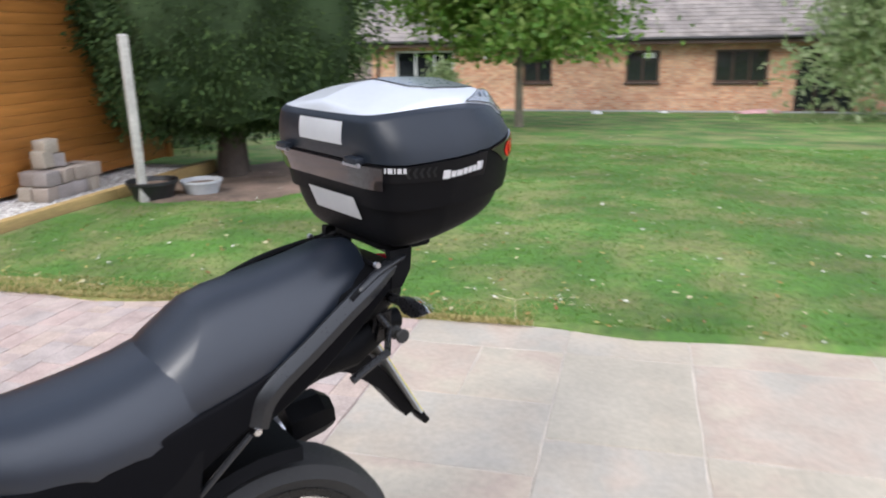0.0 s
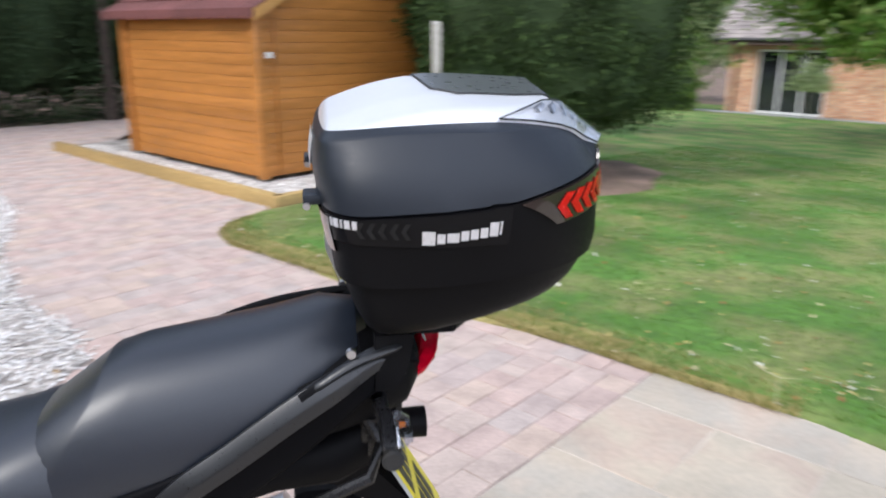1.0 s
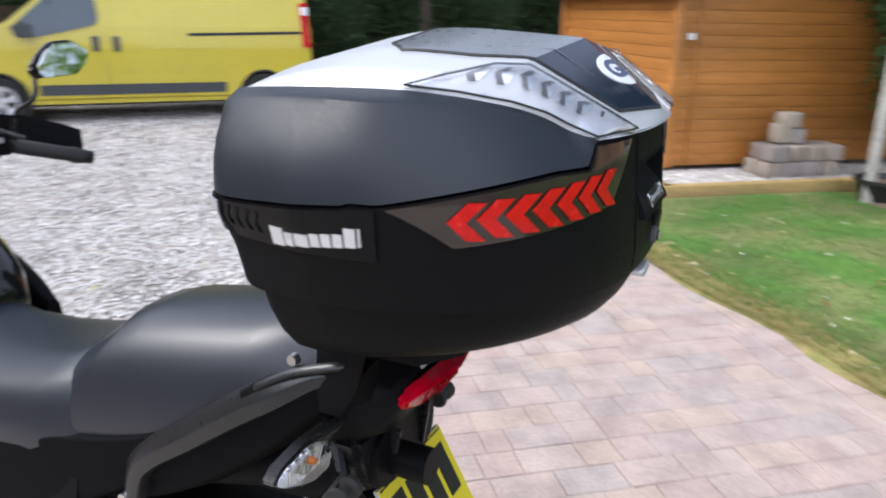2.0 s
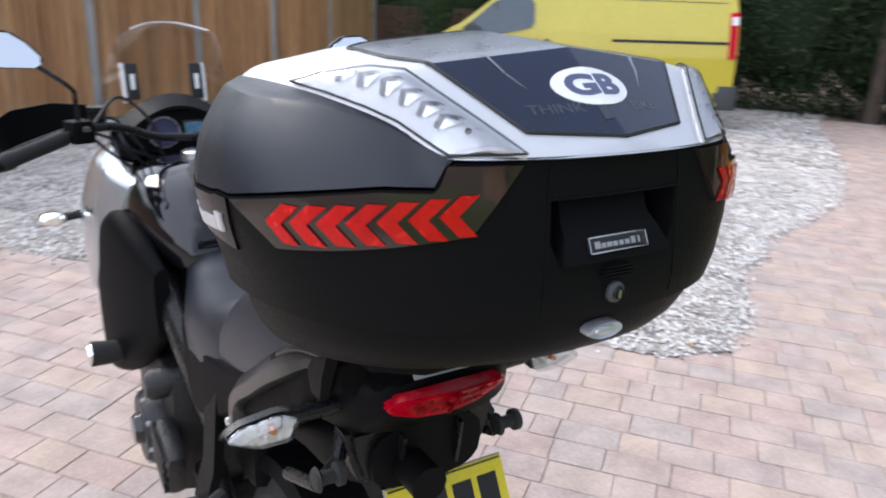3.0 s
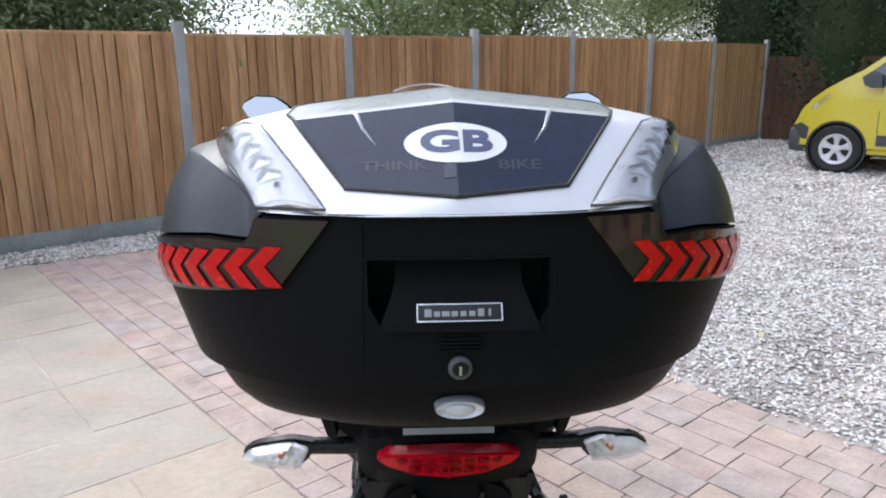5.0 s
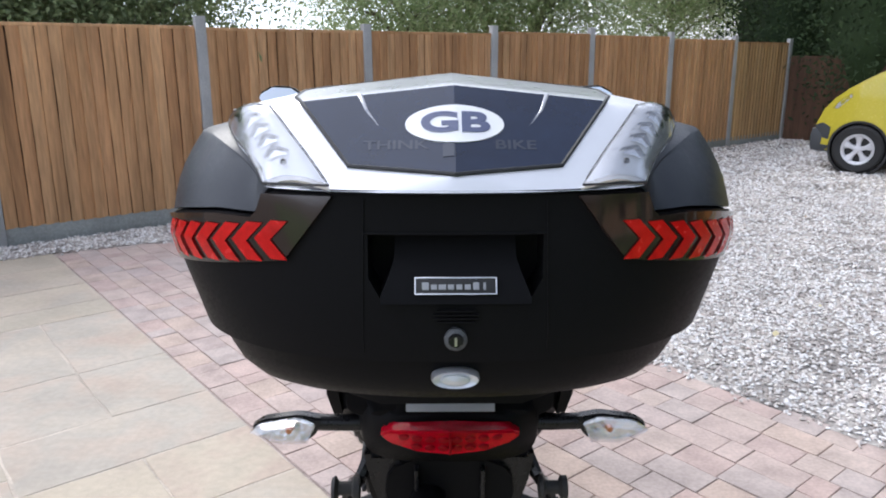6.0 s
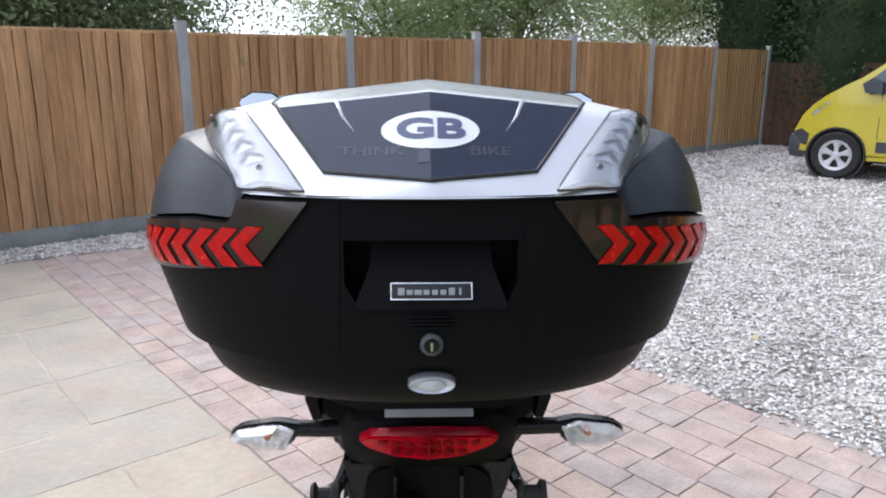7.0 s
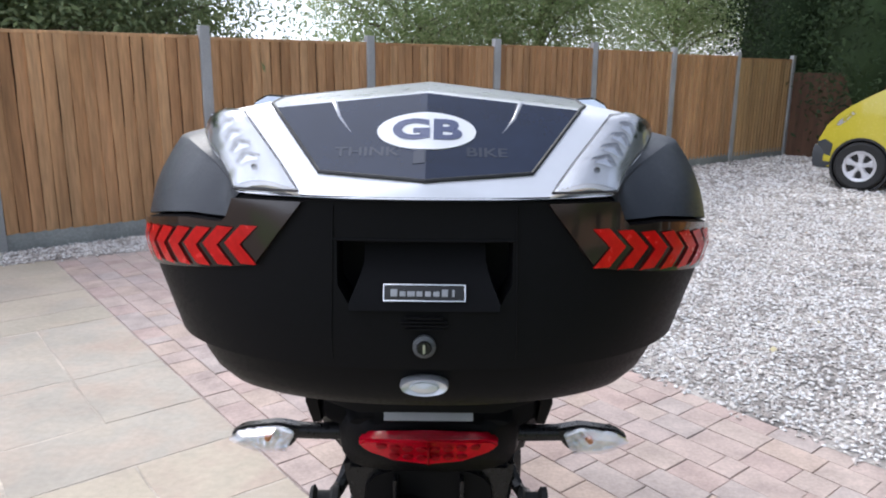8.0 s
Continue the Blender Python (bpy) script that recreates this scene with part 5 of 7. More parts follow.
def motorcycle():
    b = thing("motorcycle", "black and silver touring motorcycle with luggage rack on paving", "motorcycle", (0, 0, 0), 1.6)
    P = lambda name, bm, mat, label="", smooth=40, under=None: part(name, bm, M[mat], under or b, label, smooth)
    # seat: pillion hump and lower rider's saddle in one cover
    seat = [(0.345, 0.060, 1.060, 1.172, 2.4), (0.362, 0.100, 1.020, 1.186, 2.5), (0.42, 0.128, 0.990, 1.190, 2.7), (0.50, 0.141, 0.955, 1.170, 2.8), (0.60, 0.146, 0.905, 1.153, 2.8), (0.70, 0.148, 0.870, 1.136, 2.9),
            (0.750, 0.149, 0.850, 1.120, 3.0), (0.757, 0.148, 0.848, 1.114, 3.0), (0.80, 0.140, 0.835, 1.066, 3.0), (0.83, 0.12, 0.835, 1.030, 3.0)]
    hump = loft([oval(y, 0, w, lo, hi, n, 32, 0.20) for y, w, lo, hi, n in seat])
    for v in hump.verts:
        v.co.y += min(max((v.co.y - 0.62) / 0.13, 0), 1) * max(0.0, 1.10 - v.co.z) * 0.55
    P("pillion_seat", hump, "vinyl", "raised black vinyl pillion seat", 28)
    ride = [(0.74, 0.10, 0.86, 1.03), (0.77, 0.146, 0.84, 1.055), (0.82, 0.160, 0.83, 1.052), (0.90, 0.168, 0.83, 1.022), (1.00, 0.168, 0.83, 1.000), (1.10, 0.152, 0.84, 0.988), (1.20, 0.124, 0.87, 0.992), (1.28, 0.100, 0.91, 1.012), (1.31, 0.07, 0.94, 1.0)]
    P("rider_seat", loft([oval(y, 0, w, lo, hi, 2.9, 32, 0.14) for y, w, lo, hi in ride]), "vinyl", "low black vinyl rider saddle", 60)
    # tank and the panels beside it
    tank = [(1.24, 0.10, 0.93, 1.02), (1.29, 0.135, 0.92, 1.085), (1.36, 0.165, 0.91, 1.135), (1.46, 0.19, 0.91, 1.165), (1.56, 0.195, 0.92, 1.175), (1.64, 0.17, 0.95, 1.160), (1.70, 0.12, 1.0, 1.12)]
    P("fuel_tank", loft([oval(y, 0, w, lo, hi, 2.6, 32) for y, w, lo, hi in tank]), "gloss", "gloss black fuel tank", 60)
    P("tank_pad", loft([oval(y, 0, w, z - 0.006, z + 0.004, 2.2, 14) for y, w, z in ((1.29, 0.03, 1.083), (1.36, 0.055, 1.133), (1.44, 0.05, 1.161), (1.50, 0.02, 1.172))]), "rubber")
    P("filler_cap", lathe([(0, -0.01), (0.04, -0.01), (0.04, 0.006), (0.032, 0.011), (0, 0.012)], 24, "z", (0, 1.54, 1.178)), "steel")
    # tail cowl under the rack
    cowl = [(0.262, 0.085, 1.075, 1.120), (0.285, 0.118, 1.035, 1.135), (0.34, 0.130, 1.005, 1.150), (0.45, 0.137, 0.975, 1.125), (0.60, 0.142, 0.925, 1.060), (0.72, 0.145, 0.885, 0.995), (0.86, 0.148, 0.84, 0.95), (0.98, 0.14, 0.80, 0.90)]
    P("tail_cowl", loft([oval(y, 0, w, lo, hi, 3.4, 28) for y, w, lo, hi in cowl]), "plastic", "black tail cowl", 50)
    P("tail_sticker", box((0.115, 0.003, 0.011), (0, 0.2505, 1.134), 0.001, (-25, 0, 0)), "roofrail", "grey strip above the tail lamp")
    lens = [(-0.094, 0.004), (-0.084, 0.016), (-0.055, 0.024), (0.0, 0.028), (0.055, 0.024), (0.084, 0.016), (0.094, 0.004), (0.082, -0.012), (0.045, -0.026), (0.0, -0.031), (-0.045, -0.026), (-0.082, -0.012)]
    bm = prism(lens, 0.03, "xz", (0, 0.252, 1.089), 0.004)
    for v in bm.verts:
        v.co.y += -(v.co.z - 1.089) * 0.75 + (v.co.x / 0.1) ** 2 * 0.022
    tl = P("tail_lamp", bm, "redlens", "red tail lamp lens")
    for z, n, half in ((1.0985, 8, 0.060), (1.078, 6, 0.044)):
        for k in range(n):
            x = -half + 2 * half * k / (n - 1)
            bm = lathe([(0, -0.0016), (0.0062, -0.0016), (0.0074, 0.001), (0, 0.001)], 12, "y")
            bmesh.ops.rotate(bm, cent=(0, 0, 0), matrix=Matrix.Rotation(radians(36.9), 3, "X"), verts=bm.verts)
            bmesh.ops.translate(bm, vec=(x, 0.237 - (z - 1.089) * 0.75 + (x / 0.1) ** 2 * 0.022, z), verts=bm.verts)
            P("lamp_cell", bm, "redcell", "", 40, tl)
    P("lamp_divider", box((0.003, 0.012, 0.050), (0, 0.2405, 1.088), 0.001, (36, 0, 0)), "redcell", "", 40, tl)
    P("tail_lip", loft([oval(y, 0, w, lo, hi, 3, 16) for y, w, lo, hi in ((0.27, 0.105, 1.110, 1.122), (0.30, 0.118, 1.118, 1.142), (0.36, 0.12, 1.14, 1.156))]), "plastic")
    # rack: plate, arms and struts under the box
    P("rack_plate", prism([(-0.085, 0.175), (0.085, 0.175), (0.140, 0.215), (0.140, 0.30), (0.10, 0.335), (-0.10, 0.335), (-0.140, 0.30), (-0.140, 0.215)], 0.020, "xy", (0, 0, 1.185), 0.004), "plastic", "black plastic rack plate")
    for s in (-1, 1):
        strut = [(0.11, 0.30, 1.178), (0.150, 0.33, 1.158), (0.157, 0.42, 1.146), (0.159, 0.49, 1.135), (0.159, 0.56, 1.117), (0.157, 0.635, 1.088)]
        P("rack_strut", tube(curve_points(mirrored(strut if s > 0 else strut[:2] + [(0.164, 0.40, 1.128), (0.168, 0.45, 1.095)], s), 5), 0.009, 8), "plastic")
        P("rack_bracket", loft([[(s * x0, y0, z), (s * x1, y0, z), (s * x1, y1, z), (s * x0, y1, z)] for x0, x1, y0, y1, z in ((0.140, 0.160, 0.28, 0.34, 1.185), (0.150, 0.166, 0.29, 0.34, 1.135), (0.148, 0.160, 0.31, 0.34, 1.095))]), "plastic")
        P("rail_bolt", lathe([(0, -0.008), (0.008, -0.006), (0.009, 0.004), (0, 0.004)], 12, "x", (s * 0.176, 0.690, 0.866)), "chrome")
        P("subframe_strut", tube(mirrored([(0.162, 0.70, 0.855), (0.158, 0.86, 0.72), (0.15, 1.00, 0.60)], s), 0.007, 8), "rail")
        P("rack_bolt", lathe([(0, -0.006), (0.007, -0.006), (0.008, 0.004), (0, 0.004)], 10, "x", (s * 0.160, 0.375, 1.160)), "steel")
        # grab rail, broad and flattened, from the rack down beside the seat
        rail = mirrored([(0.146, 0.305, 1.153), (0.156, 0.345, 1.143), (0.168, 0.395, 1.115), (0.172, 0.47, 1.068), (0.172, 0.555, 1.008), (0.171, 0.623, 0.962), (0.169, 0.664, 0.922), (0.166, 0.684, 0.870)], s)
        path = curve_points(rail, 6)
        rings = []
        for k, p in enumerate(path):
            d = (path[min(k + 1, len(path) - 1)] - path[max(k - 1, 0)]).normalized()
            side = Vector((s, 0, 0))
            up = side.cross(d) * (1 if side.cross(d).z > 0 else -1)
            h = 0.013 + 0.009 * min(k / 14, 1)
            rings.append([p + side * a + up * (c * h) for a, c in ((-0.014, 0.92), (-0.010, 1.0), (-0.004, 0.98), (0.0125, 0.12), (0.0135, -0.05), (0.0115, -0.85), (0.004, -1.0), (-0.014, -1.0))])
        P("grab_rail", loft(rings), "rail", "satin black grab rail", 30)
        cap = mirrored([(0.158, 0.30, 1.168), (0.164, 0.37, 1.146), (0.168, 0.435, 1.108)], s)
        P("rail_cap", tube(curve_points(cap, 5), [0.006] + [0.010] * 9 + [0.004], 10, flat=0.7), "rail", "", 40)
        P("tail_flank", loft(rounded([[(s * x, y, z) for x, y, z in ring] for ring in (
            [(0.105, 0.285, 1.158), (0.140, 0.285, 1.152), (0.138, 0.290, 1.110), (0.105, 0.290, 1.100)],
            [(0.110, 0.34, 1.150), (0.160, 0.34, 1.148), (0.160, 0.35, 1.085), (0.110, 0.35, 1.060)],
            [(0.115, 0.43, 1.085), (0.160, 0.43, 1.085), (0.158, 0.42, 1.020), (0.115, 0.42, 1.000)],
            [(0.118, 0.56, 1.000), (0.162, 0.56, 1.000), (0.158, 0.54, 0.930), (0.118, 0.54, 0.910)],
            [(0.118, 0.69, 0.930), (0.160, 0.69, 0.930), (0.155, 0.66, 0.860), (0.118, 0.66, 0.850)],
            [(0.115, 0.80, 0.880), (0.150, 0.80, 0.880), (0.146, 0.77, 0.820), (0.115, 0.77, 0.810)])])), "sidepanel", "black tail flank", 60)
        P("side_cover", loft(rounded([[(s * x, y, z) for x, y, z in ring] for ring in (
            [(0.13, 0.50, 1.03), (0.158, 0.52, 1.03), (0.158, 0.50, 0.985), (0.13, 0.49, 0.98)],
            [(0.13, 0.72, 0.95), (0.165, 0.72, 0.95), (0.165, 0.70, 0.87), (0.13, 0.70, 0.86)],
            [(0.13, 0.98, 0.90), (0.172, 0.98, 0.90), (0.172, 0.96, 0.74), (0.13, 0.96, 0.73)],
            [(0.12, 1.16, 0.88), (0.150, 1.16, 0.88), (0.150, 1.14, 0.72), (0.12, 1.14, 0.72)])])), "sidepanel", "black side cover", 60)
        # turn signal on its stalk
        st = P("turn_signal", tube(mirrored([(0.10, 0.335, 1.070), (0.150, 0.332, 1.070), (0.190, 0.332, 1.071)], s), [0.014, 0.012, 0.012], 10), "frame", "turn signal with clear lens")
        body = [(0.278, -0.004), (0.262, 0.006), (0.212, 0.0125), (0.187, 0.004), (0.199, -0.022), (0.240, -0.0225), (0.264, -0.0125)]
        hood = [(0.280, -0.003), (0.262, 0.0095), (0.212, 0.0165), (0.178, 0.010), (0.186, -0.010), (0.198, -0.0225), (0.241, -0.023), (0.265, -0.0125)]
        P("signal_housing", prism([(s * a, c) for a, c in hood], 0.020, "xz", (0, 0.330, 1.071), 0.003), "frame", "", 40, st)
        P("signal_reflector", prism([(s * a, c) for a, c in body], 0.006, "xz", (0, 0.318, 1.072), 0.002), "signal_bowl", "", 40, st)
        face = loft([[(s * a, 0.3155, 1.072 + c) for a, c in body], [(s * a, 0.309, 1.072 + c) for a, c in body], [(s * (0.231 + (a - 0.231) * 0.72), 0.296, 1.0715 + c * 0.62) for a, c in body]])
        P("signal_lens", face, "lens", "clear faceted signal lens", 20, st)
        P("signal_bulb", lathe([(0, -0.006), (0.004, -0.005), (0.005, 0.004), (0, 0.004)], 12, "y", (s * 0.223, 0.308, 1.072)), "amber", "", 40, st)
        # pannier bobbins
        P("pannier_bracket", tube(mirrored([(0.105, 0.36, 1.035), (0.125, 0.33, 0.99), (0.15, 0.35, 0.94), (0.155, 0.45, 0.90)], s), 0.010, 8), "frame")
        P("pannier_bobbin", lathe([(0, -0.02), (0.015, -0.02), (0.018, -0.015), (0.010, -0.010), (0.010, 0.008), (0.017, 0.012), (0.017, 0.02), (0, 0.02)], 16, "x", (s * 0.148, 0.315, 0.975)), "rubber")
        # frame spar, foot peg, fork leg
        P("frame_spar", tube(curve_points(mirrored([(0.11, 0.98, 0.66), (0.13, 1.12, 0.76), (0.14, 1.30, 0.86), (0.13, 1.55, 0.98), (0.07, 1.75, 1.06)], s), 5), 0.034, 10, flat=1.6), "frame", "black aluminium frame spar", 60)
        peg = P("foot_peg", tube(mirrored([(0.16, 1.02, 0.47), (0.20, 1.03, 0.47), (0.29, 1.03, 0.475)], s), [0.018, 0.014, 0.013], 8), "rubber")
        P("peg_hanger", loft([[(s * x, y, z) for x, y, z in ring] for ring in ([(0.15, 0.80, 0.86), (0.17, 0.80, 0.86), (0.17, 0.88, 0.86), (0.15, 0.88, 0.86)], [(0.155, 0.84, 0.66), (0.175, 0.84, 0.66), (0.175, 0.92, 0.66), (0.155, 0.92, 0.66)],
                                                                               [(0.15, 0.98, 0.47), (0.17, 0.98, 0.47), (0.17, 1.06, 0.47), (0.15, 1.06, 0.47)])]), "plastic")
        P("pillion_peg", tube(mirrored([(0.165, 0.82, 0.62), (0.20, 0.80, 0.62), (0.27, 0.78, 0.625)], s), [0.016, 0.013, 0.012], 8), "rubber")
        P("fork_leg", tube(mirrored([(0.10, 1.80, 1.10), (0.10, 2.18, 0.34)], s), [0.026, 0.03], 12), "steel")
        P("crash_bobbin", tube(mirrored([(0.19, 1.50, 0.66), (0.25, 1.50, 0.665), (0.315, 1.50, 0.67)], s), [0.020, 0.030, 0.034], 12), "rubber", "black crash bobbin")
        P("bobbin_cap", lathe([(0, -0.006), (0.024, -0.006), (0.028, 0.004), (0, 0.004)], 16, "x", (s * 0.318, 1.50, 0.67)), "chrome")
    # fairing: a silver flank over a dark inner panel on each side
    for s in (-1, 1):
        flank = [[(s * x, y, z) for x, y, z in ring] for ring in (
            [(0.150, 1.50, 1.125), (0.185, 1.50, 1.110), (0.215, 1.50, 1.020), (0.21, 1.50, 0.910), (0.16, 1.50, 0.910)],
            [(0.165, 1.62, 1.155), (0.225, 1.62, 1.130), (0.262, 1.62, 1.020), (0.262, 1.62, 0.840), (0.18, 1.62, 0.840)],
            [(0.150, 1.80, 1.175), (0.225, 1.80, 1.140), (0.275, 1.80, 1.000), (0.265, 1.80, 0.740), (0.17, 1.80, 0.740)],
            [(0.10, 2.00, 1.150), (0.17, 2.00, 1.110), (0.205, 2.00, 0.980), (0.20, 2.00, 0.800), (0.11, 2.00, 0.800)],
            [(0.03, 2.16, 1.040), (0.06, 2.16, 1.020), (0.08, 2.16, 0.960), (0.075, 2.16, 0.900), (0.03, 2.16, 0.900)])]
        P("fairing_flank", loft(rounded(flank)), "fairing", "glossy silver-grey fairing flank", 60)
        inner = [[(s * x, y, z) for x, y, z in ring] for ring in (
            [(0.15, 1.26, 0.965), (0.185, 1.26, 0.95), (0.185, 1.26, 0.80), (0.15, 1.26, 0.78)],
            [(0.16, 1.38, 1.02), (0.222, 1.38, 1.00), (0.225, 1.38, 0.70), (0.16, 1.38, 0.68)],
            [(0.17, 1.54, 1.05), (0.250, 1.54, 1.03), (0.255, 1.54, 0.60), (0.17, 1.54, 0.58)],
            [(0.17, 1.70, 0.94), (0.258, 1.70, 0.92), (0.255, 1.70, 0.54), (0.17, 1.70, 0.52)],
            [(0.12, 1.88, 0.80), (0.20, 1.88, 0.78), (0.19, 1.88, 0.50), (0.12, 1.88, 0.50)])]
        P("fairing_inner", loft(rounded(inner)), "sidepanel", "black lower fairing panel", 60)
        P("flank_mark", box((0.004, 0.05, 0.014), (s * 0.268, 1.66, 1.02), 0.001, (0, 0, s * -6)), "plate_black")
        fs = P("front_signal", tube(mirrored([(0.25, 1.86, 0.96), (0.30, 1.85, 0.955), (0.315, 1.845, 0.955)], s), [0.014, 0.012, 0.014], 8), "frame", "front turn signal")
        P("signal_lens", loft([oval(y, s * 0.345, w, 0.955 - w * 0.5, 0.955 + w * 0.5, 2.2, 12) for y, w in ((1.81, 0.02), (1.825, 0.036), (1.86, 0.036), (1.89, 0.015))]), "chrome", "", 40, fs)
    P("nose_cowl", loft([oval(y, 0, w, lo, hi, 2.6, 24) for y, w, lo, hi in ((1.78, 0.18, 1.10, 1.255), (1.92, 0.165, 1.05, 1.245), (2.06, 0.12, 1.0, 1.18), (2.17, 0.05, 0.99, 1.08))]), "gloss", "", 50)
    # cockpit: instrument cluster, screen and its adjusters
    dash = P("instrument_panel", loft([oval(y, 0, w, lo, hi, 2.4, 24) for y, w, lo, hi in ((1.715, 0.122, 1.145, 1.268), (1.73, 0.132, 1.14, 1.278), (1.79, 0.134, 1.12, 1.276), (1.85, 0.10, 1.10, 1.22))]), "plastic", "black instrument panel", 50)
    P("dial", lathe([(0, -0.004), (0.040, -0.004), (0.044, 0.004), (0, 0.004)], 28, "y", (-0.045, 1.713, 1.210)), "dial", "round blue-black dial", 40, dash)
    P("dial_ring", lathe([(0.040, -0.007), (0.045, -0.007), (0.045, 0.004), (0.040, 0.004)], 28, "y", (-0.045, 1.713, 1.210)), "steel", "", 40, dash)
    P("display", box((0.072, 0.006, 0.046), (0.050, 1.713, 1.213), 0.003), "display", "blue-grey digital display", 40, dash)
    P("display_frame", box((0.084, 0.004, 0.058), (0.050, 1.7155, 1.213), 0.003), "plate_black", "", 40, dash)
    arch = [k / 6 - 1 for k in range(13)]
    P("dash_hood", loft([[(x * w, y, z - 0.075 * x * x) for x in arch] + [(-x * (w + 0.004), y, z + 0.010 - 0.075 * x * x) for x in arch] for y, w, z in ((1.70, 0.142, 1.275), (1.78, 0.150, 1.300), (1.90, 0.132, 1.270))]), "plastic", "arched black hood over the instruments", 30)
    for s in (-1, 1):
        P("dash_bracket", tube(curve_points([(s * 0.05, 1.74, 1.13), (s * 0.13, 1.76, 1.16), (s * 0.150, 1.80, 1.23)], 5), 0.010, 8), "frame")
        P("fluid_reservoir" if s > 0 else "clutch_clamp", lathe([(0, -0.022), (0.018, -0.022), (0.021, 0.012), (0.024, 0.014), (0.024, 0.022), (0, 0.022)], 18, "z", (s * 0.235, 1.53, 1.290)), "frame")
        for y0, z0, sag in ((1.50, 1.27, 0.03), (1.52, 1.25, 0.07), (1.49, 1.24, 0.10)):
            P("control_cable", tube(curve_points(mirrored([(0.255, y0, z0), (0.19, y0 + 0.10, z0 + 0.03 - sag), (0.11, 1.66, 1.20 - sag), (0.06, 1.72, 1.08)], s), 6), 0.0042, 6), "rubber")
        P("switch_button", box((0.016, 0.012, 0.012), (s * 0.272, 1.438 + (0.07 if s > 0 else 0), 1.272), 0.003), "roofrail" if s > 0 else "bumper")
    bm = bmesh.new()
    rows = []
    for j in range(9):
        t = j / 8
        w = 0.195 - 0.070 * t ** 1.4 - (0.02 if j == 8 else 0)
        y, z = 2.00 - 0.13 * t - 0.05 * t * t, 1.205 + 0.300 * t
        rows.append([bm.verts.new((w * u, y - 0.10 * u * u * (1 - 0.3 * t), z - (0.018 * u * u if j == 8 else 0))) for u in [k / 6 - 1 for k in range(13)]])
    for a, c in zip(rows, rows[1:]):
        for k in range(12):
            bm.faces.new((a[k], a[k + 1], c[k + 1], c[k]))
    bmesh.ops.solidify(bm, geom=bm.faces[:], thickness=0.003)
    top_edge = [v.co.copy() for v in rows[-1]]
    sc = P("windscreen", bm, "screen", "clear acrylic windscreen", 60)
    sc.visible_shadow = False
    P("screen_edge", tube(top_edge, 0.0028, 6), "reflector", "", 60, sc)
    for s in (-1, 1):
        br = P("screen_bracket", box((0.036, 0.012, 0.105), (s * 0.0915, 1.87, 1.335), 0.005, (-14, 0, 0)), "plate_black", "black screen adjuster")
        P("bracket_slot", box((0.012, 0.004, 0.045), (s * 0.0915, 1.8605, 1.335), 0.001, (-14, 0, 0)), "white", "", 40, br)
        P("bracket_rim", box((0.010, 0.016, 0.115), (s * 0.1145, 1.875, 1.33), 0.003, (-14, 0, 0)), "white", "", 40, br)
        # bars, grip, lever, guard and mirror
        k = 0.07 if s > 0 else 0.0                      # the steering is turned a little to the left
        bar = [(0.0, 1.58, 1.215), (0.10, 1.57 + k, 1.225), (0.19, 1.51 + k, 1.262), (0.28, 1.47 + k, 1.262), (0.45, 1.405 + k, 1.212)]
        P("handlebar", tube(curve_points(mirrored(bar, s), 6), 0.011, 10), "frame", "", 60)
        gr = P("grip", tube(mirrored([(0.315, 1.457 + k, 1.252), (0.32, 1.455 + k, 1.251), (0.43, 1.412 + k, 1.218), (0.437, 1.410 + k, 1.216), (0.46, 1.40 + k, 1.209)], s), [0.012, 0.018, 0.018, 0.021, 0.019], 14), "rubber", "ribbed black rubber grip", 50)
        P("bar_end", tube(mirrored([(0.46, 1.40 + k, 1.209), (0.48, 1.392 + k, 1.203)], s), 0.017, 12), "frame", "", 40, gr)
        P("switch_block", box((0.055, 0.05, 0.055), (s * 0.285, 1.47 + k, 1.262), 0.008, (0, 0, s * -22)), "plastic")
        P("lever", tube(mirrored([(0.27, 1.51 + k, 1.262), (0.32, 1.515 + k, 1.255), (0.40, 1.48 + k, 1.235), (0.455, 1.455 + k, 1.215)], s), [0.009, 0.008, 0.007, 0.008], 8), "steel" if s > 0 else "frame")
        guard = [[(s * x, y + k, z + h) for h in (-0.04, 0.0, 0.045)] + [(s * x, y + k + 0.008, z + h) for h in (0.045, 0.0, -0.04)] for x, y, z in ((0.25, 1.58, 1.265), (0.33, 1.58, 1.272), (0.42, 1.54, 1.262), (0.48, 1.47, 1.235), (0.488, 1.43, 1.225))]
        P("hand_guard", loft(guard), "plastic", "black plastic hand guard", 60)
        mx = 0.425 if s < 0 else 0.390
        stalk = P("mirror_stalk", tube(curve_points(mirrored([(0.285, 1.47, 1.275), (0.288, 1.46, 1.335), (0.30, 1.405, 1.372), (mx - 0.065, 1.425, 1.418), (mx - 0.040, 1.43, 1.435)], s), 5), 0.0055, 8), "frame", "", 60)
        head = [(-0.078, -0.016), (-0.050, 0.016), (-0.018, 0.038), (0.036, 0.041), (0.070, 0.022), (0.075, 0.010), (0.060, -0.014), (0.024, -0.040), (-0.066, -0.042), (-0.077, -0.034)]
        P("mirror_shell", prism([(s * (a + mx), c + 1.455) for a, c in head], 0.022, "xz", (0, 1.425, 0), 0.006), "frame", "", 40, stalk)
        bm = prism([(s * (a * 0.92 + mx), c * 0.9 + 1.455) for a, c in head], 0.003, "xz", (0, 1.404, 0))
        for v in bm.verts:
            v.co.y += (v.co.z - 1.455) * 0.22
        P("mirror_glass", bm, "mirror", "rear-view mirror glass", 40, stalk)
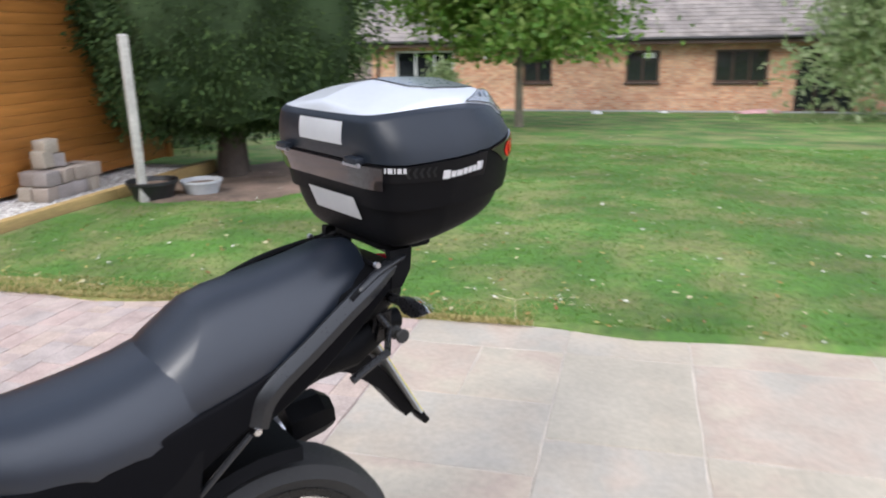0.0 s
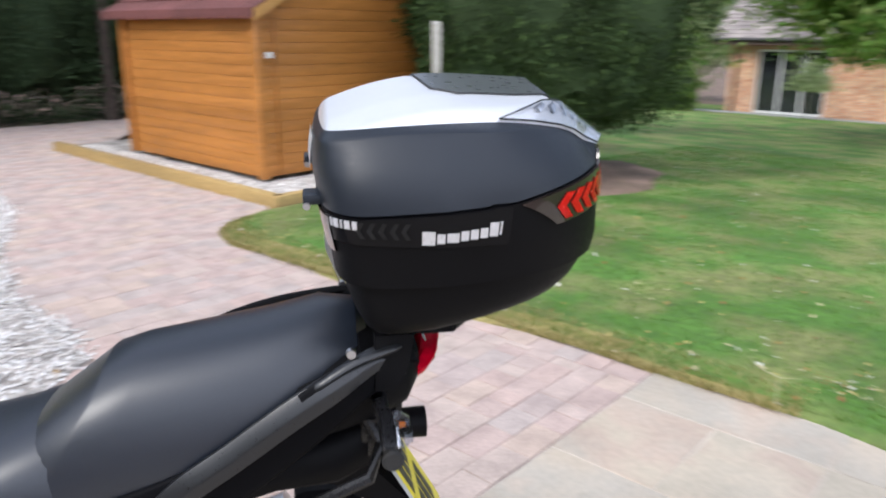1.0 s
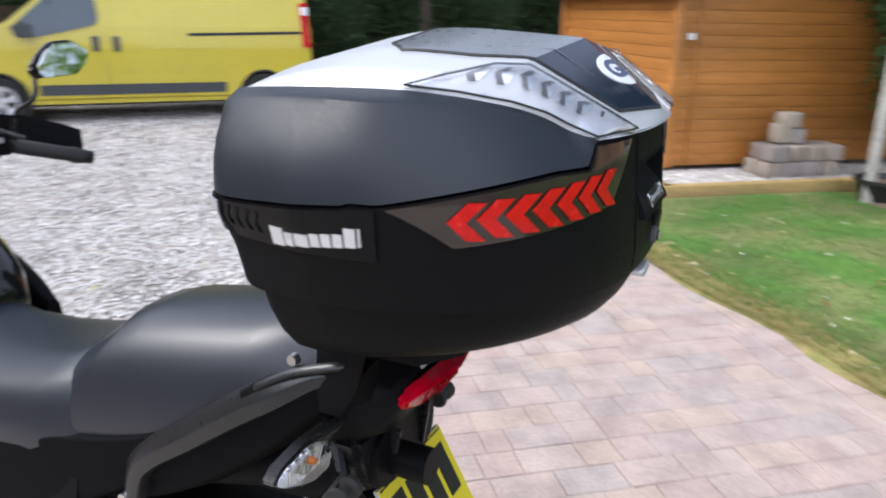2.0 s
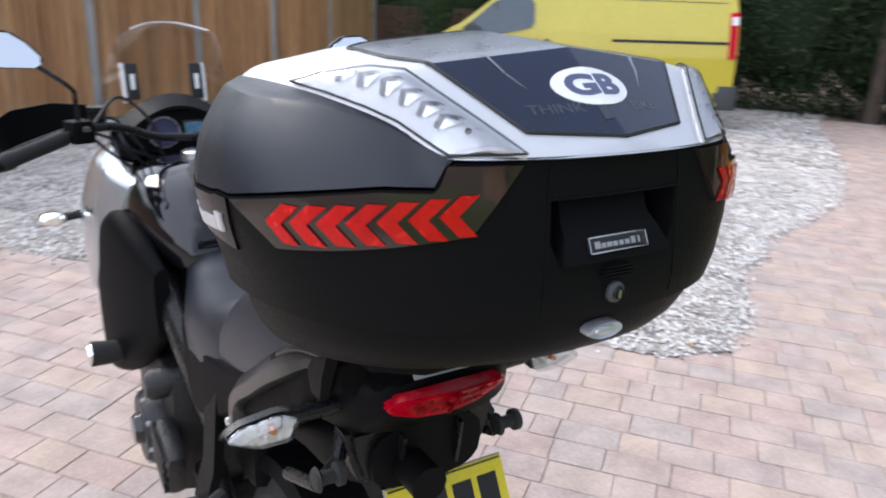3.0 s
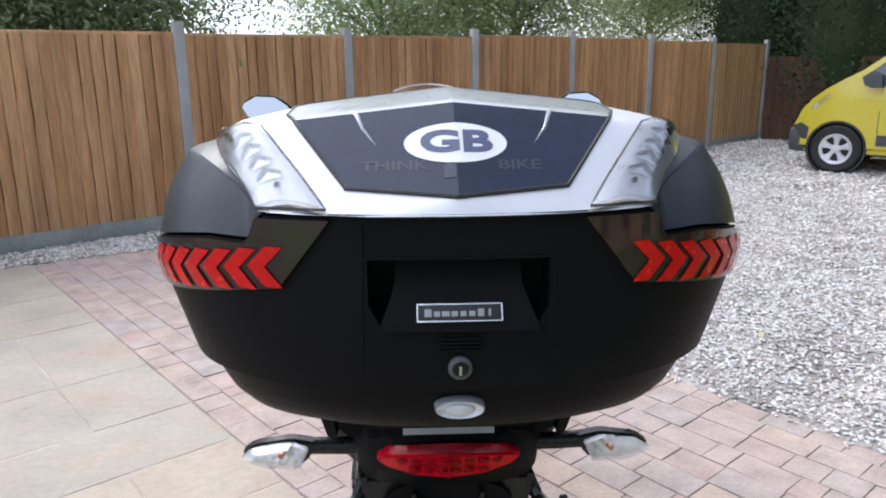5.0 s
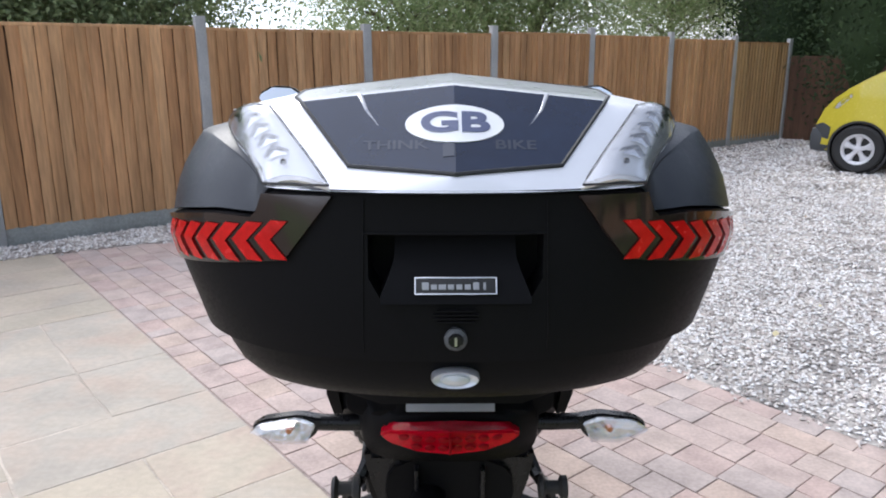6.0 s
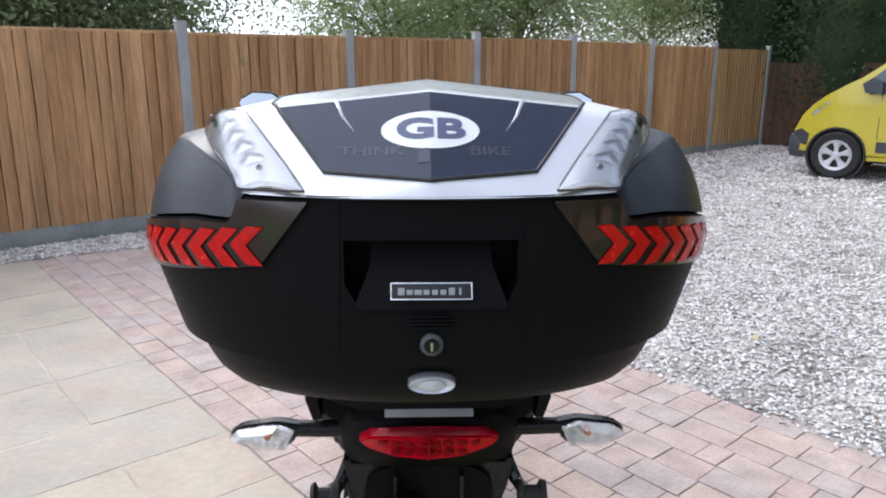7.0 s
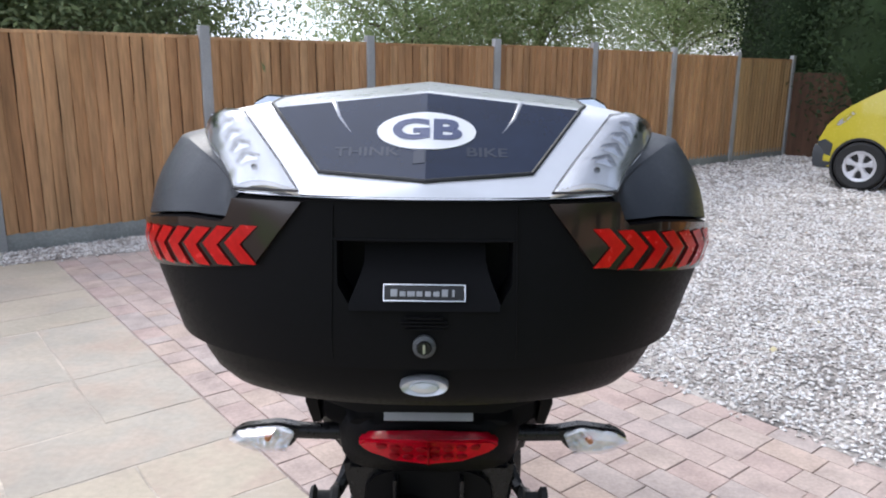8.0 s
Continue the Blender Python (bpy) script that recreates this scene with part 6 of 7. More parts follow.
    # running gear
    wheel(b, 0.63, 0.36, 0.345, 0.18, "rear_wheel")
    wheel(b, 2.24, 0.325, 0.325, 0.12, "front_wheel")
    hug = [[((0.085 if k in (1, 2) else 0.095) * (1 if k < 2 else -1), 0.63 - math.cos(t) * r, 0.36 + math.sin(t) * r) for k, r in enumerate((0.355, 0.385, 0.385, 0.355))] for t in [math.radians(d) for d in range(78, 150, 8)]]
    P("hugger", loft(hug), "plastic", "black rear hugger", 50)
    P("front_mudguard", loft([[((0.065 if k in (1, 2) else 0.075) * (1 if k < 2 else -1), 2.24 - math.cos(t) * r, 0.325 + math.sin(t) * r) for k, r in enumerate((0.335, 0.355, 0.355, 0.335))] for t in [math.radians(d) for d in range(30, 150, 10)]]), "gloss", "", 50)
    P("swingarm", tube([(0.12, 0.63, 0.36), (0.125, 0.95, 0.42), (0.11, 1.15, 0.47)], [0.03, 0.034, 0.04], 10), "frame")
    P("swingarm", tube([(-0.12, 0.63, 0.36), (-0.125, 0.95, 0.42), (-0.11, 1.15, 0.47)], [0.03, 0.034, 0.04], 10), "frame")
    P("chain_guard", box((0.02, 0.42, 0.05), (-0.115, 0.90, 0.46), 0.006, (14, 0, 0)), "plastic")
    P("shock", tube([(0.03, 1.00, 0.48), (0.03, 1.12, 0.80)], 0.03, 12), "rail")
    P("muffler", tube(curve_points([(0.14, 1.10, 0.42), (0.165, 0.95, 0.455), (0.175, 0.80, 0.515), (0.18, 0.62, 0.600), (0.18, 0.49, 0.645)], 4), [0.028] * 4 + [0.042] * 4 + [0.052] * 5 + [0.052] * 4, 16, flat=1.15), "steel", "brushed steel exhaust muffler", 60)
    P("muffler_tip", loft([[(0.18 + r * math.cos(t), y + 0.3 * r * math.sin(t) * 0.3, z + 1.15 * r * math.sin(t)) for t in [math.pi * k / 4 + 0.39 for k in range(8)]] for y, z, r in ((0.48, 0.648, 0.058), (0.46, 0.655, 0.060), (0.38, 0.662, 0.056), (0.345, 0.655, 0.040))]), "plastic", "black muffler end cap", 30)
    P("engine_block", box((0.36, 0.46, 0.34), (0, 1.45, 0.52), 0.05), "engine", "dark engine block", 40)
    P("engine_cover", lathe([(0, -0.03), (0.085, -0.03), (0.10, -0.01), (0.105, 0.03), (0, 0.03)], 24, "x", (-0.20, 1.36, 0.50)), "engine", "round engine cover")
    for k in range(8):
        t = math.pi * k / 4 + 0.2
        P("cover_bolt", lathe([(0, -0.006), (0.007, -0.006), (0.008, 0.004), (0, 0.004)], 8, "x", (-0.222, 1.36 + 0.088 * math.cos(t), 0.50 + 0.088 * math.sin(t))), "steel")
    P("cover_cap", lathe([(0, -0.014), (0.034, -0.014), (0.042, -0.004), (0.045, 0.010), (0, 0.010)], 20, "x", (-0.236, 1.36, 0.50)), "gloss")
    P("sprocket_cover", box((0.05, 0.15, 0.13), (-0.19, 1.20, 0.50), 0.02, (18, 0, 0)), "engine", "dark sprocket cover")
    for k in range(4):
        P("casting_rib", box((0.012, 0.13, 0.010), (-0.217, 1.20, 0.46 + 0.027 * k), 0.003, (18, 0, 0)), "frame")
    P("starter_housing", tube([(-0.12, 1.28, 0.66), (-0.21, 1.28, 0.66), (-0.225, 1.28, 0.66)], [0.04, 0.04, 0.028], 16), "engine")
    P("clutch_cover", lathe([(0, -0.03), (0.10, -0.03), (0.105, 0.02), (0.09, 0.04), (0, 0.04)], 24, "x", (0.20, 1.30, 0.50)), "engine")
    P("cylinder_head", box((0.40, 0.24, 0.20), (0, 1.58, 0.76), 0.03, (-18, 0, 0)), "engine")
    P("radiator", box((0.36, 0.04, 0.30), (0, 1.90, 0.70), 0.01, (-12, 0, 0)), "plastic")
    P("belly_pan", box((0.22, 0.50, 0.10), (0, 1.45, 0.31), 0.03), "frame")
    P("under_seat", box((0.22, 0.42, 0.24), (0, 1.0, 0.74), 0.03), "plastic")
    P("inner_guard", loft([oval(y, 0, w, lo, hi, 3, 18) for y, w, lo, hi in ((0.30, 0.09, 0.93, 1.03), (0.40, 0.11, 0.885, 1.0), (0.50, 0.115, 0.885, 0.97), (0.62, 0.115, 0.85, 0.95), (0.80, 0.11, 0.76, 0.90))]), "plastic", "", 50)
    for s in (-1, 1):
        P("centre_stand", tube(mirrored([(0.10, 1.12, 0.40), (0.17, 1.06, 0.05), (0.17, 1.02, 0.018), (0.17, 0.96, 0.018)], s), 0.014, 8), "frame")
        P("brake_hose" if s > 0 else "cable", tube(curve_points(mirrored([(0.26, 1.40, 1.29), (0.18, 1.56, 1.33), (0.10, 1.60, 1.26), (0.06, 1.66, 1.14)], s), 6), 0.0045, 6), "rubber")
    # number plate on its hanger
    P("plate_hanger", loft([[(x, y, z) for x, y, z in ring] for ring in (
        [(-0.06, 0.40, 0.955), (0.06, 0.40, 0.955), (0.06, 0.50, 0.905), (-0.06, 0.50, 0.905)], [(-0.05, 0.345, 0.90), (0.05, 0.345, 0.90), (0.05, 0.40, 0.865), (-0.05, 0.40, 0.865)],
        [(-0.032, 0.265, 0.80), (0.032, 0.265, 0.80), (0.032, 0.305, 0.785), (-0.032, 0.305, 0.785)], [(-0.028, 0.195, 0.69), (0.028, 0.195, 0.69), (0.028, 0.225, 0.68), (-0.028, 0.225, 0.68)])]), "plastic", "", 40)
    P("rear_reflector", box((0.055, 0.02, 0.045), (0, 0.165, 0.655), 0.006, (-35, 0, 0)), "plastic")
    tray = P("undertray", prism([(-0.122, 1.036), (0.122, 1.036), (0.117, 0.995), (0.098, 0.940), (-0.098, 0.940), (-0.117, 0.995)], 0.05, "xz", (0, 0.335, 0), 0.010), "frame", "black moulded tray under the tail lamp", 40)
    for x in (-0.046, 0.046):
        P("tray_rib", box((0.006, 0.024, 0.074), (x, 0.302, 0.985), 0.002, (8, 0, 0)), "frame", "", 40, tray)
    P("plate_lamp", tube([(-0.03, 0.36, 0.965), (-0.03, 0.30, 0.965), (-0.03, 0.245, 0.965)], [0.020, 0.026, 0.027], 16), "plastic", "black plate lamp housing")
    T = Matrix.Translation((0.040, 0.255, 0.808)) @ Matrix.Rotation(radians(-29), 4, "X")

    def on_plate(name, bm, mat, label="", under=None):
        bmesh.ops.transform(bm, matrix=T, verts=bm.verts)
        return P(name, bm, mat, label, 30, under)
    pl = on_plate("number_plate", box((0.20, 0.003, 0.255), (0, -0.0008, 0), 0.0), "yellow_plate", "yellow rear number plate")
    on_plate("plate_border", box((0.196, 0.0008, 0.003), (0, -0.0022, 0.124)), "plate_black", "", pl)
    for row, zz, n in ((0, 0.065, 4), (1, -0.045, 3)):
        for k in range(n):
            on_plate("plate_bar", box((0.034, 0.0012, 0.082), (-0.0675 + 0.045 * k + (0.0225 if row else 0), -0.0026, zz)), "plate_black", "plain black bar", pl)
    on_plate("plate_back", box((0.203, 0.006, 0.258), (0, 0.003, 0)), "concrete", "", pl)
    return b


motorcycle()


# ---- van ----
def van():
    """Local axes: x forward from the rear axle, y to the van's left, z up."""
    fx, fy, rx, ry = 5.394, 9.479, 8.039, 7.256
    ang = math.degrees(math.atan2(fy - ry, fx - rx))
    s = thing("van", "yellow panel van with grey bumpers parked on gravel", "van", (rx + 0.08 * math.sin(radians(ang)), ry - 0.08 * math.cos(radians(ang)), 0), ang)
    WB, W, off = 3.455, 1.86, -0.93 + 0.10          # wheels sit 0.10 in from the left flank
    yl = 0.10

    def side(z):
        """How far the flank lies from its widest line at a height."""
        if z < 0.35:
            return 0.035
        if z < 1.0:
            return 0.0
        if z < 1.30:
            return 0.012 * (z - 1.0) / 0.30
        return 0.012 + 0.165 * (z - 1.30) / 0.67
    # outline of the side: bottom left to top and round
    prof = [(-0.70, 0.30), (-0.72, 0.62), (-0.72, 1.10), (-0.69, 1.60), (-0.65, 1.86), (-0.56, 1.95), (-0.3, 1.975), (0.8, 1.98), (2.1, 1.975), (2.42, 1.94), (2.66, 1.83), (2.95, 1.60),
            (3.24, 1.37), (3.44, 1.26), (3.66, 1.12), (3.82, 0.99), (3.95, 0.84), (4.05, 0.62), (4.05, 0.40), (3.99, 0.28)]
    xs = [p[0] for p in prof]

    def arch(x0, r=0.372):
        return [(x0 + r * math.cos(t), 0.33 + r * math.sin(t)) for t in [math.pi - math.pi * k / 12 for k in range(13)]][::-1]
    poly = prof + [(3.455 + 0.372, 0.28)] + arch(WB) + [(WB - 0.372, 0.28), (0.372, 0.28)] + arch(0.0) + [(-0.372, 0.28)]
    # flank, roof and nose as one skin: left half and right half joined across
    bm = bmesh.new()
    L, R = [], []
    for x, z in poly:
        L.append(bm.verts.new((x, yl, z)))
        R.append(bm.verts.new((x, yl - W, z)))
    fl, fr = bm.faces.new(L), bm.faces.new(R[::-1])
    n = len(poly)
    for k in range(n):
        bm.faces.new((L[k], R[k], R[(k + 1) % n], L[(k + 1) % n]))
    edges = [e for e in bm.edges if (e.verts[0] in L and e.verts[1] in L or e.verts[0] in R and e.verts[1] in R) and min(e.verts[0].co.z, e.verts[1].co.z) > 0.6]
    bmesh.ops.bevel(bm, geom=edges, offset=0.05, segments=3, affect="EDGES", clamp_overlap=True)
    bmesh.ops.triangulate(bm, faces=[f for f in bm.faces if len(f.verts) > 4])
    for z in (0.36, 0.62, 0.80, 0.99, 1.0, 1.29, 1.31, 1.42, 1.55, 1.68, 1.80, 1.90):
        bmesh.ops.bisect_plane(bm, geom=bm.verts[:] + bm.edges[:] + bm.faces[:], plane_co=(0, 0, z), plane_no=(0, 0, 1))
    for x in (3.4, 3.55, 3.7, 3.85, 4.0, 4.08):
        bmesh.ops.bisect_plane(bm, geom=bm.verts[:] + bm.edges[:] + bm.faces[:], plane_co=(x, 0, 0), plane_no=(1, 0, 0))
    for v in bm.verts:
        k = (v.co.y - (yl - W / 2)) / (W / 2)
        v.co.y -= k * (side(v.co.z) + 0.30 * max(0.0, (v.co.x - 3.4) / 0.9) ** 2.2)
    body = part("body", bm, M["yellow"], s, "glossy yellow bodywork", 30)

    def flank(poly, depth, z_off, mat, name, label="", under=None):
        """A panel on the left flank following its lean."""
        bm = bmesh.new()
        a = [bm.verts.new((x, yl - side(z) - 0.30 * max(0.0, (x - 3.4) / 0.9) ** 2.2 + z_off, z)) for x, z in poly]
        c = [bm.verts.new((v.co.x, v.co.y - depth, v.co.z)) for v in a]
        bm.faces.new(a)
        bm.faces.new(c[::-1])
        for k in range(len(a)):
            bm.faces.new((a[k], a[(k + 1) % len(a)], c[(k + 1) % len(a)], c[k]))
        return part(name, bm, M[mat], under or s, label, 30)
    flank([(2.17, 1.40), (2.19, 1.66), (2.26, 1.75), (2.55, 1.765), (2.78, 1.67), (3.16, 1.33), (3.19, 1.20), (3.12, 1.15), (2.9, 1.17), (2.35, 1.29), (2.21, 1.33)], 0.02, 0.024, "vanglass", "side_window", "tinted front side window")
    flank([(2.72, 1.66), (2.76, 1.66), (2.80, 1.21), (2.76, 1.21)], 0.02, 0.028, "bumper", "window_pillar")
    flank([(2.97, 1.16), (3.17, 1.18), (3.21, 1.29), (3.10, 1.37), (2.98, 1.32)], 0.10, 0.14, "bumper", "door_mirror", "black door mirror")
    for x in (1.97, 2.23):
        flank([(x - 0.045, 0.99), (x - 0.05, 1.15), (x - 0.03, 1.18), (x + 0.03, 1.18), (x + 0.05, 1.15), (x + 0.045, 0.99), (x + 0.02, 0.97), (x - 0.02, 0.97)], 0.02, 0.012, "bumper", "door_handle")
    flank([(-0.58, 1.21), (-0.58, 1.25), (1.03, 1.22), (1.03, 1.18)], 0.02, 0.008, "plate_black", "door_rail", "black sliding door rail")
    flank([(0.55, 0.40), (0.55, 0.54), (2.98, 0.54), (2.98, 0.40)], 0.03, 0.014, "bumper", "rubbing_strip", "grey plastic rubbing strip")
    flank([(-0.68, 0.40), (-0.68, 0.54), (-0.46, 0.54), (-0.46, 0.40)], 0.03, 0.014, "bumper", "rubbing_strip")
    for z in (0.72, 1.02):
        flank([(0.5, z), (0.5, z + 0.02), (2.9, z + 0.02), (2.9, z)], 0.012, 0.005, "yellow", "swage_line")
    flank([(-0.52, 1.765), (-0.52, 1.775), (1.70, 1.775), (1.70, 1.765)], 0.012, 0.004, "bumper", "panel_groove")
    for x in (0.98, 2.10, 2.98):
        flank([(x, 0.56), (x, 1.80 if x < 2 else 1.22), (x + 0.008, 1.80 if x < 2 else 1.22), (x + 0.008, 0.56)], 0.01, 0.004, "plate_black", "door_gap")
    flank([(-0.705, 1.02), (-0.68, 1.66), (-0.57, 1.64), (-0.60, 1.02)], 0.06, 0.034, "redlens", "tail_lamp", "tall red tail lamp")
    flank([(-0.69, 1.48), (-0.685, 1.60), (-0.59, 1.59), (-0.60, 1.48)], 0.02, 0.038, "white", "lamp_segment")
    part("rear_bumper", box((0.30, W + 0.04, 0.36), (-0.66, yl - W / 2, 0.47), 0.06), M["bumper"], s, "grey rear bumper")
    part("front_bumper", box((0.36, W - 0.20, 0.34), (3.93, yl - W / 2, 0.42), 0.09), M["bumper"], s, "grey front bumper")
    flank([(3.86, 0.30), (3.83, 0.60), (3.94, 0.66), (4.04, 0.62), (4.04, 0.30)], 0.06, 0.02, "bumper", "bumper_corner")
    flank([(3.57, 1.02), (3.61, 1.07), (3.70, 1.01), (3.80, 0.92), (3.84, 0.85), (3.77, 0.85), (3.68, 0.93)], 0.10, 0.004, "lens", "headlamp", "clear slim headlamp")
    flank([(3.60, 1.02), (3.62, 1.05), (3.69, 1.00), (3.78, 0.92), (3.81, 0.86), (3.77, 0.86), (3.69, 0.93)], 0.04, 0.001, "reflector", "headlamp_bowl")
    part("windscreen", loft([[(x, yl - W / 2 + h, z) for h in (-w, -w * 0.5, 0, w * 0.5, w)] + [(x - 0.02, yl - W / 2 + h, z - 0.02) for h in (w, w * 0.5, 0, -w * 0.5, -w)] for x, z, w in ((2.72, 1.795, 0.66), (2.97, 1.597, 0.74), (3.24, 1.383, 0.80))]), M["vanglass"], s, "raked windscreen")
    for w_x in (0.0, WB):
        for y0 in (yl - 0.10, yl - W + 0.10):
            sg = 1 if y0 > -0.5 else -1
            ty = part("wheel", lathe([(0.20, -0.09), (0.29, -0.105), (0.322, -0.085), (0.328, 0), (0.322, 0.085), (0.29, 0.105), (0.20, 0.09)], 40, "y", (w_x, y0, 0.328)), M["rubber"], s, "black tyre with silver trim")
            part("rim_well", lathe([(0, 0.030), (0.20, 0.030), (0.20, 0.02), (0, 0.02)] if sg > 0 else [(0, -0.030), (0.20, -0.030), (0.20, -0.02), (0, -0.02)], 32, "y", (w_x, y0, 0.328)), M["plate_black"], ty)
            bm = lathe([(0.168, 0.078), (0.19, 0.098), (0.207, 0.100), (0.207, 0.05), (0.168, 0.05)], 40, "y")
            lathe([(0, 0.084), (0.03, 0.086), (0.055, 0.076), (0.055, 0.04), (0, 0.04)], 24, "y", bm=bm)
            for k in range(5):
                t = 2 * math.pi * k / 5 + 0.35
                c, d = math.cos(t), math.sin(t)
                ring = []
                for r, hw, h in ((0.035, 0.030, 0.080), (0.10, 0.030, 0.082), (0.172, 0.060, 0.088)):
                    ring.append([(r * c - e * hw * d, hh, r * d + e * hw * c) for e, hh in ((-1, h - 0.014), (-0.6, h), (0.6, h), (1, h - 0.014), (1, 0.045), (-1, 0.045))])
                [bm.faces.new([bm.verts.new(q) for q in quad]) for r0, r1 in zip(ring, ring[1:]) for quad in [(r0[i], r0[(i + 1) % 6], r1[(i + 1) % 6], r1[i]) for i in range(6)]]
            for v in bm.verts:
                v.co.y *= sg
            bmesh.ops.translate(bm, vec=(w_x, y0, 0.328), verts=bm.verts)
            part("wheel_trim", bm, M["badge"], ty, "silver five-spoke wheel trim")
    for x0 in (0.0, WB):
        part("wheel_arch", lathe([(0.345, -0.24), (0.376, -0.24), (0.376, 0.003), (0.345, 0.003)], 32, "y", (x0, yl - 0.0, 0.335)), M["plate_black"], s)
    part("underbody", box((4.2, W - 0.3, 0.2), (1.7, yl - W / 2, 0.34), 0.02), M["plate_black"], s)
    for y0 in (yl - 0.30, yl - W + 0.30):
        part("roof_bar", tube([(0.72, y0, 2.02), (2.55, y0, 2.00)], 0.035, 10), M["roofrail"], s, "grey roof bar")
    for x0 in (0.3, 1.2, 2.1):
        part("cross_bar", box((0.06, W - 0.5, 0.035), (x0, yl - W / 2, 2.07), 0.008), M["roofrail"], s)
    part("rain_gutter", box((2.6, 0.05, 0.03), (1.0, yl - 0.175, 1.955), 0.01), M["roofrail"], s)
    return s


van()


# ---- pole, stone pile and pots by the shed ----
def pole():
    p = thing("wooden_post", "weathered grey square post standing at the lawn edge", "post", (6.575, -0.684, drop(6.575, -0.684)))
    bm = box((0.085, 0.085, 1.78), (0, 0, 0.84), 0.008)
    for v in bm.verts:
        if v.co.z > 1.5:
            v.co.x += 0.02
            v.co.z += v.co.x * 0.3
    part("shaft", bm, M["post"], p)


pole()


def stone_pile():
    rng = random.Random(17)
    rows = [(4, 2), (4, 2), (2, 1), (1, 1)]
    z = 0.06
    for k, (n, m) in enumerate(rows):
        h = 0.155
        for i in range(n):
            for j in range(m):
                w = rng.uniform(0.17, 0.21)
                bm = box((w, 0.17, h - 0.008), (0, 0, h / 2), 0.018)
                for v in bm.verts:
                    v.co += Vector((rng.uniform(-.006, .006), rng.uniform(-.006, .006), rng.uniform(-.004, .004)))
                ob = part("stone_block", bm, M["cobble"], None)
                x, y = xy(4.42 + 0.215 * i + 0.05 * (k % 2) + (0.2 if k == 3 else 0.1 if k == 2 else 0), 5.72 - 0.19 * j + (0 if k < 2 else -0.05))
                ob.matrix_basis = pose(x, y, z, 0, (90 if k == 2 and i == 0 else 0), -50 + rng.uniform(-13, 13))
                if k == 2 and i == 0:
                    ob.location.z += 0.10
                tagged(ob, "weathered grey-brown stone block in a stack", "stone block", "stone blocks stacked by the shed")
        z += h


stone_pile()


def pot(x, y, r, h, mat, label):
    t = thing("plant_pot", label, "plant pot", (x, y, drop(x, y)))
    part("rim", lathe([(r * 0.72, 0.0), (r * 0.86, h * 0.5), (r, h * 0.86), (r * 1.05, h * 0.88), (r * 1.05, h), (r * 0.94, h), (r * 0.9, h * 0.8), (r * 0.66, 0.02)], 28, "z"), M[mat], t)
    part("soil", lathe([(0, h * 0.78), (r * 0.92, h * 0.78), (r * 0.9, h * 0.74), (0, h * 0.74)], 24, "z"), M["soil"], t)


pot(*xy(4.95, 4.62), 0.26, 0.24, "plate_black", "low black plastic tub on bare soil")
pot(*xy(5.35, 4.28), 0.22, 0.20, "concrete", "pale weathered stone bowl on bare soil")


def soil_patch():
    """Bare leafy soil round the cypress and beside the shed bed."""
    rng = random.Random(12)
    bm = bmesh.new()
    rings = []
    for f in (0.02, 0.35, 0.7, 0.92, 1.0):
        ring = []
        for k in range(36):
            t = 2 * math.pi * k / 36
            w = f * (1 + 0.07 * math.sin(3 * t + 1) + 0.05 * math.sin(7 * t))
            x, y = xy(6.6 + 1.95 * w * math.cos(t), 4.25 + 1.15 * w * math.sin(t))
            ring.append(bm.verts.new((x, y, drop(x, y) + (0.052 if f < 0.95 else 0.015) + rng.uniform(-0.006, 0.006))))
        rings.append(ring)
    for a, b in zip(rings, rings[1:]):
        for k in range(36):
            bm.faces.new((a[k], a[(k + 1) % 36], b[(k + 1) % 36], b[k]))
    bm.faces.new(rings[0])
    tagged(part("soil_bed", bm, M["soil"], None, smooth=60), "bare reddish-brown leafy soil under the cypress", "soil", kind="structure")


soil_patch()


# ---- trees and hedges ----
def limbs(rng, start, height, spread, count, r0, lean=(0, 0)):
    """A tapered trunk and its limbs: one bmesh, and the points where leaves may hang."""
    bm = bmesh.new()
    x, y, z = start
    trunk = [(x + lean[0] * t + rng.uniform(-.04, .04) * (t > 0), y + lean[1] * t + rng.uniform(-.04, .04) * (t > 0), z - 0.1 + height * t) for t in (0, 0.12, 0.3, 0.5, 0.75, 1.0)]
    pts = curve_points(trunk, 4)
    tube(pts, [r0 * (1.25 - 1.1 * i / (len(pts) - 1)) if i else r0 * 1.7 for i in range(len(pts))], 9, bm)
    tips = [Vector(trunk[-1])]
    for k in range(count):
        t = rng.uniform(0.42, 0.95)
        b = pts[int(t * (len(pts) - 1))]
        a = rng.uniform(0, 6.283)
        l = spread * rng.uniform(0.55, 1.0) * (1.15 - 0.6 * t)
        e = b + Vector((math.cos(a) * l, math.sin(a) * l, l * rng.uniform(0.25, 0.7)))
        m = (b + e) / 2 + Vector((0, 0, 0.12 * l))
        tube(curve_points([b, m, e], 4), [r0 * 0.42 * (1 - 0.85 * i / 8) for i in range(9)], 6, bm)
        tips += [m, e, (m + e) / 2]
        for _ in range(2):
            f = m + (e - m) * rng.random() + Vector((rng.uniform(-1, 1), rng.uniform(-1, 1), rng.uniform(-0.1, 0.7))) * l * 0.4
            tube([m, f], [r0 * 0.16, r0 * 0.05], 5, bm)
            tips.append(f)
    return bm, tips


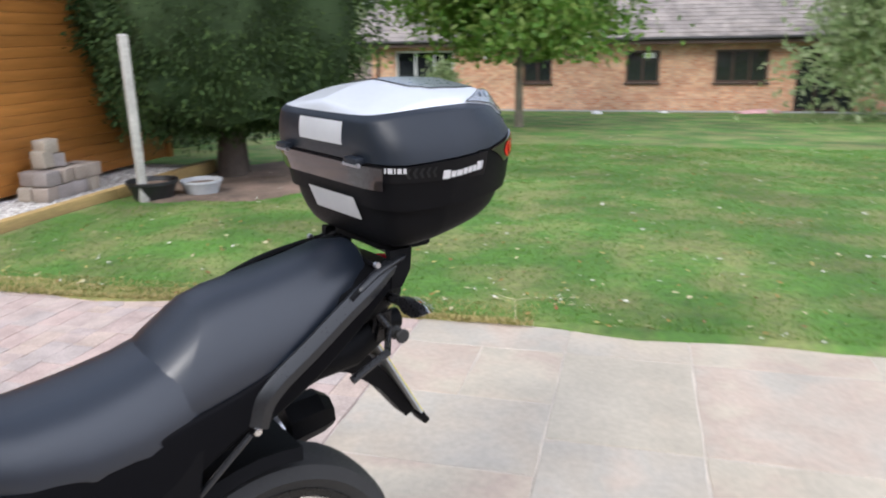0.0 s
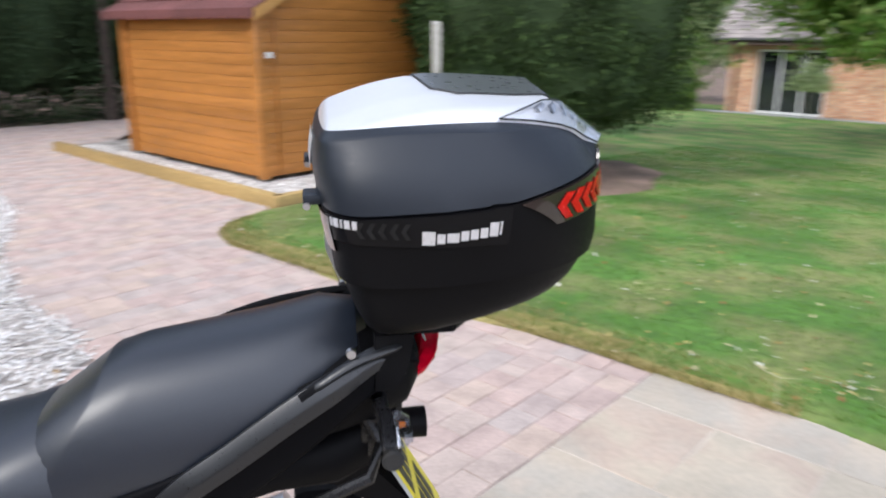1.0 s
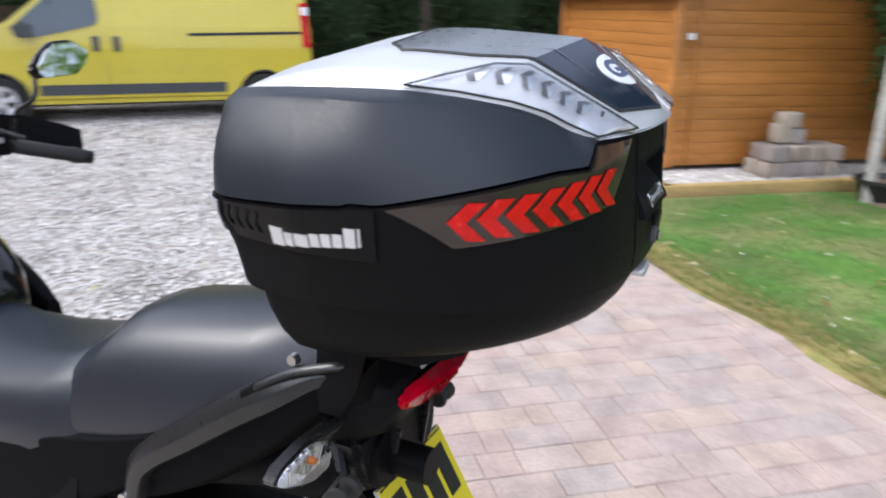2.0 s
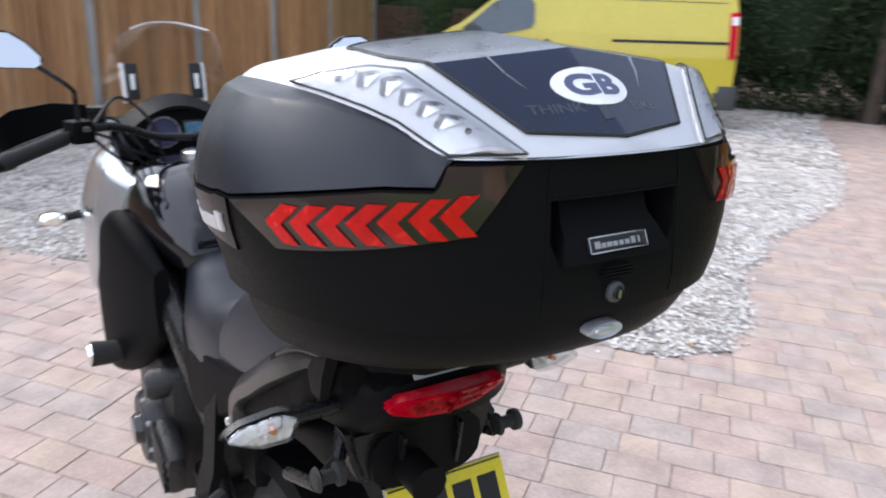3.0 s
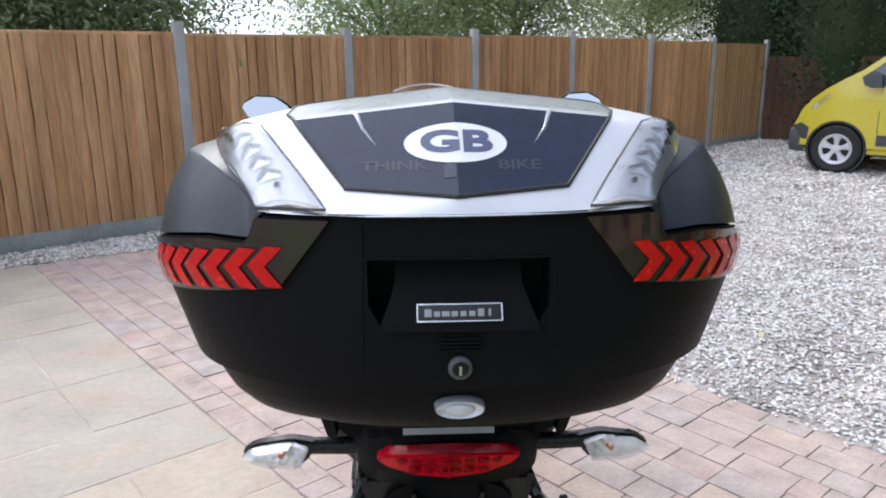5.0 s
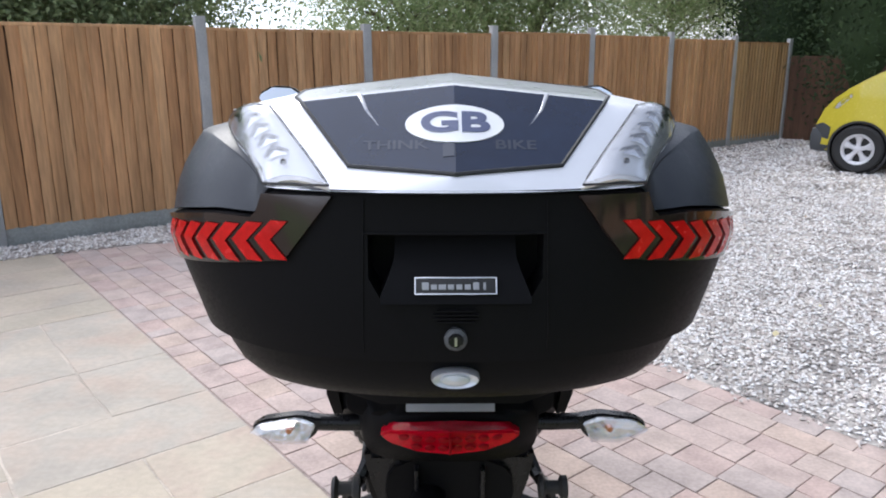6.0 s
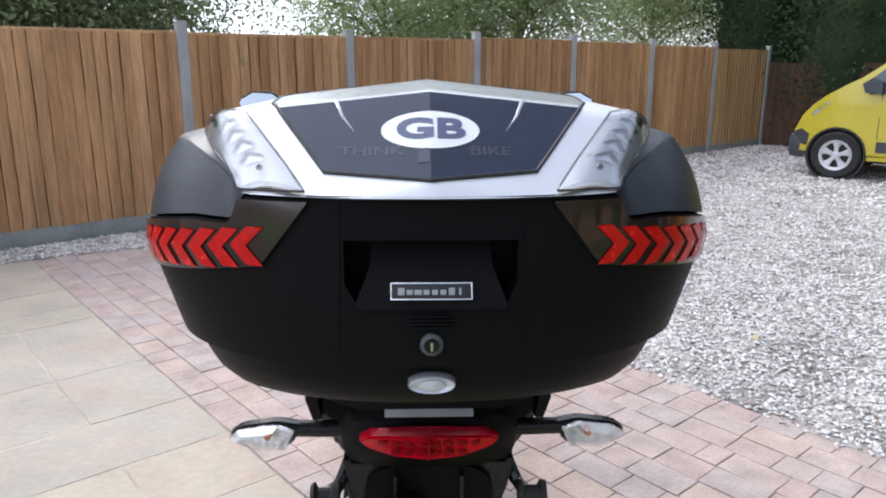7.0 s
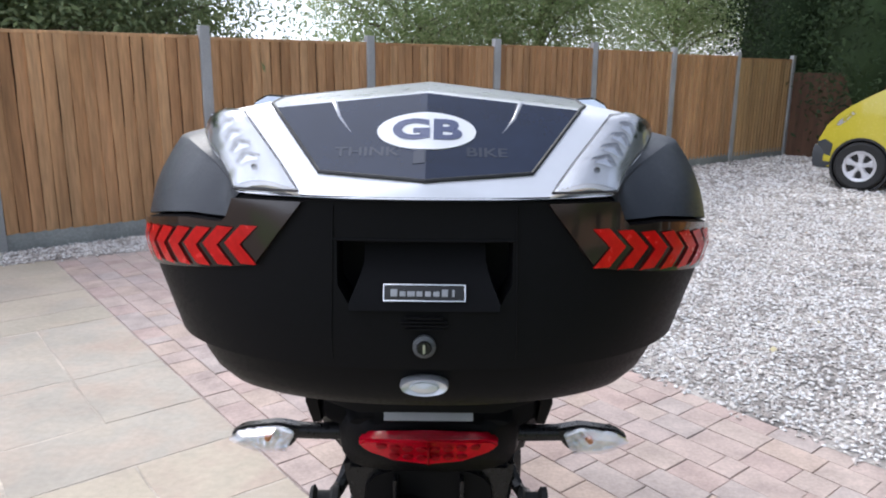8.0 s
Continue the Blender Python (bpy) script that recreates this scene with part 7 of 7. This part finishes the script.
def tree(name, label, x, y, height, spread, crown_lo, r0, leafmat, leaves, size, seed, droop=0.0, bark="bark", clump=0.55, count=16, aspect=0.55):
    rng = random.Random(seed)
    rs = np.random.RandomState(seed)
    z = drop(x, y)
    t = thing(name, label, "tree", (x, y, z))
    bm, tips = limbs(rng, (0, 0, 0), height * 0.8, spread, count, r0)
    part("trunk", bm, M[bark], t, smooth=60)
    tips = np.array([tuple(p) for p in tips if p.z > crown_lo - 0.4] + [(rng.gauss(0, spread * 0.45), rng.gauss(0, spread * 0.45), rng.uniform(crown_lo, height)) for _ in range(count * 2)])
    pick = tips[rs.randint(0, len(tips), leaves)]
    c = pick + rs.normal(size=(leaves, 3)) * clump * np.array([1, 1, 0.7]) * (0.45 + 0.75 * rs.uniform(0, 1, (leaves, 1)))
    c[:, 2] -= droop * rs.uniform(0, 1, leaves) ** 2
    c = c[c[:, 2] > crown_lo - droop]
    leafy("crown", c, size, M[leafmat], t, seed, droop * 0.5, aspect)
    return t


def hedge_mass(name, label, cat, boxes, n, size, mat, seed, trunks=(), bark="darkbark", ragged=0.045, inner=0.86):
    """Dense evergreen growth: sprays over the outside of rounded masses, darker wood inside."""
    rs = np.random.RandomState(seed)
    t = thing(name, label, cat)
    core = bmesh.new()
    pts = []
    tot = sum(r[3] * r[5] for r in boxes)
    for cx, cy, cz, rx, ry, rz in boxes:
        made = bmesh.ops.create_icosphere(core, subdivisions=3, radius=1.0)["verts"]
        for v in made:
            k = inner + 0.06 * math.sin(v.co.x * 9 + cx) + 0.05 * math.sin(v.co.y * 11) + 0.05 * math.sin(v.co.z * 13 + cy)
            p = 4.0
            m = (abs(v.co.x) ** p + abs(v.co.y) ** p + abs(v.co.z) ** p) ** (-1 / p)
            v.co = Vector((cx + v.co.x * m * rx * k, cy + v.co.y * m * ry * k, cz + v.co.z * m * rz * k))
        m = int(n * rx * rz / tot)
        d = rs.normal(size=(m, 3))
        d /= (np.abs(d) ** 4).sum(1)[:, None] ** 0.25
        wob = 0.93 + 0.10 * np.sin(d[:, 0] * 9 + cx)[:, None] * np.sin(d[:, 2:3] * 7 + cy) + rs.normal(size=(m, 1)) * ragged
        pts.append(np.array([cx, cy, cz]) + d * np.array([rx, ry, rz]) * wob)
    part("inner_growth", core, M["conifer"], t, smooth=60)
    leafy("foliage", np.concatenate(pts), size, M[mat], t, seed, 0.3, 0.4)
    for x, y, r, h in trunks:
        part("trunk", tube([(x, y, drop(x, y) - 0.1), (x, y, 0.4), (x + 0.05, y, h)], [r * 1.4, r, r * 0.8], 10), M[bark], t, smooth=60)
    return t


cx, cy = xy(6.9, 4.75)
hedge_mass("cypress_tree", "large clipped dark green cypress by the shed", "tree", [(cx, cy, 2.65, 1.66, 1.66, 2.15), (cx + 0.2, cy - 0.2, 4.6, 1.4, 1.4, 1.4), (cx - 0.1, cy + 0.1, 1.45, 1.4, 1.4, 0.9),
           (*xy(6.25, 5.15), 1.65, 0.5, 0.5, 0.95), (*xy(5.95, 5.5), 2.3, 0.42, 0.42, 0.85), (*xy(6.6, 5.5), 3.0, 0.8, 0.8, 1.3)],
           150000, 0.034, "cypress", 31, [(cx - 0.15, cy + 0.1, 0.16, 1.6), (cx + 0.1, cy - 0.1, 0.11, 1.6)])
line = []
for k in range(9):
    x, y = xy(7.6 - 1.6 * k, 14.6 + (k % 2) * 0.4 - (1.4 if k == 0 else 0))
    line.append((x, y, 2.6, 1.4, 1.4, 2.9))
for k in range(4):
    x, y = xy(8.4 + 0.6 * k, 13.0 - 1.6 * k)
    line.append((x, y, 2.6, 1.2, 1.2, 2.8))
for p, q in ((-7.4, 15.6),):
    x, y = xy(p, q)
    line.append((x, y, 3.0, 1.5, 1.5, 3.2))
hedge_mass("conifer_hedge", "tall dark conifer hedge behind the drive", "hedge", line, 260000, 0.050, "conifer", 33,
           [(*xy(5.3, 13.3), 0.10, 2.5), (*xy(2.6, 13.4), 0.12, 2.5), (*xy(-3.2, 14.6), 0.16, 5.0), (*xy(-5.2, 15.2), 0.18, 6.0)], ragged=0.13, inner=0.70)
tree("lawn_tree", "young green tree with a slim trunk on the lawn", *(lambda d: (12.4, -11.0))(0), 6.4, 3.3, 1.55, 0.10, "leaf", 40000, 0.085, 41, count=26, clump=0.55)
tree("birch_tree", "drooping green birch beside the house", *xy(20.0, -7.3), 7.5, 2.6, 1.3, 0.12, "willow", 22000, 0.10, 42, droop=2.0, count=18)
tree("birch_tree", "drooping green birch beside the house", *xy(33.0, 14.5), 8.0, 3.4, 0.9, 0.12, "willow", 12000, 0.15, 52, droop=1.4, count=18)
for i, (p, q, h, s, mt, sd, n) in enumerate(((-10.5, 0.5, 4.6, 2.2, "darkleaf", 61, 7000), (-11.5, 3.0, 4.8, 2.2, "darkleaf", 62, 7500), (-16.0, 3.0, 5.0, 1.8, "darkleaf", 63, 3500),
                                             (-14.0, 10.0, 5.6, 2.8, "willow", 64, 8500), (-12.6, 13.0, 5.8, 2.7, "willow", 65, 8000), (-12.0, 17.6, 6.6, 2.8, "willow", 66, 8000), (-10.5, -3.0, 4.6, 2.2, "darkleaf", 67, 7000))):
    tree("garden_tree", "leafy tree growing beyond the timber fence", *xy(p, q), h, s, 1.4, 0.10, mt, n * 6, 0.045, sd, count=30, clump=0.75, aspect=0.42)
for i, (p, q, r) in enumerate(((23.2, 10.6, 0.8), (23.4, 12.4, 0.9))):
    x, y = xy(p, q)
    hedge_mass("shrub", "rounded green garden shrub near the house wall", "shrub", [(x, y, drop(x, y) + r * 0.8, r, r, r)], 2500, 0.07, "leaf", 80 + i)


tree("young_shrub", "small yellow-green shrub on a thin stem near the house", *xy(22.6, 6.0), 1.75, 0.5, 0.9, 0.025, "willow", 1600, 0.07, 90, count=8, clump=0.22)


# ---- house across the lawn ----
def house():
    """Local x runs along the front wall towards the grid's -q, local y away from the lawn."""
    hx, hy = xy(24.6, 9.2)
    zb = drop(*xy(24.6, 0))
    s = thing("house", "long single-storey red brick house with tiled roof and brown windows", "house", (hx, hy, zb), -140)
    L, D, H = 26.0, 8.0, 2.35
    openings = [(0.9, 3.1, 0.05, 2.1, "door"), (5.6, 6.6, 0.97, 2.02, "win"), (9.1, 10.2, 0.97, 2.02, "win"), (11.95, 13.6, 0.97, 2.02, "win"), (14.45, 16.25, 0.05, 2.1, "door"), (20.0, 21.4, 0.97, 2.02, "win")]
    # front wall as piers and panels round its openings
    x = 0.0
    for a, b, lo, hi, kind in openings:
        part("wall", box((a - x, 0.3, H), ((a + x) / 2, 0.15, H / 2)), M["brick"], s, "mottled orange-red brick wall", 0)
        if lo > 0.1:
            part("wall_panel", box((b - a, 0.3, lo), ((a + b) / 2, 0.15, lo / 2)), M["brick"], s, "", 0)
        part("lintel", box((b - a, 0.3, H - hi), ((a + b) / 2, 0.15, (H + hi) / 2)), M["brick"], s, "", 0)
        x = b
    part("wall", box((L - x, 0.3, H), ((L + x) / 2, 0.15, H / 2)), M["brick"], s, "", 0)
    part("side_wall", box((0.3, D, H), (0.15, D / 2 + 0.3, H / 2)), M["brick"], s, "", 0)
    part("side_wall", box((0.3, D, H), (L - 0.15, D / 2 + 0.3, H / 2)), M["brick"], s, "", 0)
    part("inner_wall", box((L - 0.6, 0.1, H), (L / 2, 2.5, H / 2)), M["brownframe"], s, "", 0)
    for a, b, lo, hi, kind in openings:
        w, h = b - a, hi - lo
        white = kind == "door" and a < 5
        fm = M["whiteframe"] if white else M["brownframe"]
        o = part("window" if kind == "win" else "glazed_door", box((w, 0.06, 0.07), ((a + b) / 2, 0.12, lo + 0.035)), fm, s, "brown-framed window" if kind == "win" else "glazed garden door")
        part("frame_head", box((w, 0.06, 0.07), ((a + b) / 2, 0.12, hi - 0.035)), fm, o)
        n = 3 if w > 1.5 else 2
        for k in range(n + 1):
            part("mullion", box((0.07, 0.06, h - 0.14), (a + 0.035 + (w - 0.07) * k / n, 0.12, (lo + hi) / 2)), fm, o)
        for k in range(n):
            part("pane", box((w / n - 0.07, 0.012, h - 0.14), (a + 0.035 + (w - 0.07) * (k + 0.5) / n, 0.13, (lo + hi) / 2)), M["window"], o)
        if kind == "win":
            part("sill", box((w + 0.1, 0.12, 0.06), ((a + b) / 2, -0.02, lo - 0.03), 0.01), M["brownframe"], o)
    part("blind", box((0.38, 0.02, 0.16), (9.85, 0.10, 1.86)), M["white"], s, "small pale blue-white card in a window")
    part("fascia", box((L + 1.0, 0.04, 0.20), (L / 2, -0.50, H - 0.02)), M["brownframe"], s, "dark brown fascia board")
    part("soffit", box((L + 1.0, 0.8, 0.02), (L / 2, -0.12, H + 0.03)), M["brownframe"], s)
    part("gutter", tube([(-0.5, -0.56, H + 0.05), (L + 0.5, -0.56, H + 0.05)], 0.055, 8), M["plate_black"], s)
    # roof in overlapping courses of tiles, each course a stepped strip with separate tile edges
    rows, pitch = 22, radians(34)
    run_len = 5.0
    rng = random.Random(9)
    bm = bmesh.new()
    for k in range(rows):
        t0, t1 = k / rows * run_len, (k + 1.12) / rows * run_len
        y0, z0 = -0.56 + t0 * math.cos(pitch), H + 0.09 + t0 * math.sin(pitch) + 0.03
        y1, z1 = -0.56 + t1 * math.cos(pitch), H + 0.09 + t1 * math.sin(pitch) + 0.004
        x = -0.5 + (0.15 if k % 2 else 0)
        while x < L + 0.4:
            j = rng.uniform(-0.006, 0.006)
            v = [bm.verts.new(c) for c in ((x + 0.006, y0, z0 + j), (x + 0.294, y0, z0 + j), (x + 0.294, y1, z1 + j), (x + 0.006, y1, z1 + j), (x + 0.006, y0, z0 - 0.022 + j), (x + 0.294, y0, z0 - 0.022 + j))]
            bm.faces.new(v[:4])
            bm.faces.new((v[4], v[5], v[1], v[0]))
            x += 0.30
    me_roof = part("roof_tiles", bm, M["roof"], s, "grey-brown roof tiles", 0)
    me_roof["kind"] = "stuff"
    yr, zr = -0.56 + run_len * math.cos(pitch), H + 0.09 + run_len * math.sin(pitch)
    part("roof", loft([[(x, -0.54, H + 0.04), (x, yr, zr - 0.03), (x, D + 0.9, H + 0.04)] for x in (-0.45, L + 0.45)]), M["roof"], s, "", 0)
    part("ridge", tube([(-0.45, yr, zr), (L + 0.45, yr, zr)], 0.12, 8), M["roof"], s)
    part("drain_pipe", tube([(0.25, -0.08, H), (0.25, -0.08, 0)], 0.04, 8), M["brownframe"], s)
    path = part("patio_strip", box((L + 2, 1.2, 0.08), (L / 2, -0.7, 0.02), 0.02), M["concrete"], None)
    path.matrix_basis = s.matrix_basis.copy()
    tagged(path, "pale concrete path along the house wall", "path", kind="structure")
    return s


house()


# ---- things lying about the lawn ----
def litter():
    rs = np.random.RandomState(77)
    n = 2600
    p, q = LAWN_P + 12 * rs.uniform(0, 1, n) ** 1.5, rs.uniform(-9, 4.6, n)
    c = np.array([(*xy(a, b), drop(*xy(a, b)) + 0.05) for a, b in zip(p, q)])
    g = np.array([(*xy(a, b), 0.03) for a, b in zip(rs.uniform(-6, 1.2, 160), rs.uniform(2.9, 11, 160)) if inside(GRAVEL, a, b)])
    far = np.array([(*xy(a, b), 0.02) for a, b in zip(rs.uniform(-6, 6, 700), rs.uniform(12.4, 13.5, 700))])
    heap = np.array([(*xy(2.52 + 0.07 * a, 0.02 + 0.09 * b), 0.05 + 0.012 * abs(h)) for a, b, h in rs.normal(size=(70, 3))])
    c = np.concatenate([c, g, far, heap])
    d = rs.normal(size=(len(c), 3)) * np.array([1, 1, 0.25])
    d /= np.linalg.norm(d, axis=1)[:, None]
    o = np.cross(d, np.array([0, 0, 1.0]) + rs.normal(size=(len(c), 3)) * 0.2)
    s = (0.019 * rs.uniform(0.4, 1.4, len(c)))[:, None]
    s[-len(heap):] *= 0.6
    v = np.stack([c - d * s, c + o * s * 0.6, c + d * s, c - o * s * 0.6], 1).reshape(-1, 3)
    idx = np.arange(len(c))[:, None] * 4
    f = np.concatenate([idx + np.array([[0, 1, 2]]), idx + np.array([[0, 2, 3]])], 1).reshape(-1, 3)
    me = bpy.data.meshes.new("fallen_leaves")
    me.from_pydata(v, [], f)
    me.materials.append(M["litter"])
    tagged(new("fallen_leaves", me), "small brown and yellow leaves fallen on lawn and gravel", "leaves", kind="stuff")


litter()


def stalk():
    x, y = 1.56, -1.54
    st = thing("dry_stalk", "thin pale dry grass stalk at the paving edge", "grass stalk", (x, y, 0.0))
    part("stem", tube([(0, 0, 0), (0.004, 0, 0.09), (0.0, 0.004, 0.16)], [0.004, 0.003, 0.002], 6), M["thatch"], st)
    part("stem", tube([(0.0, 0.004, 0.16), (0.09, 0.06, 0.175)], [0.002, 0.0012], 5), M["thatch"], st)
    part("stem", tube([(0.0, 0.004, 0.155), (-0.06, -0.05, 0.18)], [0.002, 0.0012], 5), M["thatch"], st)


stalk()


# ---- odds and ends along the house wall ----
def oddment(name, label, cat, at, size, mat, seed):
    """A small crumpled lump lying on the ground."""
    rng = random.Random(seed)
    bm = bmesh.new()
    bmesh.ops.create_icosphere(bm, subdivisions=2, radius=1.0)
    for v in bm.verts:
        k = rng.uniform(0.75, 1.1)
        v.co = Vector((v.co.x * size[0] * k, v.co.y * size[1] * k, (v.co.z * k + 0.7) * size[2]))
    ob = part(name, bm, M[mat], None, smooth=50)
    ob.matrix_basis = pose(*at, drop(*at), 0, 0, rng.uniform(0, 180))
    tagged(ob, label, cat)


oddment("folded_cloth", "faded pink cloth lying beside the house wall", "cloth", xy(23.6, -4.1), (0.85, 0.25, 0.09), "pink", 5)
oddment("plastic_bag", "crumpled white plastic bag lying on the grass", "bag", xy(22.6, 0.9), (0.28, 0.18, 0.07), "white", 6)
oddment("plastic_bag", "crumpled white plastic bag lying on the grass", "bag", xy(23.4, -1.2), (0.16, 0.14, 0.06), "white", 7)


def wall_lamp(q, z):
    x, y = xy(24.57, q)
    t = thing("wall_lamp", "small white lamp fixed to the brick house wall", "wall lamp", (x, y, drop(x, y) + z), -140)
    part("back_plate", lathe([(0, -0.02), (0.045, -0.02), (0.045, 0.02), (0, 0.02)], 16, "y"), M["whiteframe"], t)
    part("shade", lathe([(0, -0.12), (0.05, -0.11), (0.075, -0.04), (0.05, -0.02), (0, -0.02)], 16, "y"), M["white"], t)


wall_lamp(4.9, 1.85)
wall_lamp(1.6, 1.85)


# ---- pieces of the ground, last ----
lay_slabs()
lay_blocks()
scatter_gravel()
blades("grass_blades", "short green lawn grass with a few dry blades", 150000, (LAWN_P + 0.06, 12.0, -9.0, 4.9), 0.030, M["blade"], 3, 0.0045)
blades("dry_grass_blades", "dry yellow grass along the paving edge", 9000, (LAWN_P - 0.01, LAWN_P + 0.30, 0.1, 4.9), 0.03, M["dryblade"], 4)
